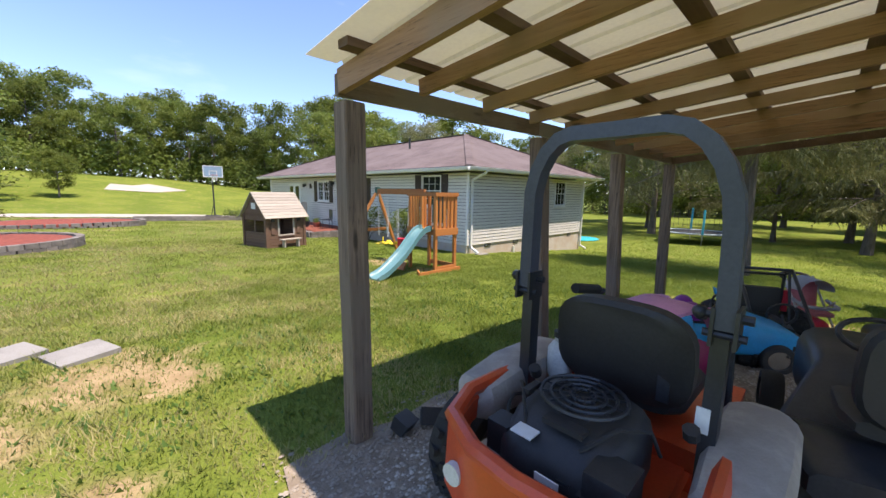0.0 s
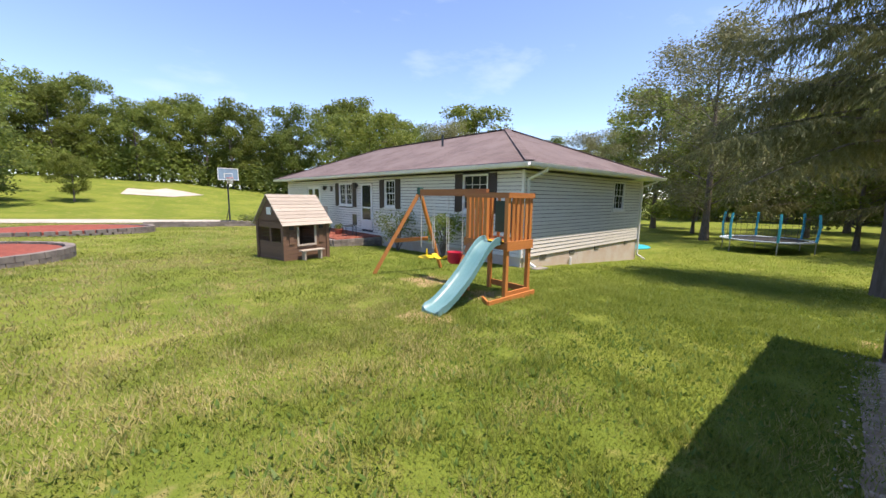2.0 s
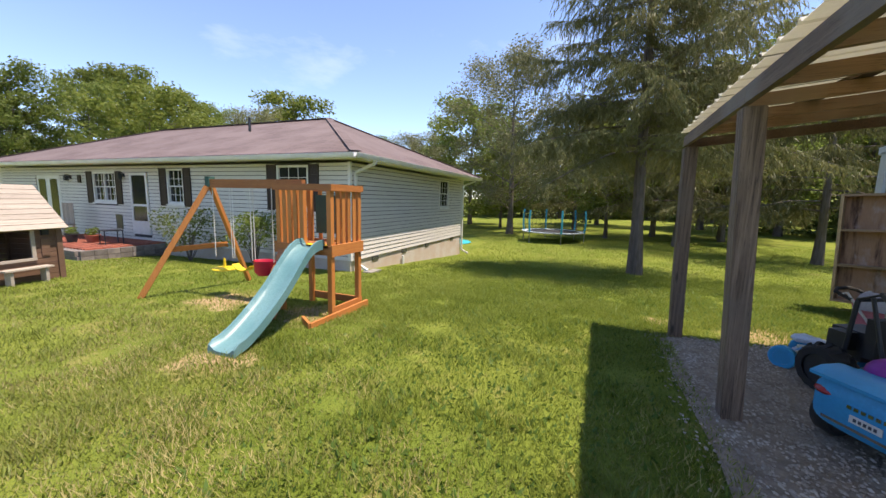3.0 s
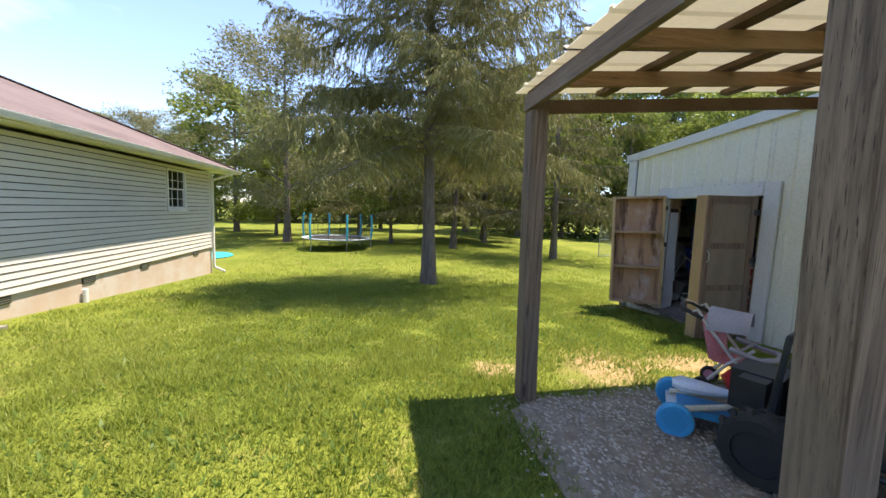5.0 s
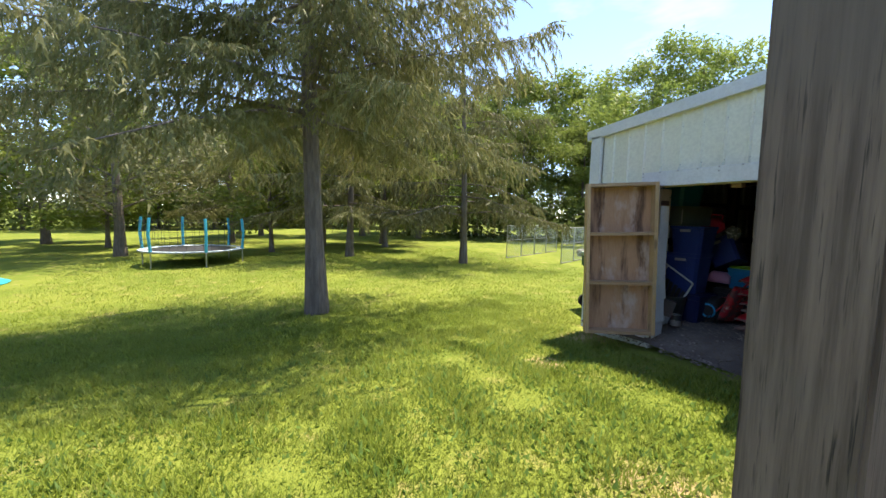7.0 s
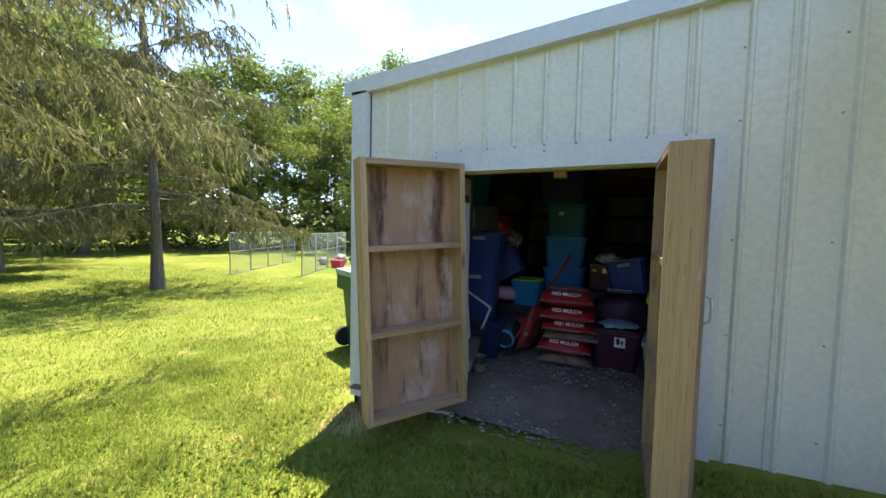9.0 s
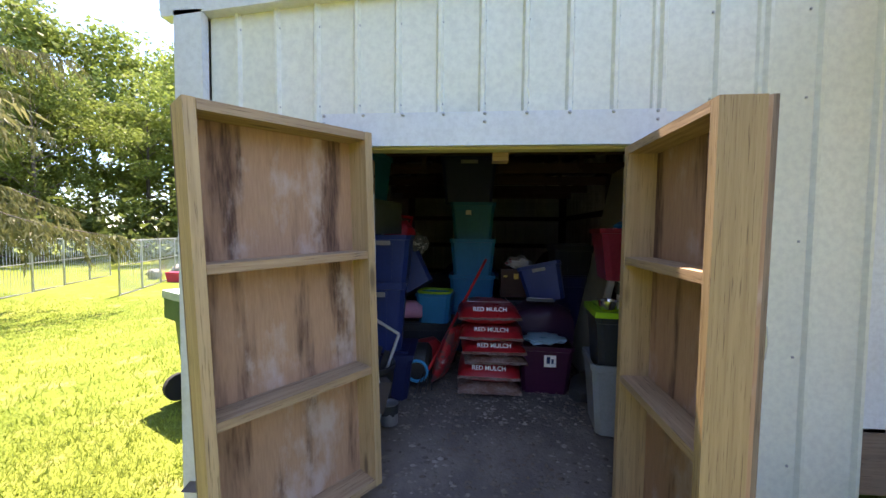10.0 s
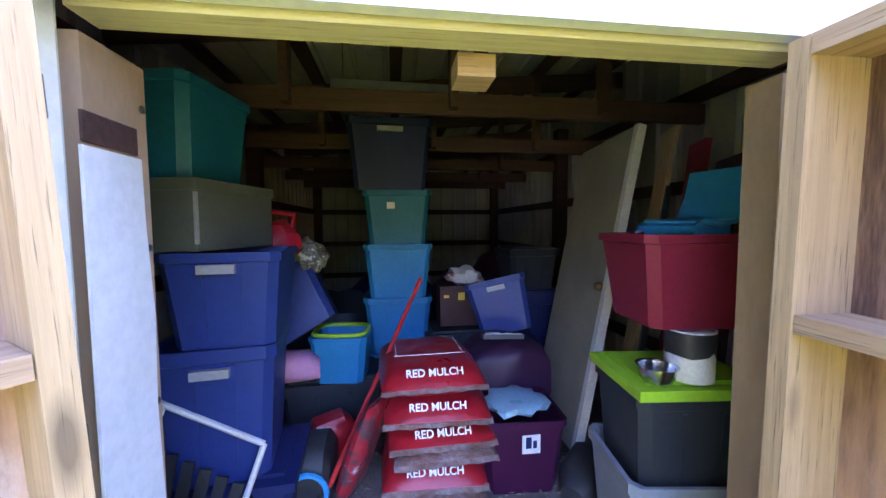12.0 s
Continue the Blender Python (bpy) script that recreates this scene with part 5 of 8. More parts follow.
lawn_blades("grass", 230000, (-5.5, 5.2, 1.0, 9.0), 0.05, 0.009, 1, BLADES_DRY, "short uneven lawn grass with straw patches beside the carport")
lawn_blades("grass", 210000, (1.6, 10.5, 1.0, 9.0), 0.05, 0.009, 8, BLADES, "short lush lawn grass in front of the carport")
lawn_blades("grass", 300000, (5.5, 15, -2.6, 7.5), 0.055, 0.010, 2, BLADES, "short lush lawn grass by the shed")
lawn_blades("grass", 130000, (-8, 6.5, 5.0, 18), 0.05, 0.013, 3, BLADES_DRY, "short mown lawn grass with dry patches")
lawn_blades("grass", 120000, (2.5, 14, 5.0, 18), 0.05, 0.013, 9, BLADES, "short mown lawn grass by the playset")
lawn_blades("grass", 150000, (10, 30, -10, 10), 0.055, 0.016, 4, BLADES, "mown lawn grass under the trees")
lawn_blades("grass", 110000, (-14, 11, 14, 34), 0.05, 0.02, 5, BLADES_DRY, "mown lawn grass towards the drive")
lawn_blades("weeds", 16000, (-1, 12, 2.4, 6.5), 0.045, 0.04, 6, CLOVER, "broad-leaved weeds and clover among the grass")
lawn_blades("weeds", 12000, (7.2, 12, -1.0, 3.4), 0.045, 0.04, 7, CLOVER, "broad-leaved weeds by the shed")

# ---- playset ----
def PLASTIC(name, c, rough=0.42):
    m = surf(name, c, tuple(x * 0.85 for x in c), rough, 2.5, 50, 0.04)
    m.node_tree.nodes["Principled BSDF"].inputs["Specular IOR Level"].default_value = 0.3
    return m


SLIDE = surf("faded_green_slide", (0.10, 0.235, 0.245), (0.135, 0.275, 0.285), 0.4, 2.5, 50, 0.04, stain=(0.24, 0.36, 0.35), stain_lo=0.6)
YELLOW = PLASTIC("yellow_plastic", (0.80, 0.58, 0.03))
RED = PLASTIC("red_plastic", (0.55, 0.02, 0.05))
ROPE = plain("pale_rope", (0.62, 0.60, 0.54), 0.8)
CANVAS = plain("dark_green_canvas", (0.03, 0.09, 0.07), 0.8)
gp = ground_z(6.3, 7.2)
playset = thing("playset", pose(6.3, 7.2, gp), "orange-stained wooden swing set tower with green slide", "playset")
X0, X1, Y0, Y1, DECK, TOP = -0.25, 0.38, -0.45, 0.45, 0.98, 1.86
for x, y in ((X0, Y0), (X1, Y0), (X1, Y1), (X0, Y1), (X0, 0.02)):
    z0 = 0.0 if (x, y) != (X0, 0.02) else DECK
    part("post", new_bm(((x, y, (z0 + TOP) / 2 - (0.05 if z0 == 0 else 0)), (0.07, 0.07, TOP - z0 + (0.1 if z0 == 0 else 0)))), CEDAR_Z, playset, "", 0.005)
for i in range(6):
    part("deck_board", new_bm(((X0 + 0.06 + i * 0.105, 0, DECK), (0.095, 0.94, 0.03))), CEDAR_Y, playset, "", 0.003)
for x in (X0, X1):
    part("side_rail", new_bm(((x + 0.045 * (1 if x > 0 else -1), 0, DECK - 0.02), (0.03, 1.0, 0.13))), CEDAR_Y, playset, "", 0.004)
    part("top_rail", new_bm(((x + 0.045 * (1 if x > 0 else -1), 0, TOP - 0.04), (0.03, 1.0, 0.09))), CEDAR_Y, playset, "", 0.004)
for y in (Y0, Y1):
    s = 1 if y > 0 else -1
    part("side_rail", new_bm((((X0 + X1) / 2, y + 0.05 * s, DECK - 0.02), (0.74, 0.03, 0.16))), CEDAR_X, playset, "", 0.004)
    part("top_rail", new_bm((((X0 + X1) / 2, y + 0.05 * s, TOP - 0.04), (0.74, 0.03, 0.09))), CEDAR_X, playset, "", 0.004)
    for k in range(4):
        part("slat", new_bm(((X0 + 0.13 + k * 0.125, y + 0.02 * s, (DECK + TOP) / 2 - 0.02), (0.068, 0.02, TOP - DECK - 0.06))), CEDAR_Z, playset, "", 0.003)
for x, y in ((X0 - 0.02, 0.14), (X0 - 0.02, 0.24), (X0 - 0.02, 0.34), (X1 + 0.02, -0.25), (X1 + 0.02, -0.1), (X1 + 0.02, 0.1), (X1 + 0.02, 0.27)):
    part("slat", new_bm(((x, y, (DECK + TOP) / 2 - 0.02), (0.02, 0.065, TOP - DECK - 0.06))), CEDAR_Z, playset, "", 0.003)
part("side_screen", new_bm(((X1 - 0.01, 0.12, 1.42), (0.01, 0.42, 0.6))), CANVAS, playset, "dark green panel at the tower's back")
for a, b in (((X0, Y0 - 0.02, 0.1), (X1 + 0.05, Y0 - 0.02, 0.1)), ((X1 + 0.03, Y0, 0.1), (X1 + 0.03, Y1, 0.1)), ((X0 - 0.55, Y0 - 0.1, 0.05), (X1 + 0.1, Y0 - 0.1, 0.05)), ((X0 - 0.55, Y0 - 0.1, 0.05), (X0 - 0.35, Y0 + 0.2, 0.05))):
    bm = bmesh.new()
    bar(bm, a, b, 0.035, 0.11)
    part("ground_board", bm, CEDAR_X, playset, "", 0.004)
bm = bmesh.new()
bar(bm, (X0, Y1, 0.45), (X0 + 0.3, Y1, DECK - 0.06), 0.03, 0.06, (0, 1, 0))
part("brace", bm, CEDAR_X, playset)
# slide with raised sides and a wave in its run
bm = bmesh.new()
loops = []
for i in range(17):
    t = i / 16
    x = X0 - 0.02 - 1.53 * t
    z = DECK + 0.03 - 0.03 * t - 0.86 * smooth(t * 0.96 + 0.02) + 0.045 * math.sin(t * 9.0) * (1 - t)
    y = -0.17 - 0.17 * t
    w, hgt = 0.17, 0.10 - 0.03 * t
    loops.append([(x, y + a * w, z + b) for a, b in ((-1.12, -0.04), (-1.12, hgt), (-0.98, hgt), (-0.86, 0.03), (-0.6, 0.0), (0, -0.008), (0.6, 0.0), (0.86, 0.03), (0.98, hgt), (1.12, hgt), (1.12, -0.04), (0, -0.05))])
z_end = loops[-1][5][2]
loops.append([(p[0] - 0.05, p[1], min(p[2], z_end + 0.05) - 0.02) for p in loops[-1]])
loops.append([(p[0] - 0.02, p[1], -0.02) for p in loops[-1]])
rings(bm, loops)
part("slide", bm, SLIDE, playset, "faded blue-green plastic wave slide", 0.006)
part("slide_lip", new_bm(((X0 + 0.02, -0.2, DECK + 0.03), (0.16, 0.5, 0.03))), YELLOW, playset, "yellow top edge of the slide", 0.01)
# climbing wall beside the slide
for k in range(4):
    bm = new_bm(((0, 0, 0), (0.03, 0.34, 0.2)))
    ob = part("climbing_board", bm, CEDAR_Y, playset, "", 0.004)
    ob.matrix_basis = pose(X0 - 0.08 - 0.125 * (3 - k), 0.26, 0.14 + k * 0.24, 0, 28, 0)
# swing beam and end frame
SW = 2.35
bm = bmesh.new()
bar(bm, (0.08, 0.3, 1.87), (0.08, SW, 1.87), 0.08, 0.14)
part("swing_beam", bm, CEDAR_Y, playset, "brown swing beam", 0.005)
part("beam_cap", new_bm(((0.08, SW - 0.02, 1.9), (0.11, 0.1, 0.17))), CANVAS, playset, "dark metal beam end", 0.008)
for fx in (-0.74, 1.2):
    bm = bmesh.new()
    bar(bm, (0.08 + (0.04 if fx > 0 else -0.04), SW, 1.82), (fx, 3.05 if fx < 0 else 2.85, -0.08), 0.06, 0.085)
    part("end_leg", bm, CEDAR_Z, playset, "", 0.005)
bm = bmesh.new()
bar(bm, (-0.33, SW + 0.42, 0.75), (0.63, SW + 0.36, 0.75), 0.03, 0.09)
part("cross_brace", bm, CEDAR_X, playset, "", 0.004)


def swing(y, kind, material, label):
    """Two ropes and a seat hanging from the beam."""
    bm = bmesh.new()
    for o in (-0.2, 0.2):
        tube(bm, [(0.08, y + o, 1.8), (0.08, y + o * 1.02, 0.62)], 0.008, 6)
    s = part("swing", bm, ROPE, playset, label)
    bm = bmesh.new()
    if kind == "strap":
        rings(bm, [[(0.08 + d, y + u, 0.42 + 0.9 * u * u * 2.6 + e) for d, e in ((-0.07, 0), (0.07, 0), (0.07, 0.016), (-0.07, 0.016))] for u in [i * 0.05 - 0.2 for i in range(9)]])
    elif kind == "bucket":
        rings(bm, [[(0.08 + 0.15 * f * math.cos(a), y + 0.19 * f * math.sin(a), z) for a in [i * 0.5236 for i in range(12)]] for f, z in ((0.7, 0.40), (0.95, 0.46), (1.0, 0.62), (1.03, 0.64), (0.9, 0.6), (0.75, 0.46))])
    else:
        ball(bm, (0.08, y, 0.42), (0.2, 0.2, 0.035), 16, 6)
        tube(bm, [(0.08, y, 0.42), (0.08, y, 0.60)], 0.02, 8)
    part("seat", bm, material, s)


swing(1.15, "bucket", RED, "red plastic toddler bucket swing")
swing(1.62, "strap", YELLOW, "yellow plastic strap swing")
swing(2.08, "disc", YELLOW, "pale yellow disc swing")

# ---- playhouse ----
PH_WALL = wood("brown_playhouse_boards", (0.17, 0.095, 0.06), (0.12, 0.065, 0.042), (0.06, 0.03, 0.02), "x", 0.7, False)
PH_ROOF = wood("grey_playhouse_shingles", (0.40, 0.35, 0.29), (0.30, 0.26, 0.21), (0.17, 0.14, 0.12), "x", 0.85, False)
gh = ground_z(5.1, 14.1)
ph = thing("playhouse", pose(5.16, 14.12, gh, 0, 0, 13), "small brown wooden playhouse with grey shingled roof", "playhouse")
W, D, H = 0.72, 0.64, 1.12
for x, y in ((-W, -D), (W, -D), (W, D), (-W, D)):
    part("corner_post", new_bm(((x, y, H / 2 - 0.04), (0.1, 0.1, H + 0.08))), PH_WALL, ph, "", 0.008)


def boards(axis, fixed, lo, hi, z0, z1):
    z = z0
    while z < z1 - 0.03:
        c, s = (((lo + hi) / 2, fixed, z + 0.055), (hi - lo, 0.03, 0.104)) if axis == "x" else ((fixed, (lo + hi) / 2, z + 0.055), (0.03, hi - lo, 0.104))
        part("board", new_bm((c, s)), PH_WALL, ph, "", 0.006)
        z += 0.11


boards("x", -D, -W + 0.05, W - 0.05, 0.0, 0.44)
boards("x", -D, -W + 0.05, -0.27, 0.44, H)
boards("x", -D, 0.27, W - 0.05, 0.44, H)
boards("x", -D, -0.27, 0.27, 0.99, H)
boards("x", D, -W + 0.05, W - 0.05, 0.0, H)
boards("y", -W, -D + 0.05, D - 0.05, 0.0, 0.5)
boards("y", -W, -0.04, 0.04, 0.5, H)
boards("y", -W, -D + 0.05, D - 0.05, 0.94, H)
boards("y", W, -D + 0.05, D - 0.05, 0.0, H)
for x in (-W, W):
    bm = bmesh.new()
    rings(bm, [[(x + o, -D, H), (x + o, D, H), (x + o, 0, H + 0.72)] for o in (-0.015, 0.015)])
    part("gable", bm, PH_WALL, ph)
part("gable_window", new_bm(((-W - 0.03, 0, H + 0.3), (0.02, 0.22, 0.2))), WHITE_VINYL, ph, "white gable ornament", 0.006)
part("window_trim", new_bm(((-0.29, -D - 0.02, 0.72), (0.06, 0.03, 0.6)), ((0.29, -D - 0.02, 0.72), (0.06, 0.03, 0.6)), ((0, -D - 0.02, 0.44), (0.64, 0.05, 0.05))), PH_ROOF, ph, "pale window trim", 0.005)
bm = new_bm(((0.05, -D - 0.18, 0.3), (0.75, 0.2, 0.03)), ((-0.22, -D - 0.18, 0.14), (0.05, 0.14, 0.29)), ((0.32, -D - 0.18, 0.14), (0.05, 0.14, 0.29)))
part("bench", bm, PH_ROOF, ph, "small pale bench", 0.005)
for x in (-0.5, 0.48):
    lp = part("lantern", new_bm(((x, -D - 0.04, 0.98), (0.11, 0.06, 0.15)), ((x, -D - 0.05, 1.07), (0.16, 0.09, 0.03))), STEEL_BLACK, ph, "black toy lantern", 0.008)
    part("shutter_board", new_bm(((x, -D - 0.025, 0.66), (0.14, 0.025, 0.34))), PH_WALL, ph, "", 0.004)
for s in (-1, 1):
    for k in range(9):
        t = k / 9
        y, z = s * (D + 0.15) * (1 - t), H - 0.1 + 0.86 * t
        bm = new_bm(((0, 0, 0), (2 * W + 0.22, 0.125, 0.022)))
        ob = part("roof_board", bm, PH_ROOF, ph, "", 0.004)
        ob.matrix_basis = pose(0, y - s * 0.045, z + 0.05, -s * 44, 0, 0)

# ---- basketball hoop ----
gh = ground_z(7.2, 31.2)
hoop = thing("basketball_hoop", pose(7.2, 31.2, gh, 0, 0, 4), "portable basketball hoop with black pole and clear backboard", "basketball hoop")
bm = new_bm(((0, 0.35, 0.09), (0.75, 1.1, 0.18)))
part("base", bm, BLACK_PLASTIC, hoop, "black weighted base", 0.05)
bm = bmesh.new()
tube(bm, [(0, 0.1, 0.15), (0, 0.1, 3.1)], 0.05, 10)
tube(bm, [(0, 0.8, 0.2), (0, 0.12, 1.1)], 0.025, 8)
part("pole", bm, STEEL_BLACK, hoop)
part("backboard", new_bm(((0, -0.12, 3.28), (1.25, 0.03, 0.78))), PLASTIC("backboard_acrylic", (0.25, 0.36, 0.46), 0.15), hoop, "blue-tinted backboard with white border", 0.008)
part("board_border", new_bm(((0, -0.142, 3.65), (1.25, 0.012, 0.045)), ((0, -0.142, 2.91), (1.25, 0.012, 0.045)), ((-0.605, -0.142, 3.28), (0.045, 0.012, 0.7)), ((0.605, -0.142, 3.28), (0.045, 0.012, 0.7)), ((0, -0.142, 3.32), (0.5, 0.012, 0.035)), ((-0.24, -0.142, 3.16), (0.035, 0.012, 0.3)), ((0.24, -0.142, 3.16), (0.035, 0.012, 0.3))), WHITE_VINYL, hoop, "white board lines")
bm = bmesh.new()
tube(bm, [(0.23 * math.cos(a * 0.3927), -0.4 + 0.23 * math.sin(a * 0.3927), 3.03) for a in range(17)], 0.012, 6)
part("rim", bm, ORANGE, hoop, "orange rim")
bm = bmesh.new()
for k in range(12):
    a = k * 0.5236
    tube(bm, [(0.22 * math.cos(a), -0.4 + 0.22 * math.sin(a), 3.02), (0.14 * math.cos(a + 0.3), -0.4 + 0.14 * math.sin(a + 0.3), 2.62)], 0.008, 4)
    tube(bm, [(0.22 * math.cos(a), -0.4 + 0.22 * math.sin(a), 3.02), (0.14 * math.cos(a - 0.3), -0.4 + 0.14 * math.sin(a - 0.3), 2.62)], 0.008, 4)
part("net", bm, ROPE, hoop, "white net")
part("arm", new_bm(((0, 0.0, 3.15), (0.2, 0.24, 0.3))), STEEL_BLACK, hoop, "", 0.02)

# ---- trampoline ----
TEAL_PAD = PLASTIC("teal_pad", (0.03, 0.36, 0.50))
MESH_NET = plain("black_net_cord", (0.02, 0.02, 0.022), 0.7)
gt = ground_z(26.2, 5.75)
tramp = thing("trampoline", pose(26.2, 5.75, gt), "round trampoline with teal padded poles and black net", "trampoline")
R, FR = 1.9, 0.62
bm = bmesh.new()
tube(bm, [(R * math.cos(i * math.pi / 18), R * math.sin(i * math.pi / 18), FR) for i in range(37)], 0.03, 6)
part("frame", bm, GALV, tramp)
bm = bmesh.new()
rings(bm, [[((R - 0.3) * math.cos(i * math.pi / 18), (R - 0.3) * math.sin(i * math.pi / 18), z) for i in range(36)] for z in (FR - 0.012, FR)])
part("mat", bm, BLACK_PLASTIC, tramp, "black jumping mat")
bm = bmesh.new()
rings(bm, [[(q * math.cos(i * math.pi / 18), q * math.sin(i * math.pi / 18), z) for i in range(36)] for q, z in ((R - 0.28, FR + 0.02), (R - 0.15, FR + 0.05), (R + 0.03, FR + 0.03))], False)
part("edge_pad", bm, plain("pale_pad", (0.45, 0.55, 0.58), 0.6), tramp, "pale edge pad")
for k in range(6):
    a = k * math.pi / 3 + 0.35
    bm = bmesh.new()
    tube(bm, [(R * math.cos(a), R * math.sin(a), -0.05), (R * math.cos(a), R * math.sin(a), FR)], 0.025, 6)
    part("leg", bm, GALV, tramp)
    bm = bmesh.new()
    x, y = math.cos(a), math.sin(a)
    tube(bm, [(R * x, R * y, FR), ((R + 0.06) * x, (R + 0.06) * y, FR + 0.7), (R * x, R * y, FR + 1.35)], 0.055, 8)
    part("pole", bm, TEAL_PAD, tramp, "teal foam-covered pole")
bm = bmesh.new()
for k in range(40):
    a, b = k * math.pi / 20, (k + 1) * math.pi / 20
    for z in (FR + 0.05, FR + 0.4, FR + 0.8, FR + 1.2):
        tube(bm, [((R - 0.1) * math.cos(a), (R - 0.1) * math.sin(a), z), ((R - 0.1) * math.cos(b), (R - 0.1) * math.sin(b), z)], 0.006, 3)
    tube(bm, [((R - 0.1) * math.cos(a), (R - 0.1) * math.sin(a), FR), ((R - 0.1) * math.cos(a), (R - 0.1) * math.sin(a), FR + 1.22)], 0.006, 3)
part("net", bm, MESH_NET, tramp, "black safety net")
bm = bmesh.new()
ball(bm, (0, 0, 0), (1.1, 0.9, 0.12), 20, 6)
single("paddling_pool", bm, PLASTIC("turquoise_vinyl", (0.02, 0.42, 0.50)), "flat turquoise paddling pool on the grass", "paddling pool", pose(22.8, 11.0, ground_z(22.8, 11.0) + 0.05))

# ---- kennel of chain link panels ----
gk = ground_z(22.5, -11)
kennel = thing("dog_kennel", pose(21.7, -12.9, gk, 0, 0, -66), "grey galvanised chain link kennel panels at the wood's edge", "kennel")


def link_panel(x0, x1, y, z1):
    bm = bmesh.new()
    tube(bm, [(x0, y, 0), (x0, y, z1), (x1, y, z1), (x1, y, 0), (x0, y, 0.04)], 0.028, 6)
    tube(bm, [(x0, y, z1 * 0.55), (x1, y, z1 * 0.55)], 0.016, 6)
    p = part("panel", bm, GALV, kennel, "chain link panel")
    bm = bmesh.new()
    n = int((x1 - x0) / 0.13)
    for k in range(n):
        tube(bm, [(x0 + k * (x1 - x0) / n, y, 0.05), (x0 + (k + 0.5) * (x1 - x0) / n, y, z1)], 0.005, 3)
        tube(bm, [(x0 + (k + 0.5) * (x1 - x0) / n, y, 0.05), (x0 + k * (x1 - x0) / n, y, z1)], 0.005, 3)
    part("wire", bm, GALV, p)


for k in range(4):
    link_panel(-3.3 + k * 1.65, -1.68 + k * 1.65, 0, 1.75)
    link_panel(-3.3 + k * 1.65, -1.68 + k * 1.65, 3.0, 1.75)
bm = new_bm(((0, 0, 0.2), (0.62, 0.4, 0.4), None, 0.8))
single("pink_tub", bm, PLASTIC("pink_plastic", (0.62, 0.05, 0.12)), "pink plastic tub in front of the kennel", "tub", pose(21.3, -13.2, gk), 0.03)
for i, (x, y, s) in enumerate(((22.3, -14.6, 0.4), (21.9, -15.3, 0.34), (22.9, -13.9, 0.3))):
    bm = bmesh.new()
    ball(bm, (0, 0, s * 0.7), (s, s * 0.8, s * 0.75), 12, 8, 0.3)
    single("junk_heap", bm, BLACK_PLASTIC if i % 2 else CONCRETE, "dark covered heap behind the kennel wire", "junk heap", pose(x, y, gk))

# ---- wheeled bin ----
BIN_GREEN = PLASTIC("dark_green_bin", (0.012, 0.10, 0.055))
gb = ground_z(11.75, -2.3)
bin_ = thing("wheelie_bin", pose(11.68, -2.56, gb, 0, 0, 60), "dark green wheeled refuse bin with pale lid", "refuse bin")
bm = new_bm(((0, 0, 0.5), (0.58, 0.64, 0.96), None, 0.76))
bmesh.ops.subdivide_edges(bm, edges=[e for e in bm.edges if abs(e.verts[0].co.z - e.verts[1].co.z) > 0.5], cuts=4)
part("body", bm, BIN_GREEN, bin_, "", 0.03)
part("rim", new_bm(((0, 0, 0.90), (0.66, 0.74, 0.20))), BIN_GREEN, bin_, "", 0.02)
bm = new_bm(((0, 0, 1.03), (0.68, 0.78, 0.07)))
part("lid", bm, surf("pale_bin_lid", (0.42, 0.52, 0.46), (0.34, 0.45, 0.39), 0.5), bin_, "pale sun-bleached lid", 0.025)
part("label_bar", new_bm(((-0.32, 0.0, 0.88), (0.012, 0.2, 0.035)), ((-0.32, 0.0, 0.83), (0.012, 0.12, 0.015))), WHITE_VINYL, bin_, "white printed mark")
for y in (-0.25, 0.25):
    bm = bmesh.new()
    tube(bm, [(0.26, y - 0.03, 0.13), (0.26, y + 0.03, 0.13)], 0.13, 16)
    part("wheel", bm, RUBBER, bin_)

# ---- small things by the house ----
gz_p = pz + 0.36
bm = new_bm(((0, 0, 0.42), (0.5, 0.5, 0.05)), ((-0.22, 0, 0.8), (0.05, 0.5, 0.7)))
ch = thing("patio_chair", pose(8.9, 20.6, gz_p, 0, 0, 190), "tall grey-brown slatted patio chair", "chair")
part("seat", new_bm(((0, 0, 0.42), (0.5, 0.5, 0.05))), PH_ROOF, ch, "", 0.01)
for k in range(5):
    part("back_slat", new_bm(((-0.24, -0.2 + k * 0.1, 0.8), (0.03, 0.085, 0.75))), PH_ROOF, ch, "", 0.006)
for x, y in ((-0.22, -0.22), (-0.22, 0.22), (0.22, -0.22), (0.22, 0.22)):
    part("leg", new_bm(((x, y, 0.2), (0.05, 0.05, 0.4))), PH_ROOF, ch)
ch2 = thing("garden_chair", pose(8.7, 17.3, gz_p, 0, 0, 170), "black metal garden chair by the door", "chair")
part("seat", new_bm(((0, 0, 0.42), (0.48, 0.5, 0.03))), STEEL_BLACK, ch2, "", 0.01)
part("back", new_bm(((-0.24, 0, 0.68), (0.02, 0.5, 0.45))), STEEL_BLACK, ch2, "", 0.01)
for x, y in ((-0.22, -0.22), (-0.22, 0.22), (0.22, -0.22), (0.22, 0.22)):
    part("leg", new_bm(((x, y, 0.2), (0.025, 0.025, 0.4))), STEEL_BLACK, ch2)


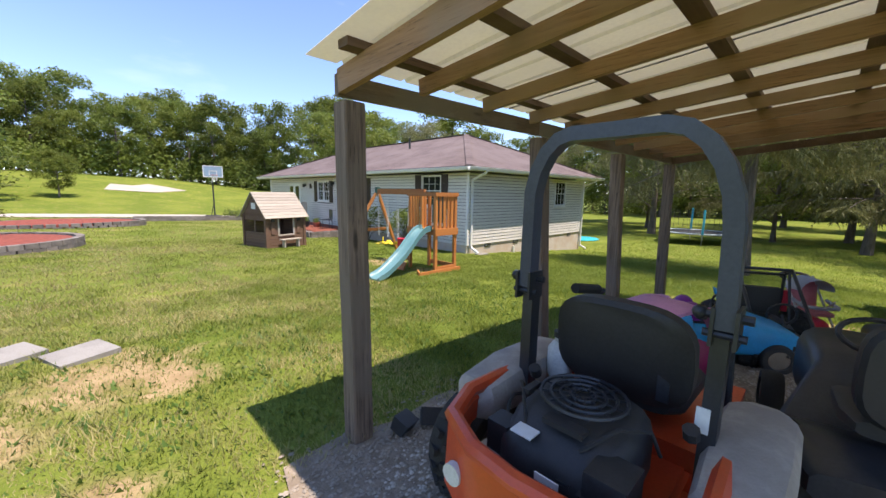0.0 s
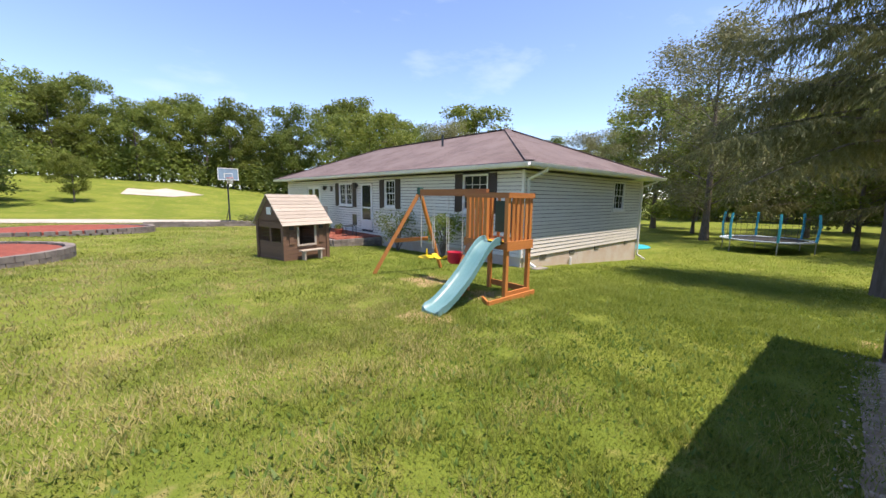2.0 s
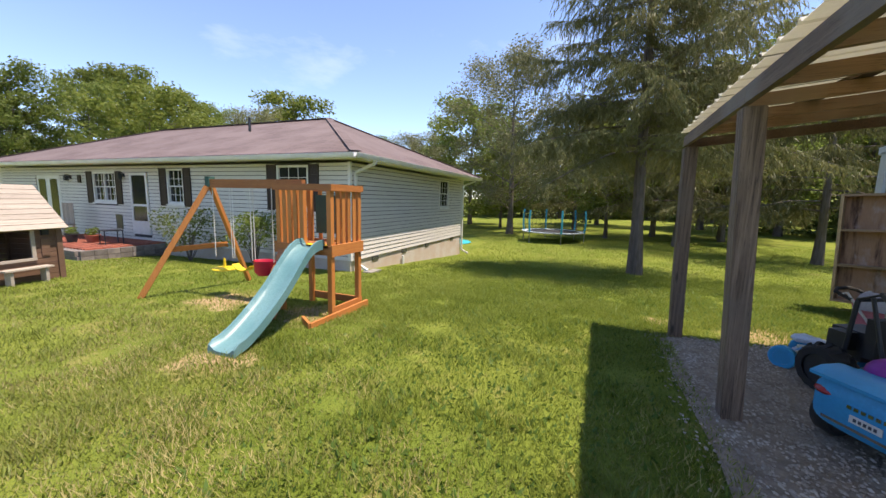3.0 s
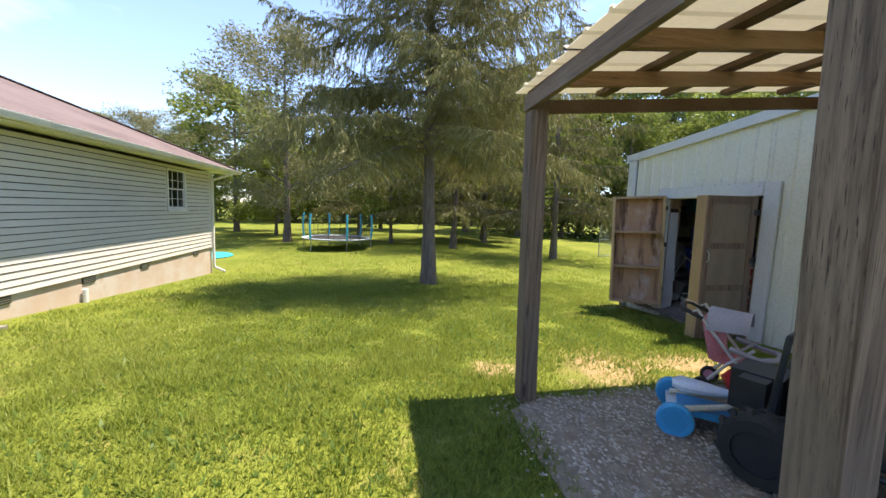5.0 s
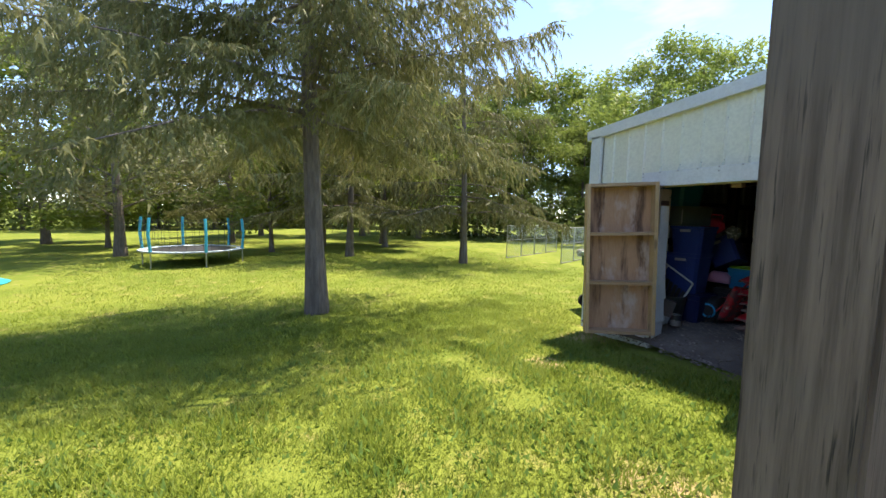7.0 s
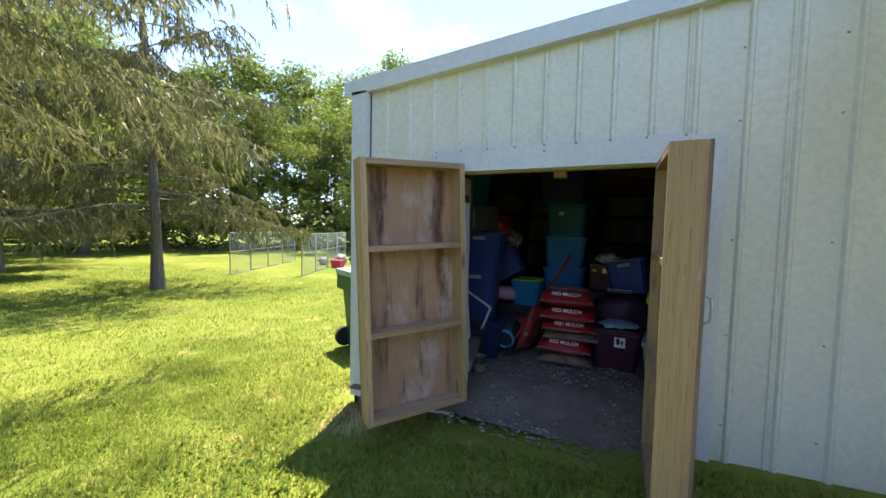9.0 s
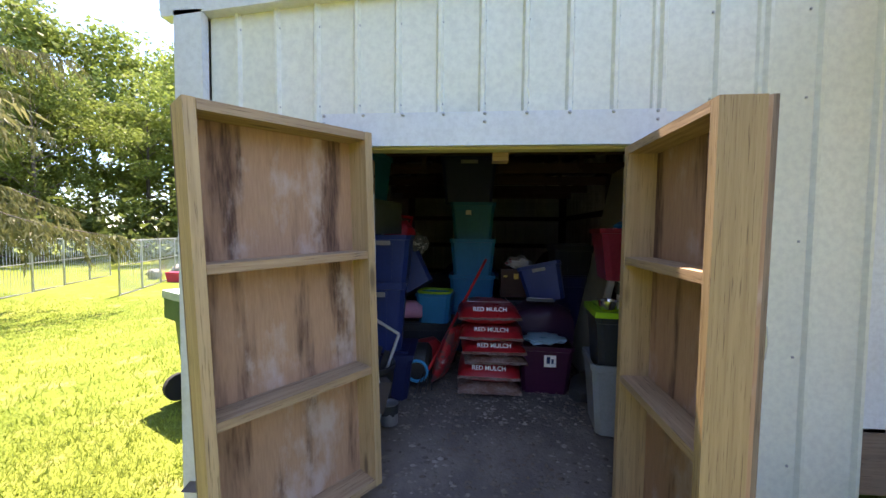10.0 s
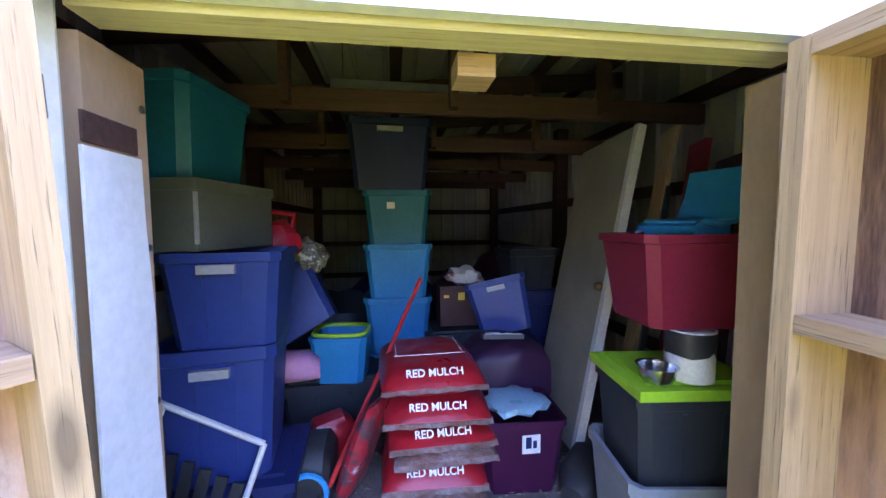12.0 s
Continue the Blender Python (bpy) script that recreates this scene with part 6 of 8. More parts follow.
def pot(x, y, z, r, h, material, label, name="flower_pot"):
    t = thing(name, pose(x, y, z), label, "flower pot")
    bm = bmesh.new()
    rings(bm, [[(q * math.cos(i * 0.5236), q * math.sin(i * 0.5236), zz) for i in range(12)] for q, zz in ((r * 0.7, 0), (r, h * 0.85), (r * 1.1, h * 0.86), (r * 1.1, h), (r * 0.95, h), (r * 0.9, h * 0.8))])
    part("pot", bm, material, t)
    rnd = random.Random(int(x * 100))
    v, f = leaf_quads(rnd, [(Vector((0, 0, h + r * 0.5)), 1.0)], 120, r * 0.5, 0.05)
    share("plant", raw("plant", v, f, LEAF_A), t)


pot(8.3, 18.6, gz_p, 0.16, 0.28, BLACK_PLASTIC, "black plastic flower pot with green leaves")
pot(8.6, 18.1, gz_p, 0.19, 0.24, BRICK, "brown clay flower pot with green leaves")
bm = new_bm(((0, 0, 0.02), (0.5, 0.25, 0.05)))
single("splash_block", bm, CONCRETE, "pale concrete splash block under the downspout", "splash block", pose(10.1, 8.7, ground_z(10.1, 8.7)), 0.01)

# small boxes by the post
for x, y, a, b in ((1.72, 2.45, 20, 25), (1.95, 2.42, -30, 50)):
    bm = new_bm(((0, 0, 0.05), (0.16, 0.12, 0.10), None, 0.8))
    single("plastic_box", bm, BLACK_PLASTIC, "small black plastic box lying in the gravel", "plastic box", pose(x, y, ground_z(x, y) + 0.02, b, 10, a), 0.015)

# ---- under the carport ----
def loft(bm, secs, n=16, power=0.45):
    """A body through rounded sections (x, half width, low, high), along x."""
    loops = []
    for x, w, lo, hi in secs:
        lp = []
        for i in range(n):
            a = 2 * math.pi * (i + 0.5) / n
            c, s = math.cos(a), math.sin(a)
            lp.append((x, w * math.copysign(abs(c) ** power, c), (lo + hi) / 2 + (hi - lo) / 2 * math.copysign(abs(s) ** power, s)))
        loops.append(lp)
    rings(bm, loops)


def wheel(parent, x, y, r, w, tyre, hub, knobs=0, name="wheel"):
    """A wheel on an axle along y: rounded tyre, dished hub, tread lugs."""
    bm = bmesh.new()
    prof = ((r * 0.62, -w / 2), (r * 0.9, -w / 2), (r, -w * 0.33), (r, w * 0.33), (r * 0.9, w / 2), (r * 0.62, w / 2))
    rows = [[(x + q * math.cos(a), y + o, r + q * math.sin(a)) for q, o in prof] for a in [i * math.pi / 12 for i in range(25)]]
    rings(bm, rows, False)
    for k in range(knobs):
        a = 2 * math.pi * k / knobs
        for o in (-0.25, 0.25):
            m = pose(x, y + o * w, r) @ Matrix.Rotation(-a - o * 0.3, 4, "Y") @ pose(r, 0, 0, 0, 0, 30 if o > 0 else -30)
            box(bm, (0, 0, 0), (0.022, w * 0.42, 0.03), m)
    t = part(name, bm, tyre, parent)
    bm = bmesh.new()
    loops = [[(x + q * math.cos(i * 0.5236), y + o, r + q * math.sin(i * 0.5236)) for i in range(12)] for q, o in ((r * 0.63, -w * 0.4), (r * 0.5, -w * 0.2), (r * 0.2, -w * 0.38), (r * 0.2, w * 0.38), (r * 0.5, w * 0.2), (r * 0.63, w * 0.4))]
    rings(bm, loops)
    part("rim", bm, hub, t)
    return t


GREY_COVER = surf("dusty_grey_plastic", (0.42, 0.38, 0.33), (0.26, 0.235, 0.21), 0.75, 5, 60, 0.3)
SEAT_BLACK = surf("black_vinyl_seat", (0.022, 0.021, 0.02), (0.032, 0.031, 0.03), 0.55, 3, 60, 0.1)
BOTTLE = plain("white_translucent_bottle", (0.55, 0.56, 0.55), 0.4)
gm = ground_z(2.1, 1.25)
mower = thing("riding_mower", pose(2.15, 1.22, gm), "orange zero-turn riding mower with dark roll bar and black seat", "mower")
for y in (-0.56, 0.56):
    wheel(mower, -0.42, y, 0.28, 0.24, RUBBER, STEEL_BLACK, 22)
for y in (-0.42, 0.42):
    wheel(mower, 1.02, y, 0.15, 0.12, RUBBER, ORANGE)
    bm = bmesh.new()
    bar(bm, (1.02, y + 0.09, 0.15), (1.02, y + 0.09, 0.36), 0.03, 0.05, (1, 0, 0))
    bar(bm, (1.02, y + 0.09, 0.37), (0.95, y * 0.8, 0.40), 0.06, 0.05)
    part("caster_fork", bm, STEEL_BLACK, mower)
bm = new_bm(((0.1, 0, 0.36), (1.5, 0.62, 0.12)), ((0.72, 0, 0.42), (0.5, 0.8, 0.05)), ((0.25, 0, 0.46), (0.6, 0.95, 0.10)))
part("chassis", bm, ORANGE, mower, "orange frame and floor plate", 0.02)
bm = bmesh.new()
loft(bm, [(0.0, 0.55, 0.16, 0.28), (0.1, 0.66, 0.14, 0.31), (0.6, 0.68, 0.14, 0.31), (0.75, 0.5, 0.16, 0.28)], 16)
part("cutting_deck", bm, ORANGE, mower, "orange cutting deck")
# rear bumper: a bent band with a grille and lamps
bm = bmesh.new()
pts = [(-0.28, 0.47), (-0.6, 0.48), (-0.8, 0.40), (-0.9, 0.2), (-0.92, 0), (-0.9, -0.2), (-0.8, -0.40), (-0.6, -0.48), (-0.28, -0.47)]
rings(bm, [[(x - 0.02, y * 1.04, 0.36), (x, y, 0.36), (x + 0.02, y * 0.96, 0.62), (x - 0.01, y * 1.02, 0.64)] for x, y in pts])
part("rear_guard", bm, ORANGE, mower, "orange rear engine guard", 0.008)
bm = bmesh.new()
tube(bm, [(x * 0.99, y, 0.67) for x, y in pts], 0.035, 8)
part("guard_rail", bm, ORANGE, mower, "orange top rail")
part("rear_grille", new_bm(*[((-0.86 + abs(k) * 0.012, k * 0.05, 0.44), (0.10, 0.03, 0.12)) for k in range(-5, 6)]), BLACK_PLASTIC, mower, "black rear grille")
for y in (-0.3, 0.3):
    bm = bmesh.new()
    tube(bm, [(-0.90, y, 0.5), (-0.87, y, 0.5)], 0.045, 14)
    part("rear_lamp", bm, BOTTLE, mower, "round pale rear lamp")
bm = bmesh.new()
loft(bm, [(-0.74, 0.15, 0.42, 0.60), (-0.69, 0.22, 0.40, 0.68), (-0.55, 0.25, 0.38, 0.75), (-0.30, 0.24, 0.4, 0.78), (-0.24, 0.18, 0.45, 0.72)], 18, 0.55)
eng = part("engine", bm, BLACK_PLASTIC, mower, "black engine with finned shroud")
bm = bmesh.new()
for q in (0.05, 0.09, 0.13, 0.17):
    tube(bm, [(-0.43 + q * math.cos(i * 0.2618), q * math.sin(i * 0.2618), 0.785) for i in range(25)], 0.008, 5)
for k in range(12):
    tube(bm, [(-0.43 + 0.03 * math.cos(k * 0.5236), 0.03 * math.sin(k * 0.5236), 0.788), (-0.43 + 0.18 * math.cos(k * 0.5236), 0.18 * math.sin(k * 0.5236), 0.782)], 0.005, 4)
part("fan_screen", bm, STEEL_BLACK, eng)
part("air_filter", new_bm(((-0.66, -0.22, 0.62), (0.16, 0.14, 0.16))), BLACK_PLASTIC, eng, "", 0.02)
part("oil_filter", new_bm(((-0.64, 0.24, 0.56), (0.1, 0.1, 0.2))), BLACK_PLASTIC, eng, "", 0.03)
# cowl ridges, cables and a spark lead on the engine
for k in range(5):
    part("cooling_fin", new_bm(((-0.735 + k * 0.012, -0.16 + k * 0.08, 0.53), (0.03, 0.05, 0.16))), STEEL_BLACK, eng, "", 0.004)
for y0_, y1_, z_ in ((-0.28, -0.10, 0.70), (0.30, 0.12, 0.68), (0.34, 0.22, 0.60)):
    bm = bmesh.new()
    tube(bm, [(-0.35, y0_, 0.62), (-0.45, y0_ * 0.95, z_ + 0.06), (-0.55, (y0_ + y1_) / 2, z_ + 0.08), (-0.66, y1_, z_)], 0.008, 6)
    part("cable", bm, RUBBER, eng)
for c, z in (((-0.50, 0.20, 0.765), (0.10, 0.03, 0.02)), ((-0.62, -0.02, 0.745), (0.06, 0.16, 0.02))):
    part("cowl_ridge", new_bm((c, z)), BLACK_PLASTIC, eng, "", 0.006)
part("guard_label", new_bm(((-0.70, 0.10, 0.70), (0.07, 0.09, 0.006))), WHITE_VINYL, eng, "white warning label")
part("warning_label", new_bm(((-0.795, -0.05, 0.62), (0.006, 0.09, 0.05))), WHITE_VINYL, eng)
bm = bmesh.new()
tube(bm, [(-0.7, -0.3, 0.5), (-0.72, -0.1, 0.48), (-0.72, 0.15, 0.47), (-0.66, 0.32, 0.5)], 0.04, 8)
part("muffler", bm, GALV, mower, "dull metal muffler")
for y, s in ((0.30, 1), (-0.36, -1)):
    bm = bmesh.new()
    tube(bm, [(-0.3, y, 0.72), (-0.32, y, 0.76)], 0.03, 8)
    part("fuel_cap", bm, BLACK_PLASTIC, mower)
# fenders with grey fuel tanks
for y in (-0.52, 0.52):
    bm = bmesh.new()
    loft(bm, [(-0.55, 0.07, 0.5, 0.62), (-0.5, 0.12, 0.48, 0.68), (-0.2, 0.14, 0.46, 0.72), (0.2, 0.14, 0.46, 0.7), (0.42, 0.1, 0.46, 0.62)], 12, 0.6)
    ob = part("fender", bm, GREY_COVER, mower, "dusty grey plastic fender")
    ob.matrix_basis = pose(0, y, 0)
bm = bmesh.new()
rings(bm, [[(0.0 + q * math.cos(i * 0.5236), 0.33 + q * math.sin(i * 0.5236), z) for i in range(12)] for q, z in ((0.065, 0.6), (0.07, 0.62), (0.07, 0.76), (0.05, 0.79), (0.035, 0.8), (0.035, 0.83))])
bt = part("coolant_bottle", bm, BOTTLE, mower, "white plastic bottle")
bm = bmesh.new()
tube(bm, [(0.0, 0.33, 0.825), (0.0, 0.33, 0.855)], 0.042, 12)
part("cap", bm, BLACK_PLASTIC, bt, "black cap")
# seat
bm = bmesh.new()
loft(bm, [(-0.02, 0.22, 0.60, 0.70), (0.06, 0.27, 0.58, 0.72), (0.4, 0.28, 0.58, 0.73), (0.5, 0.22, 0.6, 0.7)], 16, 0.5)
part("seat", bm, SEAT_BLACK, mower, "black padded seat")
bm = bmesh.new()
loops = []
for d in (-0.06, -0.045, 0.03, 0.06):
    k = 1.0 if d in (-0.045, 0.03) else 0.9
    loops.append([(0.02 + d - 0.12 * (0.5 + 0.5 * math.sin(a)), k * 0.31 * math.copysign(abs(math.cos(a)) ** 0.62, math.cos(a)), 0.88 + k * 0.25 * math.copysign(abs(math.sin(a)) ** 0.62, math.sin(a))) for a in [i * math.pi / 14 for i in range(28)]])
rings(bm, loops)
part("backrest", bm, SEAT_BLACK, mower, "black rounded seat back", 0.01)
part("seat_latch", new_bm(((-0.07, -0.2, 0.76), (0.02, 0.05, 0.12))), STEEL_BLACK, mower, "", 0.006)
# folding roll bar: square tube bent to a hoop, hinged at mid height
for y in (-0.40, 0.40):
    bm = bmesh.new()
    bar(bm, (-0.22, y, 0.5), (-0.22, y, 1.16), 0.055, 0.075, (1, 0, 0))
    part("roll_bar_post", bm, STEEL_BLACK, mower, "dark lower roll bar post", 0.006)
bm = bmesh.new()
hoop_pts = [(-0.24, 0.41, 1.14), (-0.25, 0.40, 1.5)] + [(-0.255 - 0.01 * k, 0.40 - 0.22 * (1 - math.cos(k * 0.314)), 1.5 + 0.36 * math.sin(k * 0.314)) for k in range(1, 6)]
hoop_pts += [(p[0], -p[1], p[2]) for p in hoop_pts[::-1]]
loops = []
for i, p in enumerate(hoop_pts):
    a, b = Vector(hoop_pts[max(i - 1, 0)]), Vector(hoop_pts[min(i + 1, len(hoop_pts) - 1)])
    d = (b - a).normalized()
    o = Vector((1, 0, 0))
    s = d.cross(o).normalized()
    loops.append([Vector(p) + o * u * 0.038 + s * v * 0.03 for u, v in ((-1, -1), (1, -1), (1, 1), (-1, 1))])
rings(bm, loops)
part("roll_bar_hoop", bm, STEEL_NAVY, mower, "blue-grey painted roll hoop", 0.008)
for y in (-0.41, 0.41):
    bm = new_bm(((-0.235, y + 0.036, 1.15), (0.12, 0.012, 0.14)), ((-0.235, y - 0.036, 1.15), (0.12, 0.012, 0.14)))
    tube(bm, [(-0.22, y - 0.075, 1.18), (-0.22, y + 0.075, 1.18)], 0.018, 8)
    tube(bm, [(-0.26, y - 0.065, 1.12), (-0.26, y + 0.065, 1.12)], 0.015, 8)
    ball(bm, (-0.22, y + 0.085, 1.18), (0.028, 0.028, 0.028), 8, 6)
    part("hinge_bracket", bm, STEEL_BLACK, mower, "black hinge with bolts", 0.003)
part("manual_label", new_bm(((-0.262, -0.38, 0.78), (0.006, 0.045, 0.1))), WHITE_VINYL, mower, "white label")
for y in (-0.3, 0.3):
    bm = bmesh.new()
    tube(bm, [(0.45, y * 1.25, 0.5), (0.47, y * 1.2, 0.8), (0.42, y * 1.1, 0.98), (0.28, y * 0.8, 1.06), (0.05, y * 0.95, 1.1)], 0.018, 8)
    lv = part("steering_lever", bm, STEEL_BLACK, mower, "black lap bar")
    bm = bmesh.new()
    tube(bm, [(0.24, y * 0.84, 1.07), (0.03, y * 0.96, 1.105)], 0.028, 8)
    part("grip", bm, RUBBER, lv)

# second machine: a small tractor, of which seat and bonnet show
gm2 = ground_z(3.2, 0.15)
tractor = thing("lawn_tractor", pose(3.0, 0.25, gm2, 0, 0, 8), "dark old lawn tractor with a black high-backed seat", "tractor")
for y in (-0.4, 0.4):
    wheel(tractor, -0.25, y, 0.25, 0.2, RUBBER, BLACK_PLASTIC, 18)
    wheel(tractor, 0.95, y * 0.9, 0.17, 0.13, RUBBER, BLACK_PLASTIC)
bm = bmesh.new()
loft(bm, [(-0.55, 0.36, 0.34, 0.5), (-0.3, 0.46, 0.3, 0.56), (0.1, 0.42, 0.24, 0.42), (0.45, 0.25, 0.26, 0.72), (0.9, 0.27, 0.26, 0.76), (1.2, 0.22, 0.3, 0.62)], 16, 0.5)
part("body", bm, STEEL_BLACK, tractor, "dusty black bonnet and fenders")
bm = bmesh.new()
loft(bm, [(-0.3, 0.2, 0.58, 0.66), (-0.2, 0.24, 0.57, 0.68), (0.1, 0.22, 0.57, 0.66)], 14, 0.5)
part("seat", bm, SEAT_BLACK, tractor)
bm = bmesh.new()
rings(bm, [[(-0.3 + d, k * 0.23 * math.copysign(abs(math.cos(a)) ** 0.6, math.cos(a)), 0.88 + k * 0.24 * math.copysign(abs(math.sin(a)) ** 0.6, math.sin(a))) for a in [i * math.pi / 12 for i in range(24)]] for d, k in ((-0.05, 0.92), (-0.03, 1.0), (0.03, 1.0), (0.05, 0.9))])
part("backrest", bm, SEAT_BLACK, tractor)
bm = bmesh.new()
tube(bm, [(0.42 + 0.17 * math.cos(i * 0.349) * 0.5, 0.17 * math.sin(i * 0.349), 0.86 + 0.08 * math.cos(i * 0.349)) for i in range(19)], 0.016, 6)
tube(bm, [(0.42, 0, 0.86), (0.5, 0, 0.6)], 0.02, 6)
part("steering_wheel", bm, BLACK_PLASTIC, tractor)

# ---- ride-on toys ----
PINK = PLASTIC("faded_pink_plastic", (0.62, 0.28, 0.42), 0.45)
MAGENTA = PLASTIC("magenta_plastic", (0.38, 0.03, 0.15), 0.35)
BLUE = PLASTIC("bright_blue_plastic", (0.02, 0.34, 0.66), 0.3)
PURPLE = PLASTIC("purple_plastic", (0.24, 0.03, 0.26), 0.35)
LAMP_RED = plain("red_lamp_lens", (0.35, 0.02, 0.02), 0.15)
gc = ground_z(3.75, 1.5)
coupe = thing("pink_toy_car", pose(3.85, 1.42, gc, 0, 0, -25), "pink and magenta plastic push car with arched roof", "toy car")
bm = bmesh.new()
loft(bm, [(-0.42, 0.16, 0.14, 0.34), (-0.38, 0.24, 0.10, 0.44), (-0.1, 0.26, 0.09, 0.36), (0.15, 0.26, 0.09, 0.34), (0.36, 0.24, 0.12, 0.4), (0.44, 0.17, 0.16, 0.32)], 18, 0.55)
part("body", bm, MAGENTA, coupe, "magenta lower body")
for y in (-0.2, 0.2):
    bm = bmesh.new()
    rings(bm, [[(x + d * 0.05, y + e * 0.035, z + d * 0.01) for d, e in ((-1, -1), (1, -1), (1, 1), (-1, 1))] for x, z in ((-0.36, 0.36), (-0.37, 0.55), (-0.30, 0.70), (-0.12, 0.78), (0.1, 0.76), (0.24, 0.62), (0.32, 0.4))])
    part("roof_pillar", bm, PINK, coupe, "faded pink pillar", 0.012)
bm = bmesh.new()
rings(bm, [[(x, s * w, z - abs(s) * 0.015) for s in (-1, -0.5, 0, 0.5, 1)] + [(x, s * w, z - 0.04) for s in (1, 0.5, 0, -0.5, -1)] for x, w, z in ((-0.36, 0.2, 0.70), (-0.28, 0.24, 0.77), (-0.05, 0.25, 0.80), (0.12, 0.23, 0.77))])
part("roof", bm, PINK, coupe, "faded pink roof", 0.01)
part("seat_back", new_bm(((-0.24, 0, 0.45), (0.06, 0.34, 0.26))), BLACK_PLASTIC, coupe, "dark seat back", 0.02)
bm = bmesh.new()
tube(bm, [(-0.42, 0.12, 0.34), (-0.62, 0.13, 0.62), (-0.66, 0.0, 0.66), (-0.62, -0.13, 0.62), (-0.42, -0.12, 0.34)], 0.022, 8)
part("push_handle", bm, BLACK_PLASTIC, coupe, "black push handle")
for x, y in ((-0.26, 0.25), (-0.26, -0.25), (0.27, 0.25), (0.27, -0.25)):
    wheel(coupe, x, y, 0.11, 0.07, BLACK_PLASTIC, BOTTLE)

gc = ground_z(4.9, 1.25)
car = thing("blue_toy_car", pose(5.10, 1.27, gc + 0.0, 0, 0, -62), "bright blue plastic ride-on toy car with purple seats", "toy car")
bm = bmesh.new()
loft(bm, [(-0.66, 0.24, 0.20, 0.40), (-0.63, 0.31, 0.15, 0.46), (-0.5, 0.345, 0.13, 0.50), (-0.34, 0.35, 0.13, 0.50), (-0.32, 0.35, 0.12, 0.42), (0.08, 0.35, 0.12, 0.42), (0.12, 0.35, 0.12, 0.50), (0.3, 0.34, 0.13, 0.47), (0.55, 0.31, 0.15, 0.40), (0.66, 0.22, 0.2, 0.33)], 24, 0.42)
part("body", bm, BLUE, car, "glossy blue body shell")
bm = new_bm(((-0.12, 0, 0.43), (0.42, 0.56, 0.03)))
part("cockpit", bm, BLACK_PLASTIC, car, "", 0.02)
for y in (-0.15, 0.15):
    bm = bmesh.new()
    ball(bm, (-0.30, y, 0.47), (0.11, 0.14, 0.13), 14, 8)
    part("seat", bm, PURPLE, car, "purple moulded seat")
bm = bmesh.new()
rings(bm, [[(x, s * 0.32, z) for s in (-1, -0.5, 0, 0.5, 1)] + [(x, s * 0.32, z - 0.02) for s in (1, 0.5, 0, -0.5, -1)] for x, z in ((-0.68, 0.475), (-0.6, 0.505), (-0.47, 0.51), (-0.42, 0.5))])
part("boot_lid", bm, BLUE, car, "blue boot lid with a lip", 0.008)
for y in (-0.24, 0.24):
    bm = bmesh.new()
    ball(bm, (-0.615, y, 0.36), (0.055, 0.085, 0.035), 12, 6)
    part("tail_lamp", bm, LAMP_RED, car, "red tail lamp")
part("number_plate", new_bm(((-0.662, 0.0, 0.27), (0.01, 0.16, 0.045))), WHITE_VINYL, car, "white number plate with grey bars", 0.004)
part("plate_bar", new_bm(*[((-0.668, -0.05 + k * 0.025, 0.27), (0.004, 0.015, 0.02)) for k in range(5)]), STEEL_NAVY, car)
part("chrome_strip", new_bm(((-0.655, 0, 0.205), (0.02, 0.46, 0.018))), CHROME, car, "bright bumper strip", 0.004)
part("name_bar", new_bm(*[((-0.663, -0.09 + k * 0.036, 0.335), (0.006, 0.024, 0.022)) for k in range(6)]), CHROME, car, "unreadable silver lettering")
bm = bmesh.new()
tube(bm, [(0.1, 0.3, 0.49), (0.02, 0.27, 0.68), (0.02, -0.27, 0.68), (0.1, -0.3, 0.49)], 0.014, 8)
part("windscreen_frame", bm, BLUE, car)
bm = bmesh.new()
tube(bm, [(0.0 + 0.02 * math.cos(i * 0.4488), 0.15 + 0.085 * math.sin(i * 0.4488), 0.55 + 0.08 * math.cos(i * 0.4488)) for i in range(15)], 0.012, 6)
part("steering_wheel", bm, BLACK_PLASTIC, car)
for x, y in ((-0.42, 0.32), (-0.42, -0.32), (0.40, 0.32), (0.40, -0.32)):
    wheel(car, x, y, 0.15, 0.12, BLACK_PLASTIC, CHROME)

gk2 = ground_z(6.1, 1.0)
kart = thing("go_kart", pose(5.82, 0.92, gk2, 0, 0, 205), "black tube-framed go-kart with roll cage and knobbly tyres", "go-kart")
for x, y, r in ((-0.42, 0.42, 0.2), (-0.42, -0.42, 0.2), (0.62, 0.4, 0.18), (0.62, -0.4, 0.18)):
    wheel(kart, x, y, r, 0.19, RUBBER, STEEL_BLACK, 16)
bm = bmesh.new()
for y in (-0.26, 0.26):
    tube(bm, [(-0.5, y, 0.24), (0.75, y, 0.2), (0.85, y * 0.5, 0.24)], 0.018, 8)
    tube(bm, [(-0.45, y, 0.24), (-0.40, y, 0.82), (-0.25, y, 0.9), (0.3, y, 0.42), (0.55, y, 0.22)], 0.018, 8)
    tube(bm, [(-0.12, y, 0.2), (-0.3, y, 0.86)], 0.015, 8)
tube(bm, [(-0.40, -0.26, 0.82), (-0.40, 0.26, 0.82)], 0.018, 8)
tube(bm, [(-0.25, -0.26, 0.9), (-0.25, 0.26, 0.9)], 0.018, 8)
part("frame", bm, STEEL_BLACK, kart, "black tube frame and cage")
bm = bmesh.new()
loft(bm, [(-0.3, 0.2, 0.24, 0.36), (0.0, 0.22, 0.22, 0.34), (0.14, 0.2, 0.22, 0.32)], 14, 0.5)
part("seat", bm, SEAT_BLACK, kart)
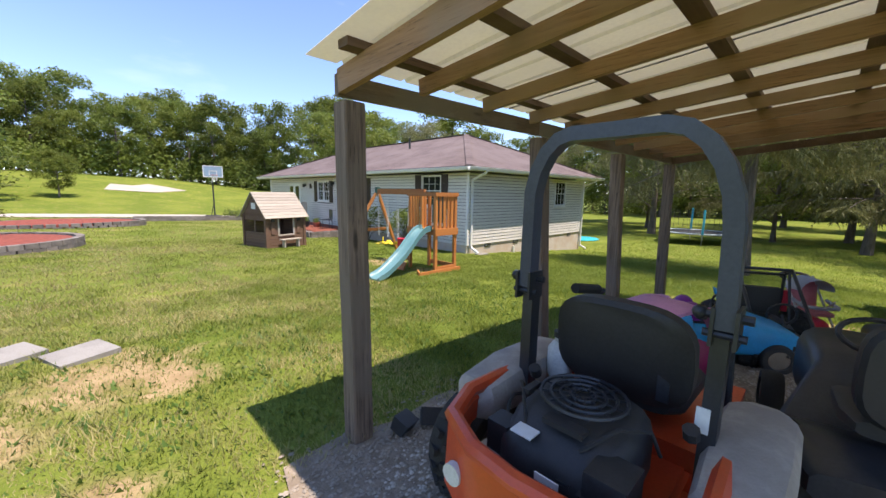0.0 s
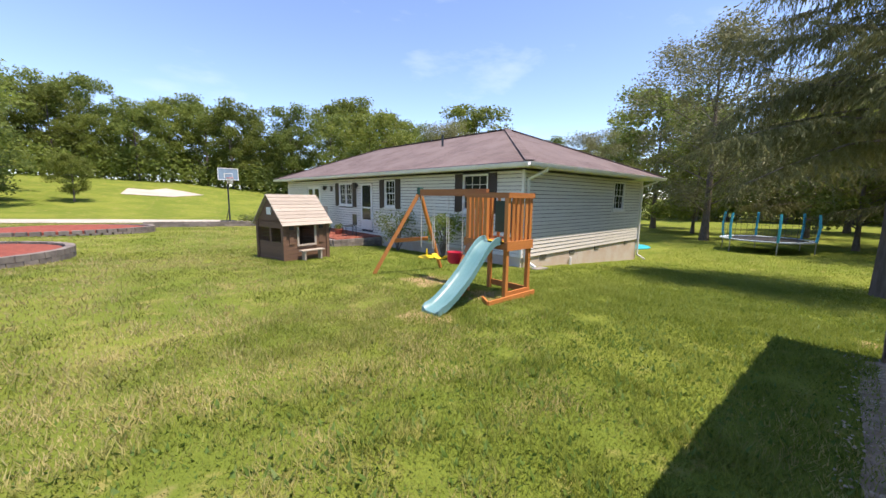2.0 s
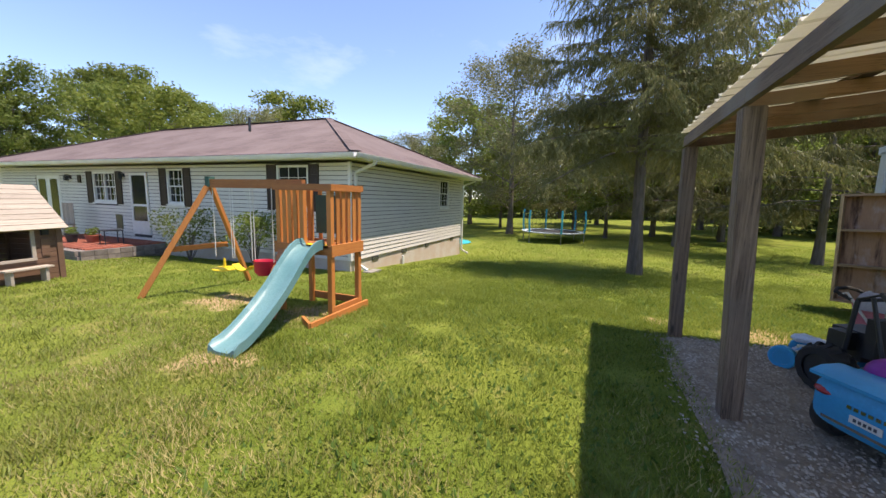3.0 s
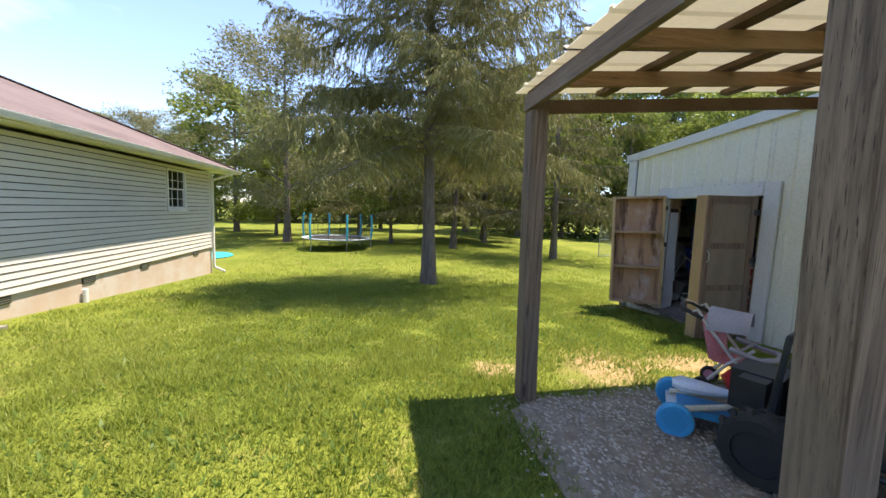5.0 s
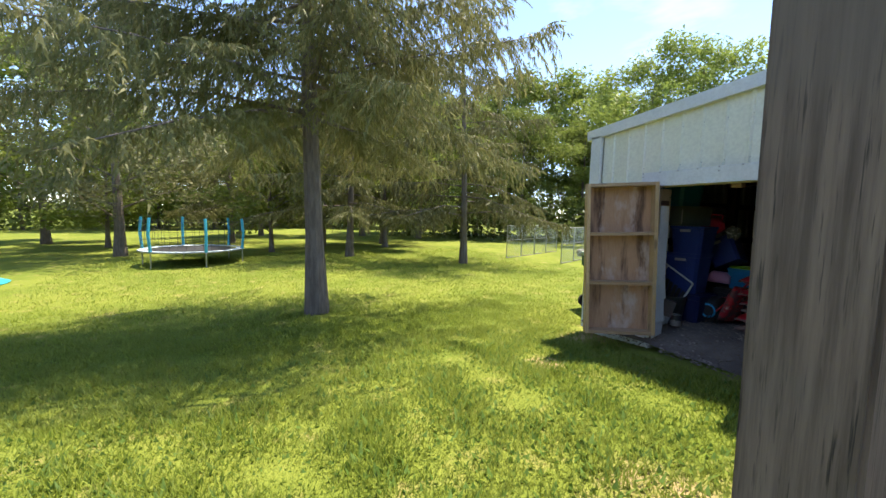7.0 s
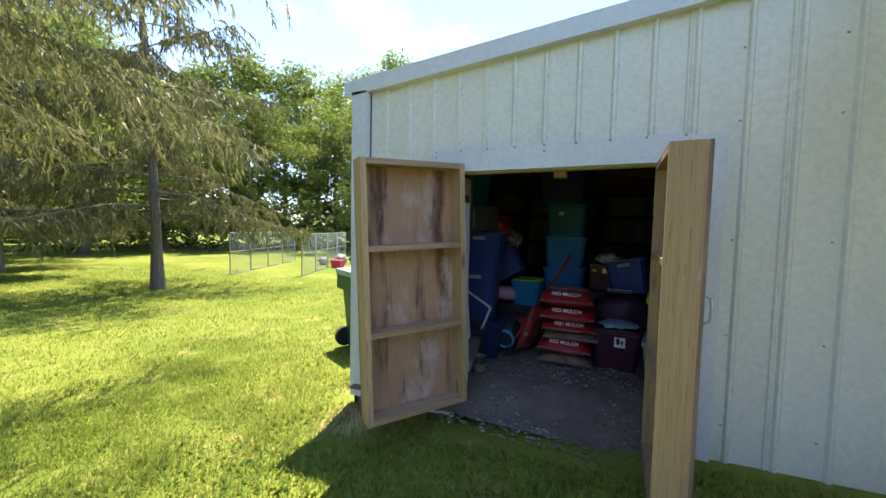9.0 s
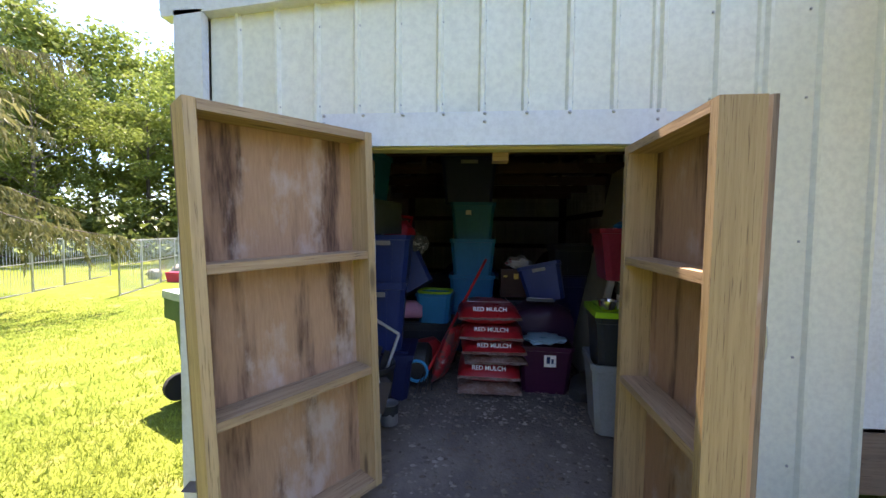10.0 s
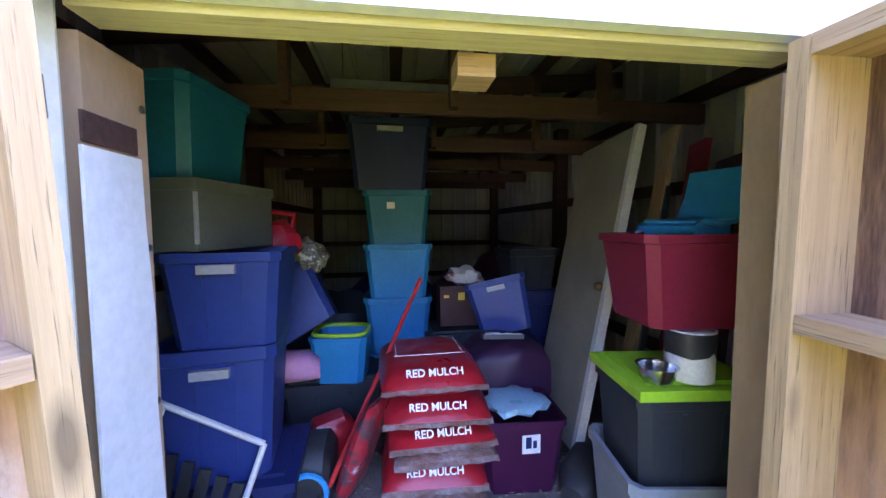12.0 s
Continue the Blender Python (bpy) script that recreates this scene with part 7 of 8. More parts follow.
part("seat_back", new_bm(((-0.32, 0, 0.5), (0.08, 0.4, 0.34))), SEAT_BLACK, kart, "", 0.03)
part("engine", new_bm(((-0.56, 0.05, 0.38), (0.26, 0.3, 0.26)), ((-0.55, -0.16, 0.42), (0.14, 0.12, 0.16))), STEEL_BLACK, kart, "black engine block", 0.02)
part("shock", new_bm(((-0.42, 0.3, 0.5), (0.05, 0.05, 0.26))), RED, kart, "red plastic guard", 0.01)
bm = bmesh.new()
tube(bm, [(0.28 + 0.03 * math.cos(i * 0.4488), 0.13 * math.sin(i * 0.4488), 0.5 + 0.12 * math.cos(i * 0.4488)) for i in range(15)], 0.014, 6)
tube(bm, [(0.28, 0, 0.5), (0.5, 0, 0.26)], 0.014, 6)
part("steering_wheel", bm, BLACK_PLASTIC, kart)
part("front_panel", new_bm(((0.66, 0, 0.3), (0.26, 0.4, 0.05))), BLACK_PLASTIC, kart, "", 0.02)

gt2 = ground_z(6.75, 1.35)
trike = thing("toddler_trike", pose(6.63, 1.33, gt2, 0, 0, 230), "blue and white plastic toddler ride-on trike", "trike")
for y in (-0.24, 0.24):
    wheel(trike, -0.12, y, 0.115, 0.07, BLUE, BLUE)
wheel(trike, 0.42, 0.0, 0.12, 0.07, BLUE, BOTTLE)
part("axle_board", new_bm(((-0.12, 0, 0.12), (0.09, 0.40, 0.03))), BOTTLE, trike, "white axle plate", 0.008)
part("tray", new_bm(((0.08, 0, 0.14), (0.36, 0.24, 0.05))), BLUE, trike, "blue foot tray", 0.015)
bm = bmesh.new()
for y in (-0.1, 0.1):
    tube(bm, [(-0.14, y * 1.6, 0.15), (0.15, y, 0.22), (0.45, y * 0.4, 0.30)], 0.022, 8)
part("side_bar", bm, plain("cream_plastic", (0.55, 0.53, 0.40), 0.5), trike, "cream side bars")
bm = bmesh.new()
loft(bm, [(-0.14, 0.06, 0.27, 0.31), (-0.08, 0.11, 0.25, 0.33), (0.06, 0.09, 0.26, 0.32), (0.2, 0.045, 0.27, 0.31)], 14, 0.7)
part("saddle", bm, plain("pale_blue_plastic", (0.50, 0.60, 0.72), 0.4), trike, "pale blue-white saddle")
bm = bmesh.new()
tube(bm, [(0.40, 0, 0.25), (0.36, 0, 0.46)], 0.02, 8)
tube(bm, [(0.36, -0.16, 0.47), (0.36, 0.16, 0.47)], 0.016, 8)
part("handlebar", bm, BOTTLE, trike)

DOLL_GREY = plain("grey_fabric", (0.30, 0.30, 0.33), 0.85)
ROSE = surf("rose_fabric", (0.55, 0.16, 0.20), (0.62, 0.24, 0.27), 0.85, 6, 80, 0.2)
gs = ground_z(6.95, 0.62)
stroller = thing("doll_stroller", pose(6.98, 0.60, gs, 0, 0, 215), "pink and grey toy stroller with a black push handle", "stroller")
stroller.scale = (1.12, 1.12, 1.12)
bm = bmesh.new()
for y in (-0.15, 0.15):
    tube(bm, [(-0.30, y, 0.60), (-0.24, y, 0.64), (-0.14, y, 0.5), (0.20, y, 0.08)], 0.011, 8)
    tube(bm, [(0.12, y, 0.42), (-0.02, y, 0.28), (-0.16, y, 0.08)], 0.011, 8)
part("frame", bm, plain("light_grey_tube", (0.5, 0.5, 0.5), 0.35), stroller, "light grey tube frame")
bm = bmesh.new()
tube(bm, [(-0.20, 0.15, 0.58), (-0.33, 0.15, 0.63), (-0.36, 0.08, 0.65), (-0.36, -0.08, 0.65), (-0.33, -0.15, 0.63), (-0.20, -0.15, 0.58)], 0.018, 8)
part("push_handle", bm, RUBBER, stroller, "black foam push handle")
bm = bmesh.new()
rings(bm, [[(x + 0.10 * math.cos(a) - 0.02, 0.15 * math.sin(a) , z) for a in [i * math.pi / 8 - math.pi / 2 for i in range(9)]] for x, z in ((-0.12, 0.30), (-0.14, 0.44), (-0.16, 0.56))], False, False)
rings(bm, [[(-0.12, -0.14, 0.27), (0.16, -0.14, 0.25), (0.16, 0.14, 0.25), (-0.12, 0.14, 0.27)], [(-0.12, -0.14, 0.31), (0.16, -0.14, 0.29), (0.16, 0.14, 0.29), (-0.12, 0.14, 0.31)]])
rings(bm, [[(-0.14, -0.14, 0.28), (-0.10, -0.14, 0.28), (-0.10, 0.14, 0.28), (-0.14, 0.14, 0.28)], [(-0.21, -0.14, 0.58), (-0.18, -0.14, 0.58), (-0.18, 0.14, 0.58), (-0.21, 0.14, 0.58)]])
part("seat", bm, ROSE, stroller, "rose pink cloth seat")
bm = bmesh.new()
rings(bm, [[(-0.18 + 0.26 * t + 0.0, 0.165 * math.cos(a), 0.50 + 0.02 * t + (0.16 - 0.03 * t) * math.sin(a)) for a in [i * math.pi / 10 for i in range(11)]] for t in (0, 0.25, 0.5, 0.75, 1.0)], False, False)
sol = part("canopy", bm, DOLL_GREY, stroller, "grey and pink folding canopy")
bm = bmesh.new()
tube(bm, [(-0.02, 0.17, 0.4), (0.15, 0.17, 0.36), (0.24, 0.1, 0.37), (0.26, 0, 0.37), (0.24, -0.1, 0.37), (0.15, -0.17, 0.36), (-0.02, -0.17, 0.4)], 0.02, 8)
part("front_bar", bm, DOLL_GREY, stroller, "grey padded front bar")
for x, y in ((0.20, 0.15), (0.20, -0.15), (-0.16, 0.15), (-0.16, -0.15)):
    wheel(stroller, x, y, 0.065, 0.04, RUBBER, PINK)
bm = bmesh.new()
ball(bm, (0, 0, 0.13), (0.22, 0.16, 0.13), 16, 10, 0.15)
single("red_toy", bm, RED, "red and yellow plastic toy under the stroller", "toy", pose(6.85, 0.55, gs))
bm = bmesh.new()
loft(bm, [(-0.5, 0.2, 0.05, 0.3), (-0.3, 0.28, 0.03, 0.42), (0.2, 0.26, 0.03, 0.36), (0.5, 0.16, 0.05, 0.26)], 14, 0.7)
single("covered_toy_heap", bm, BLACK_PLASTIC, "dark heap of plastic toys and tubes by the shed wall", "toys", pose(6.55, -0.25, ground_z(6.5, -0.2), 0, 0, 30))
bm = bmesh.new()
tube(bm, [(0.2 * math.cos(i * 0.349), 0.2 * math.sin(i * 0.349), 0.04) for i in range(19)], 0.045, 8)
single("blue_hoop", bm, BLUE, "blue plastic ring standing by the shed wall", "toy", pose(6.75, -0.45, ground_z(7, -0.3) + 0.22, 78, 0, 35))

# ---- inside the shed ----
outside = set(scene.objects)
def tote(m, w, d, h, material, label, lid=None, handle=None, taper=0.84, ribs=2, sticker=None):
    """A storage tote: tapered shell with wall thickness, rolled rim, ribs, handle, lid."""
    t = thing("storage_tote", m, label, "storage tote", "plastic totes in the shed")
    bm = bmesh.new()
    def loop(f, z, r=0.035):
        a, b = w / 2 * f, d / 2 * f
        return [(a - r, -b, z), (a, -b + r, z), (a, b - r, z), (a - r, b, z), (-a + r, b, z), (-a, b - r, z), (-a, -b + r, z), (-a + r, -b, z)]
    inner = [] if lid else [loop(0.95, h - 0.004), loop(taper * 0.94, 0.02)]
    rings(bm, [loop(taper, 0.0), loop(taper + (1 - taper) * 0.9, h * 0.9), loop(0.985, h - 0.004)] + inner)
    part("body", bm, material, t, "", 0.0)
    bm = bmesh.new()
    rr = [loop(0.99, h * 0.9), loop(1.035, h * 0.91), loop(1.035, h), loop(0.965, h), loop(0.965, h * 0.96), loop(0.99, h * 0.9)]
    rings(bm, rr, False)
    part("rim", bm, material, t)
    for k in range(ribs):
        u = (k + 1) / (ribs + 1) - 0.5
        for s in (-1, 1):
            bm = bmesh.new()
            bar(bm, (u * w * taper, s * d / 2 * (taper + 0.004), 0.03), (u * w * 0.98, s * d / 2 * (taper + (1 - taper) * 0.9 + 0.004), h * 0.88), 0.02, 0.012, (0, 1, 0))
            part("rib", bm, material, t)
    if lid:
        bm = new_bm(((0, 0, h + 0.014), (w * 1.07, d * 1.07, 0.04)), ((0, 0, h + 0.04), (w * 0.86, d * 0.82, 0.02)))
        part("lid", bm, lid, t, "", 0.008)
    if handle:
        for s in (-1, 1):
            bm = new_bm(((0, s * (d / 2 * 1.0 + 0.012), h * 0.84), (w * 0.3, 0.03, 0.035)))
            part("handle", bm, handle, t, "", 0.008)
    if sticker:
        part("label", new_bm(((sticker[0], d / 2 * 0.99 + 0.002, h * sticker[1]), (0.06, 0.006, 0.05))), BOTTLE, t, "pale paper label")
    return t


NAVY = PLASTIC("navy_tote_plastic", (0.022, 0.045, 0.19), 0.42)
SKY_BLUE = PLASTIC("blue_tote_plastic", (0.003, 0.21, 0.43), 0.5)
TEAL = PLASTIC("teal_tote_plastic", (0.002, 0.14, 0.25), 0.5)
DARK_NAVY = PLASTIC("dark_navy_tote_plastic", (0.012, 0.020, 0.085), 0.55)
GREY_TOTE = PLASTIC("grey_green_tote_plastic", (0.11, 0.125, 0.10), 0.5)
PALE_GREY = PLASTIC("pale_grey_tote_plastic", (0.26, 0.28, 0.30), 0.45)
CHARCOAL = PLASTIC("charcoal_tote_plastic", (0.035, 0.04, 0.045), 0.4)
LIME = PLASTIC("lime_lid_plastic", (0.32, 0.60, 0.03), 0.4)
WINE = PLASTIC("wine_tote_plastic", (0.055, 0.008, 0.035), 0.4)
MAROON = PLASTIC("maroon_tote_plastic", (0.24, 0.02, 0.04), 0.4)
GREY_HANDLE = plain("grey_handle_plastic", (0.30, 0.30, 0.31), 0.5)
F = FLOOR_Z
# the column in the middle
cx = 9.20
tote(pose(cx, -3.58, F, 0, 0, 2), 0.52, 0.42, 0.46, SKY_BLUE, "blue plastic tote at the foot of a stack", ribs=2)
tote(pose(cx, -3.58, F + 0.46, 0, 0, -1), 0.52, 0.42, 0.44, SKY_BLUE, "blue plastic tote in a tall stack", ribs=2)
tote(pose(cx, -3.58, F + 0.90, 0, 0, 1), 0.52, 0.42, 0.42, SKY_BLUE, "bright blue plastic tote in a tall stack", ribs=2)
tote(pose(cx, -3.58, F + 1.32, 0, 0, 0), 0.51, 0.42, 0.42, TEAL, "teal plastic tote with a paper label in a tall stack", ribs=2, sticker=(0.05, 0.72))
tote(pose(cx + 0.06, -3.58, F + 1.74, 0, 0, 3), 0.64, 0.46, 0.54, DARK_NAVY, "dark navy plastic tote on top of a tall stack", ribs=1, handle=GREY_HANDLE)
# blue totes by the east side, grey box and teal tote on them
tote(pose(9.94, -2.26, F, 0, 0, 4), 0.50, 0.46, 0.36, DARK_NAVY, "dark plastic tote low in a stack", DARK_NAVY)
tote(pose(9.99, -2.26, F + 0.40, 0, 0, 8), 0.46, 0.48, 0.60 - 0.02, NAVY, "navy blue plastic tote with grey handle in a stack", handle=GREY_HANDLE, ribs=2)
tote(pose(9.93, -2.24, F + 0.98, 0, 0, 5), 0.44, 0.46, 0.385, NAVY, "navy blue plastic tote with grey handles", handle=GREY_HANDLE, ribs=2)
gbx = thing("grey_case", pose(10.16, -2.30, F + 1.37, 0, 0, -14), "dull grey-green moulded case on blue totes", "case")
part("base", new_bm(((0, 0, 0.12), (0.52, 0.5, 0.235))), GREY_TOTE, gbx, "", 0.025)
part("lid", new_bm(((0, 0, 0.26), (0.535, 0.515, 0.045))), GREY_TOTE, gbx, "", 0.018)
part("edge_strip", new_bm(((-0.255, 0.245, 0.13), (0.012, 0.012, 0.2))), GREY_HANDLE, gbx, "pale scuffed edge")
part("latch", new_bm(((0.05, 0.262, 0.225), (0.09, 0.018, 0.05))), CHARCOAL, gbx, "", 0.005)
tote(pose(10.18, -2.28, F + 1.655, 0, 0, -10), 0.44, 0.46, 0.40, TEAL, "teal plastic tote with a paper label near the roof", ribs=1, sticker=(0.16, 0.75))
# tilted tote, small bins, odds and ends on the east side
tote(pose(9.76, -2.95, F + 0.80, 14, 30, 10), 0.42, 0.36, 0.40, NAVY, "navy blue tote tipped over on a heap", handle=GREY_HANDLE, ribs=1)
tote(pose(9.66, -3.15, F, 0, 0, 6), 0.66, 0.44, 0.40, CHARCOAL, "charcoal plastic tote under a heap", CHARCOAL)
tote(pose(9.58, -2.98, F + 0.46, 0, 0, -6), 0.36, 0.30, 0.30, SKY_BLUE, "open blue toy bin with green rim", ribs=0)
bm = bmesh.new()
tube(bm, [(0.17 * math.copysign(abs(math.cos(a)) ** 0.5, math.cos(a)), 0.14 * math.copysign(abs(math.sin(a)) ** 0.5, math.sin(a)), 0) for a in [i * math.pi / 8 for i in range(17)]], 0.014, 6)
single("green_rim", bm, LIME, "bright green plastic hoop on a blue bin", "hoop", pose(9.58, -2.98, F + 0.775, 0, 0, -6))
bm = bmesh.new()
loft(bm, [(-0.14, 0.07, 0.0, 0.12), (-0.08, 0.11, 0.0, 0.17), (0.08, 0.11, 0.0, 0.18), (0.14, 0.06, 0.0, 0.11)], 14, 0.7)
single("pink_toy_case", bm, PINK, "pink and purple plastic toy case", "toy case", pose(9.84, -2.82, F + 0.52, 0, 0, 10))
bm = bmesh.new()
ball(bm, (0, 0, 0.12), (0.15, 0.12, 0.12), 14, 8, 0.25)
tube(bm, [(-0.1, 0, 0.18), (-0.12, 0, 0.27), (0.02, 0, 0.29), (0.08, 0, 0.2)], 0.015, 6)
single("red_can", bm, RED, "red plastic can with a loop handle on blue totes", "can", pose(9.90, -2.66, F + 1.26))
CLOTH_BW = surf("black_white_cloth", (0.55, 0.54, 0.5), (0.03, 0.03, 0.03), 0.9, 26, 90, 0.3, lo=0.40, hi=0.44)
bm = bmesh.new()
ball(bm, (0, 0, 0.06), (0.11, 0.09, 0.10), 16, 10, 0.5)
single("patterned_cloth", bm, CLOTH_BW, "crumpled black and white patterned cloth", "cloth", pose(9.75, -2.92, F + 1.22, 0, 20, 0))
RED_PACK = surf("red_printed_plastic", (0.42, 0.015, 0.02), (0.36, 0.012, 0.018), 0.3, 6, 30, 0.25)
bm = bmesh.new()
loft(bm, [(-0.13, 0.08, 0.0, 0.3), (-0.08, 0.1, 0.0, 0.36), (0.08, 0.1, 0.0, 0.36), (0.13, 0.07, 0.0, 0.3)], 14, 0.6)
single("red_bag", bm, RED_PACK, "red plastic sack behind the mulch", "sack", pose(9.58, -2.68, F, 0, 8, 20))
bag = thing("speaker_drum", pose(9.68, -2.42, F), "round black bag with a blue ring", "bag")
bm = bmesh.new()
loft(bm, [(-0.12, 0.14, 0.02, 0.34), (-0.09, 0.17, 0.0, 0.38), (0.09, 0.17, 0.0, 0.38), (0.12, 0.14, 0.02, 0.34)], 18, 0.8)
part("body", bm, BLACK_PLASTIC, bag)
bm = bmesh.new()
tube(bm, [(0.09 * math.cos(i * 0.3927) - 0.02, 0.175, 0.19 + 0.09 * math.sin(i * 0.3927)) for i in range(17)], 0.014, 6)
part("ring", bm, BLUE, bag, "blue ring")
# black barrel, folding chair frame, cans
bm = bmesh.new()
rings(bm, [[(q * math.cos(i * 0.3927), q * math.sin(i * 0.3927), z) for i in range(16)] for q, z in ((0.16, 0), (0.2, 0.34), (0.21, 0.35), (0.21, 0.38), (0.19, 0.38), (0.15, 0.05))])
single("bucket", bm, CHARCOAL, "dark grey plastic bucket on the earth floor", "bucket", pose(9.98, -1.88, F, 0, 0, 0))
WHITE_TUBE = surf("white_enamelled_tube", (0.62, 0.62, 0.60), (0.52, 0.51, 0.48), 0.4, 6, 60, 0.05, stain=(0.25, 0.15, 0.09), stain_lo=0.68)
fold = thing("folding_frame", pose(0, 0, 0), "white tubular folding chair frame leaning on totes", "folding chair")
for a, b in (((10.24, -1.98, F + 0.86), (9.78, -2.06, F + 0.56)), ((9.78, -2.06, F + 0.56), (9.94, -1.85, F + 0.02)), ((10.12, -2.0, F + 0.78), (10.22, -1.9, F + 0.48)), ((10.24, -1.98, F + 0.86), (10.3, -1.75, F + 0.02)), ((9.94, -1.85, F + 0.02), (10.3, -1.75, F + 0.02))):
    bm = bmesh.new()
    tube(bm, [a, b], 0.013, 8)
    part("tube", bm, WHITE_TUBE, fold)
bm = bmesh.new()
for k in range(5):
    bar(bm, (10.17 - k * 0.055, -1.92, F + 0.12), (10.10 - k * 0.06, -2.0, F + 0.58 - k * 0.035), 0.045, 0.012, (0, 1, 0))
part("webbing", bm, BLACK_PLASTIC, fold, "black woven straps")
bm = bmesh.new()
ball(bm, (0, 0, 0.16), (0.09, 0.11, 0.2), 14, 10, 0.45)
single("teal_cloth", bm, plain("teal_fabric", (0.01, 0.26, 0.32), 0.85), "crumpled teal fabric by the doorway", "cloth", pose(10.05, -1.62, F, 0, 0, 20))


def can(x, y, z, r, h, material, label, drips=None, tilt=0):
    t = thing("paint_can", pose(x, y, z, 0, tilt, 0), label, "paint can")
    bm = bmesh.new()
    rings(bm, [[(q * math.cos(i * 0.3142), q * math.sin(i * 0.3142), zz) for i in range(20)] for q, zz in ((r * 0.98, 0), (r, 0.006), (r, h - 0.006), (r * 1.03, h - 0.004), (r * 1.03, h), (r * 0.92, h), (r * 0.9, h - 0.012))])
    part("tin", bm, material, t)
    if drips:
        bm = bmesh.new()
        rings(bm, [[(q * math.cos(i * 0.3142), q * math.sin(i * 0.3142), h * (0.52 + 0.16 * noise.noise(Vector((i * 0.9, r, 1)))) if k == 0 else h - 0.003) for i in range(20)] for k, q in ((0, r + 0.002), (1, r + 0.002))], False)
        part("paint_run", bm, drips, t, "dark paint run down the side")
    return t


can(9.78, -1.72, F, 0.065, 0.15, GALV, "small dull steel paint can on the floor", BLACK_PLASTIC)
can(9.92, -1.60, F, 0.06, 0.13, GALV, "small open steel can on the floor")
ldr = thing("car_seat", pose(9.92, -1.66, F + 0.14, 0, -15, 30), "grey-brown folded fabric booster seat", "booster seat")
part("cushion", new_bm(((0, 0, 0.1), (0.2, 0.16, 0.22))), surf("taupe_fabric", (0.11, 0.09, 0.085), (0.08, 0.065, 0.06), 0.9, 6, 90, 0.3), ldr, "", 0.04)
part("shell", new_bm(((0, -0.02, -0.06), (0.18, 0.18, 0.1))), PALE_GREY, ldr, "", 0.03)
# mulch sacks
SACK_DARK = surf("clear_sack_with_mulch", (0.20, 0.10, 0.07), (0.30, 0.22, 0.19), 0.22, 8, 40, 0.6)
INK_WHITE = plain("white_print", (0.75, 0.72, 0.70), 0.5)


def sack(m, material, label, text=True, w=0.55, d=0.72, h=0.17, seed=1):
    """A filled plastic sack lying flat: pillow shape with creases, clear seam at the front end, printed words."""
    t = thing("mulch_sack", m, label, "mulch sack", "stack of mulch sacks")
    bm = bmesh.new()
    nu, nv = 26, 22
    def top(u, v, s):
        e = (1 - abs(u) ** 3.2) * (1 - abs(v) ** 3.4)
        wr = noise.noise(Vector((u * 3.1 + seed, v * 3.3, seed * 2.0))) * 0.014 + noise.noise(Vector((u * 9 + seed, v * 2.5, seed))) * 0.006
        z = h / 2 + s * (h / 2 * max(e, 0) ** 0.55) + (wr * e if s > 0 else wr * 0.3 * e)
        pull = 1 - 0.05 * (1 - abs(v)) * abs(u)
        return (u * w / 2 * (1 - 0.06 * abs(v) ** 2), v * d / 2 * pull, z)
    rows = [[bm.verts.new(top(-1 + 2 * i / nu, -1 + 2 * j / nv, 1)) for i in range(nu + 1)] for j in range(nv + 1)]
    low = [[rows[j][i] if i in (0, nu) or j in (0, nv) else bm.verts.new(top(-1 + 2 * i / nu, -1 + 2 * j / nv, -1)) for i in range(nu + 1)] for j in range(nv + 1)]
    for g in (rows, low):
        for j in range(nv):
            for i in range(nu):
                q = (g[j][i], g[j][i + 1], g[j + 1][i + 1], g[j + 1][i])
                bm.faces.new(q if g is rows else q[::-1])
    part("sack_skin", bm, material, t)
    bm = bmesh.new()
    rings(bm, [[(u * w / 2 * 0.96, d / 2 * 0.97 + 0.03 * k, h / 2 + 0.004 * math.sin(u * 14 + seed) - 0.018 * k) for u in [i / 8 - 1 for i in range(17)]] for k in (0, 1)], False, False)
    part("seam", bm, SACK_DARK, t, "clear crimped seam")
    if text:
        writing("printed_title", "RED MULCH", 0.052, pose(0, d / 2 * 0.90, h * 0.74 + 0.016, 58, 0, 180), INK_WHITE, t, "white printed words")
        part("print_line", new_bm(((0, d * 0.22, h + 0.006), (w * 0.7, 0.006, 0.003)), ((-w * 0.33, 0.0, h + 0.004), (0.006, d * 0.4, 0.003)), ((w * 0.33, 0.0, h + 0.004), (0.006, d * 0.4, 0.003))), INK_WHITE, t, "white printed border")
    return t


bx, by = 9.03, -2.56
sack(pose(bx + 0.01, by, F + 0.0, 0, 0, 1), SACK_DARK, "clear crumpled sack at the foot of the stack", False, 0.56, 0.7, 0.11, 9)
sack(pose(bx, by, F + 0.09, 0, 0, -2), RED_PACK, "red mulch sack with white words low in the stack", True, 0.55, 0.72, 0.185, 2)
sack(pose(bx - 0.03, by - 0.01, F + 0.255, 0, 0, 3), SACK_DARK, "clear crumpled sack between red sacks", False, 0.55, 0.70, 0.10, 7)
sack(pose(bx - 0.02, by, F + 0.335, 0, 0, 2), RED_PACK, "red mulch sack with white words in the stack", True, 0.56, 0.70, 0.115, 3)
sack(pose(bx - 0.01, by, F + 0.43, 0, 0, -1), RED_PACK, "red mulch sack with white words in the stack", True, 0.56, 0.70, 0.17, 4)
sack(pose(bx + 0.02, by - 0.02, F + 0.575, 2, 0, 2), RED_PACK, "red mulch sack with white words on top of the stack", True, 0.55, 0.74, 0.19, 5)
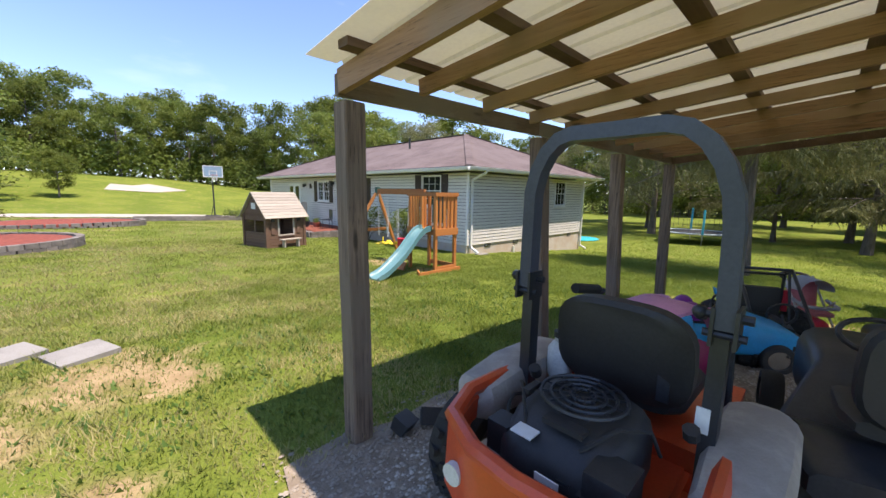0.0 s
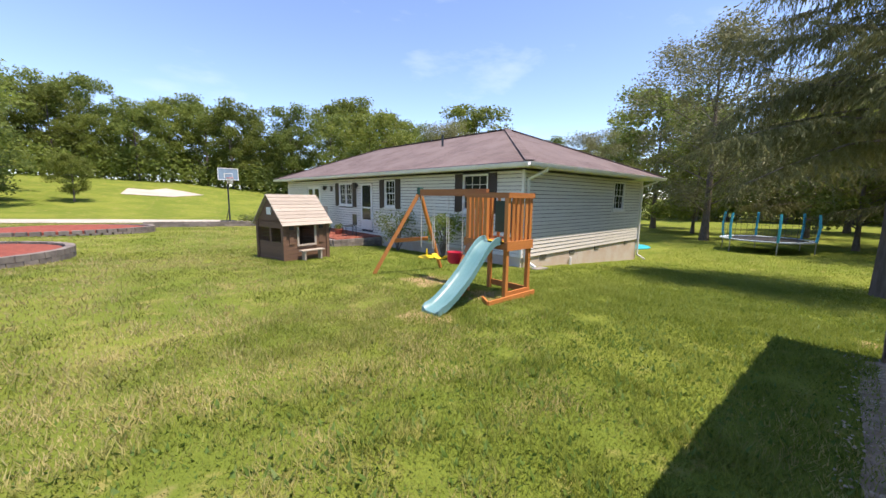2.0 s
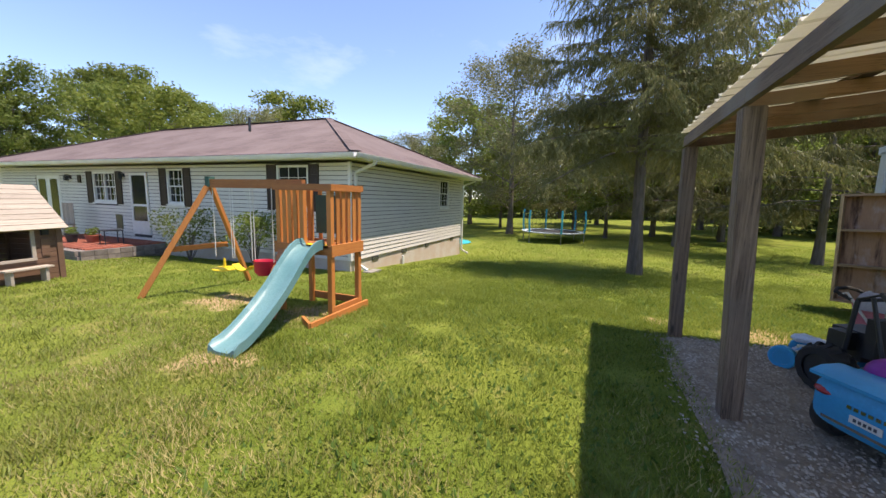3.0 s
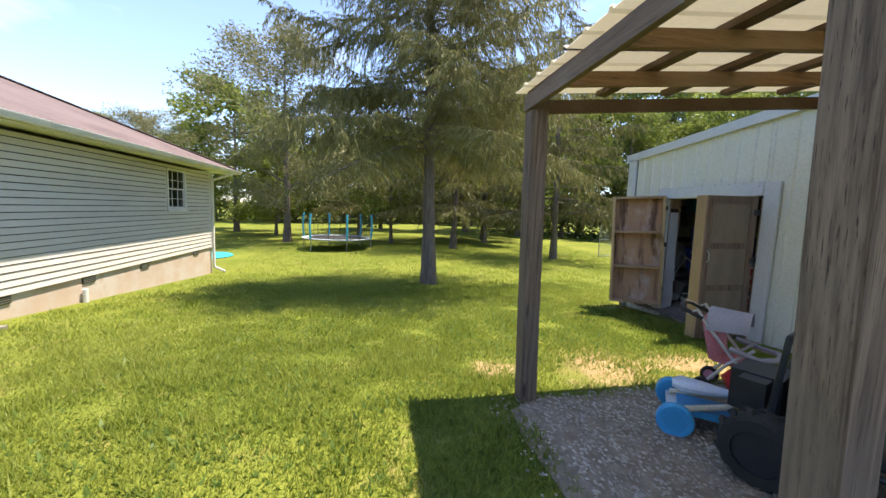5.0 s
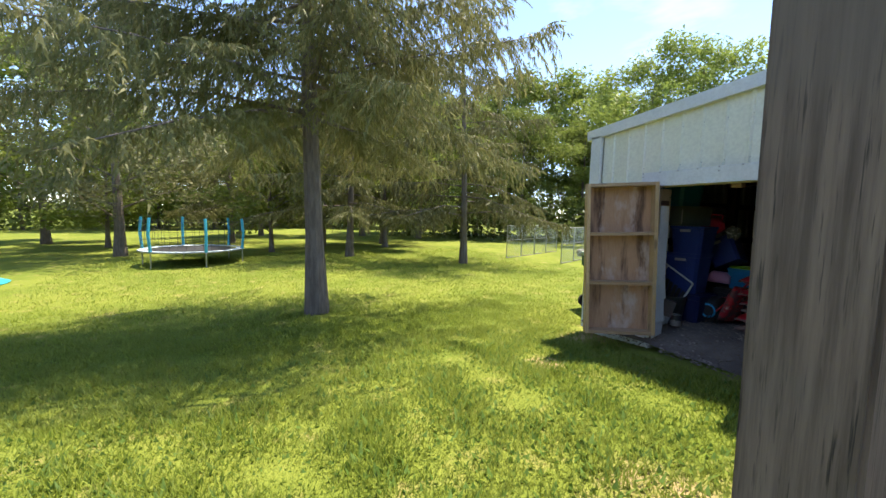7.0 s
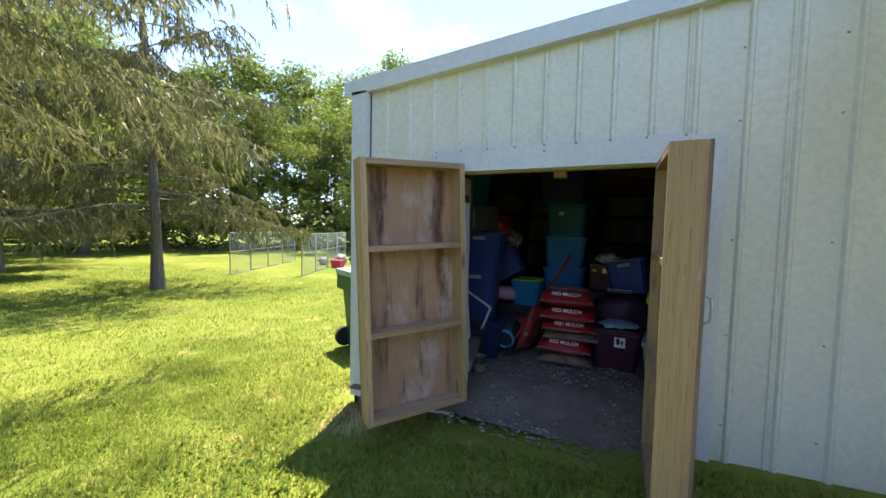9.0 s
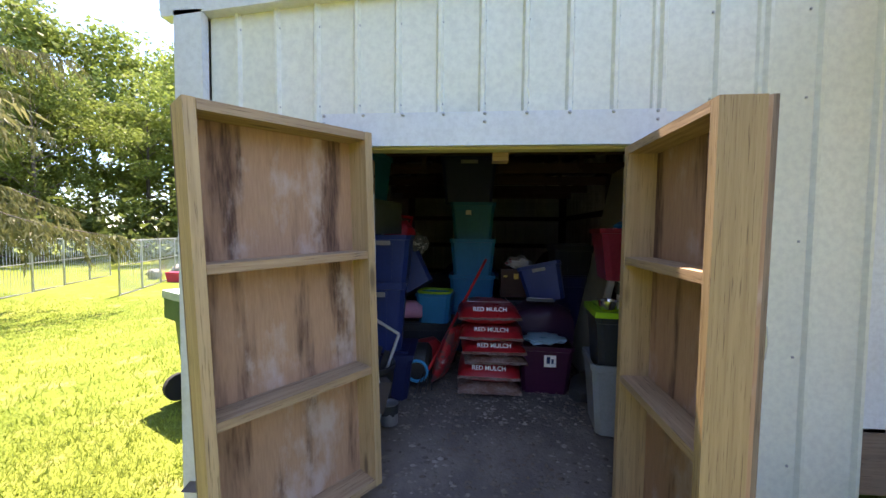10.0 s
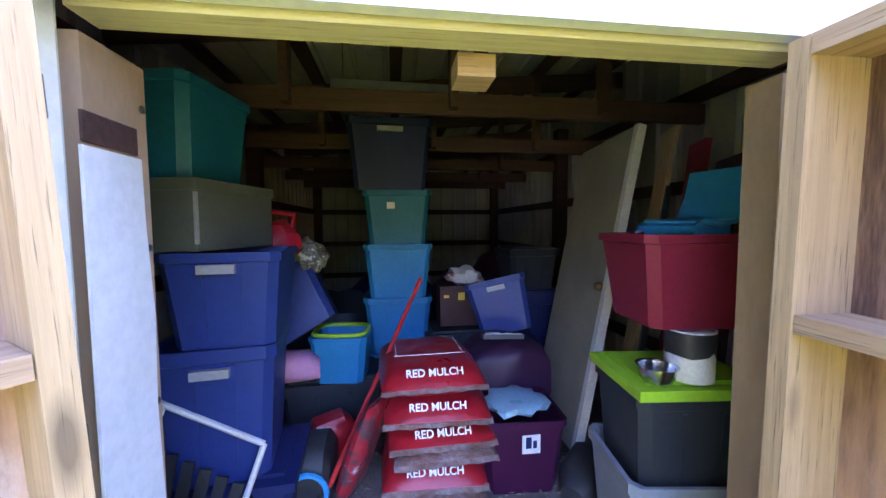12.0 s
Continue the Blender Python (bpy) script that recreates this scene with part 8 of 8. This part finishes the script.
PRINT_PACK = surf("red_white_dark_print", (0.40, 0.02, 0.03), (0.06, 0.05, 0.055), 0.35, 9, 40, 0.25, lo=0.48, hi=0.54, stain=(0.5, 0.48, 0.46), stain_lo=0.58)
sack(pose(9.36, -2.36, F + 0.30, 72, -6, 70), PRINT_PACK, "red and white printed sack leaning against the stack", False, 0.28, 0.52, 0.11, 6)
BROOM = PLASTIC("red_handle_plastic", (0.55, 0.03, 0.03))
br = thing("garden_fork", pose(0, 0, 0), "red-handled garden tool leaning on the sacks", "garden tool")
bm = bmesh.new()
tube(bm, [(9.56, -2.26, F + 0.2), (9.06, -2.88, F + 1.12)], 0.013, 8)
part("handle", bm, BROOM, br, "red handle")
bm = bmesh.new()
for k in range(4):
    tube(bm, [(9.57 + (k - 1.5) * 0.02, -2.25 + (k - 1.5) * 0.02, F + 0.19), (9.60 + (k - 1.5) * 0.045, -2.2 + (k - 1.5) * 0.04, F + 0.02)], 0.006, 6)
part("tines", bm, STEEL_BLACK, br)
# west side: wine tote with covers, chest, blue tote, door slabs
tote(pose(8.54, -2.52, F, 0, 0, -3), 0.46, 0.42, 0.42, WINE, "dark wine plastic tote with a printed label", ribs=0)
bm = new_bm(((8.52, -2.305, F + 0.30), (0.10, 0.006, 0.10)))
lb = single("printed_label", bm, INK_WHITE, "white label with a dark emblem on the wine tote", "label")
part("emblem", new_bm(((8.535, -2.301, F + 0.31), (0.03, 0.004, 0.06)), ((8.50, -2.301, F + 0.30), (0.02, 0.004, 0.04))), DARK_NAVY, lb)
bm = bmesh.new()
ball(bm, (0, 0, 0), (0.2, 0.17, 0.03), 18, 6, 0.6)
single("liner", bm, plain("pale_blue_film", (0.30, 0.50, 0.58), 0.3), "pale blue plastic film over the tote", "plastic film", pose(8.54, -2.52, F + 0.44))
bm = bmesh.new()
loft(bm, [(-0.30 + 0.05 * k, 0.2 + 0.07 * math.sin(k * 0.262), 0.0, 0.26 + 0.14 * math.sin(k * 0.24 + 0.3)) for k in range(13)], 30, 0.5)
for v in bm.verts:
    v.co += noise.noise_vector(v.co * 5) * 0.045 + noise.noise_vector(v.co * 14) * 0.015
single("dark_sack", bm, PLASTIC("dark_plum_sack", (0.045, 0.015, 0.04), 0.45), "large dark plum plastic sack behind the tote", "sack", pose(8.50, -2.98, F + 0.30, 0, 0, -4))
tote(pose(8.5, -3.0, F, 0, 0, 0), 0.5, 0.44, 0.32, CHARCOAL, "charcoal tote under a dark sack", CHARCOAL)
sk = thing("printed_bag", pose(8.52, -2.86, F + 0.72, -14, 0, 172), "black bag with white antler drawing", "bag")
part("bag", new_bm(((0, 0, 0), (0.26, 0.2, 0.03))), BLACK_PLASTIC, sk, "", 0.012)
bm = bmesh.new()
for s in (-1, 1):
    tube(bm, [(s * 0.01, -0.05, 0.018), (s * 0.05, 0.0, 0.018), (s * 0.045, 0.06, 0.018)], 0.003, 4)
    tube(bm, [(s * 0.05, 0.0, 0.018), (s * 0.075, 0.03, 0.018)], 0.003, 4)
part("drawing", bm, INK_WHITE, sk)
part("seam_strip", new_bm(((0, -0.085, 0.018), (0.24, 0.012, 0.004)), ((-0.05, 0.085, 0.018), (0.1, 0.01, 0.004))), INK_WHITE, sk)
chest = thing("chest", pose(8.70, -3.52, F + 0.66), "small dark brown chest with brass latch", "chest")
part("body", new_bm(((0, 0, 0.16), (0.34, 0.3, 0.32))), PLASTIC("oxblood_leatherette", (0.06, 0.02, 0.018), 0.5), chest, "", 0.012)
BRASS = plain("brass", (0.45, 0.30, 0.10), 0.3, 0.9)
for c, z in (((0, 0.156, 0.24), (0.05, 0.012, 0.06)), ((-0.12, 0.156, 0.24), (0.04, 0.01, 0.02)), ((0.12, 0.156, 0.24), (0.04, 0.01, 0.02))):
    part("brass_latch", new_bm((c, z)), BRASS, chest, "brass fitting", 0.003)
tote(pose(8.68, -3.52, F, 0, 0, 2), 0.6, 0.44, 0.58, CHARCOAL, "charcoal plastic tote under a chest", CHARCOAL)
bm = bmesh.new()
ball(bm, (0, 0, 0.06), (0.15, 0.12, 0.08), 16, 8, 0.6)
single("white_cloth", bm, surf("white_red_cloth", (0.5, 0.48, 0.45), (0.35, 0.03, 0.04), 0.9, 7, 60, 0.3, lo=0.55, hi=0.62), "crumpled white and red cloth on the chest", "cloth", pose(8.66, -3.5, F + 0.98))
tote(pose(8.38, -3.20, F + 0.66, 8, 14, -14), 0.44, 0.36, 0.40, NAVY, "navy blue plastic tote tilted on a heap", handle=GREY_HANDLE, ribs=3)
tote(pose(8.36, -3.3, F, 0, 0, -10), 0.42, 0.4, 0.56, DARK_NAVY, "dark navy tote under a tilted tote", DARK_NAVY)
tote(pose(8.02, -3.75, F + 0.9, 0, 0, 6), 0.46, 0.36, 0.32, CHARCOAL, "black plastic tote at the back", CHARCOAL)
tote(pose(8.02, -3.78, F, 0, 0, 0), 0.52, 0.4, 0.84, DARK_NAVY, "tall dark plastic bin at the back", DARK_NAVY)
DOOR_PAINT = surf("beige_door_skin", (0.36, 0.33, 0.26), (0.30, 0.27, 0.21), 0.55, 2, 50, 0.05, stain=(0.22, 0.18, 0.12), stain_lo=0.66)


def leaning(foot, head, width, thick, material, label, name, up=(0.2, 1, 0.1), frame_mat=None):
    bm = bmesh.new()
    bar(bm, foot, head, thick, width, up)
    return single(name, bm, material, label, "board" if "board" in name else "door", None, 0.006)


slab = thing("door_slab", pose(0, 0, 0), "old beige flush door leaning against the shed wall", "door")
bm = bmesh.new()
bar(bm, (8.11, -2.95, F + 0.02), (7.66, -3.05, 1.86), 0.04, 0.72, (0.05, 1, 0))
part("leaf", bm, DOOR_PAINT, slab, "", 0.006)
bm = bmesh.new()
bar(bm, (8.13, -2.57, F + 0.02), (7.68, -2.67, 1.88), 0.055, 0.045, (0.05, 1, 0))
part("edge_trim", bm, INK_WHITE, slab, "white door edge", 0.004)
bm = bmesh.new()
ball(bm, (7.94, -2.67, 0.86), (0.03, 0.03, 0.03), 10, 8)
part("knob", bm, plain("old_brass", (0.35, 0.24, 0.10), 0.35, 0.8), slab, "brass knob")
for k, (fx, hx, y, wd, mt, nm, lb_) in enumerate(((7.95, 7.52, -2.50, 0.14, PINE_Z, "board", "long brown board leaning in the shed"), (7.84, 7.50, -2.30, 0.16, MAROON, "painted_board", "long dark red painted board leaning in the shed"), (7.72, 7.48, -2.12, 0.2, DARK_WOOD, "board", "dark board leaning in the shed"), (7.93, 7.60, -2.42, 0.05, CHARCOAL, "board", "thin dark board leaning in the shed"))):
    leaning((fx, y, F + 0.01), (hx, y - 0.1, 1.84 - 0.12 * k), wd, 0.03, mt, lb_, nm)
# totes beside the doorway
tote(pose(8.08, -1.86, F, 0, 0, -8), 0.52, 0.44, 0.50, PALE_GREY, "pale grey open plastic tote on the floor", ribs=0)
tote(pose(8.08, -1.86, F + 0.33, 0, 0, -6), 0.48, 0.40, 0.50, CHARCOAL, "charcoal tote with a lime green lid", LIME, ribs=2)
ZL = F + 0.33 + 0.55
can(8.11, -1.74, ZL, 0.085, 0.19, INK_WHITE, "white paint can with black paint run down it", BLACK_PLASTIC)
can(7.96, -1.90, ZL, 0.085, 0.19, GREY_TOTE, "grey-green paint can on the lime lid")
bowl = bmesh.new()
rings(bowl, [[(q * math.cos(i * 0.3142), q * math.sin(i * 0.3142), z) for i in range(20)] for q, z in ((0.05, 0), (0.062, 0.02), (0.068, 0.06), (0.075, 0.062), (0.064, 0.058), (0.055, 0.01))])
single("steel_bowl", bowl, CHROME, "bright steel bowl on the lime lid", "bowl", pose(8.26, -1.72, ZL))
tote(pose(8.05, -1.88, ZL + 0.19, 0, 0, -6), 0.50, 0.42, 0.36, MAROON, "dark red plastic tote balanced on paint cans", ribs=0, taper=0.8)
seat_t = thing("child_chair", pose(7.95, -1.94, ZL + 0.55, 0, 0, 10), "blue plastic child's chair with a white edge in a red tote", "child's chair")
bm = bmesh.new()
rings(bm, [[(x, s * 0.14, z) for s in (-1, -0.5, 0, 0.5, 1)] + [(x, s * 0.14, z - 0.02) for s in (1, 0.5, 0, -0.5, -1)] for x, z in ((0.15, 0.03), (0.1, 0.06), (0.0, 0.05), (-0.08, 0.06), (-0.13, 0.16), (-0.16, 0.28))])
part("shell", bm, BLUE, seat_t, "", 0.006)
bm = bmesh.new()
tube(bm, [(0.15, -0.15, 0.0), (0.0, -0.16, 0.03), (-0.12, -0.15, 0.03)], 0.008, 6)
part("edge", bm, INK_WHITE, seat_t, "white edge")
part("skirt", new_bm(((0.03, 0, 0.0), (0.2, 0.24, 0.1))), BLUE, seat_t, "", 0.02)
bm = bmesh.new()
loft(bm, [(-0.2, 0.08, 0, 0.12), (-0.1, 0.13, 0, 0.2), (0.1, 0.12, 0, 0.18), (0.2, 0.06, 0, 0.1)], 12, 0.7)
single("black_bag", bm, BLACK_PLASTIC, "crumpled black plastic bag on the floor", "bag", pose(8.18, -2.34, F, 0, 0, 40))
# strip light
fix = thing("strip_light", pose(9.14, -3.0, 2.12, 0, 0, 2), "unlit fluorescent strip light under the roof", "strip light")
part("housing", new_bm(((0, 0, 0.03), (0.95, 0.1, 0.06))), GALV, fix, "", 0.008)
bm = bmesh.new()
tube(bm, [(-0.44, 0, -0.02), (0.44, 0, -0.02)], 0.016, 8)
part("tube", bm, BOTTLE, fix, "unlit white tube")
for x in (-0.4, 0.4):
    bm = bmesh.new()
    tube(bm, [(x, 0, 0.06), (x, 0, 0.42)], 0.004, 4)
    part("hanger", bm, GALV, fix)
# dark heaps farther back
for i, (x, y, sx, sy, sz, mt) in enumerate(((9.9, -4.6, 0.5, 0.4, 0.5, CHARCOAL), (9.3, -5.0, 0.6, 0.5, 0.6, DARK_NAVY), (8.4, -4.9, 0.55, 0.5, 0.6, CHARCOAL), (7.9, -5.4, 0.4, 0.5, 0.7, WINE), (10.2, -3.6, 0.3, 0.4, 0.6, CHARCOAL))):
    bm = bmesh.new()
    ball(bm, (0, 0, sz * 0.5), (sx, sy, sz), 16, 10, 0.35)
    single("tarpaulin", bm, mt, "dark covered heap of stored goods at the back", "stored goods", pose(x, y, F))
# the stored goods stand on the raised floor
for ob in scene.objects:
    if ob not in outside and ob.parent is None:
        ob.matrix_basis = STORE @ ob.matrix_basis
single("wood_block", new_bm(((9.06, WALL_Y - 0.12, 1.645), (0.085, 0.09, 0.05))), PINE_X, "small raw pine block under the door head", "wood block", None, 0.004)
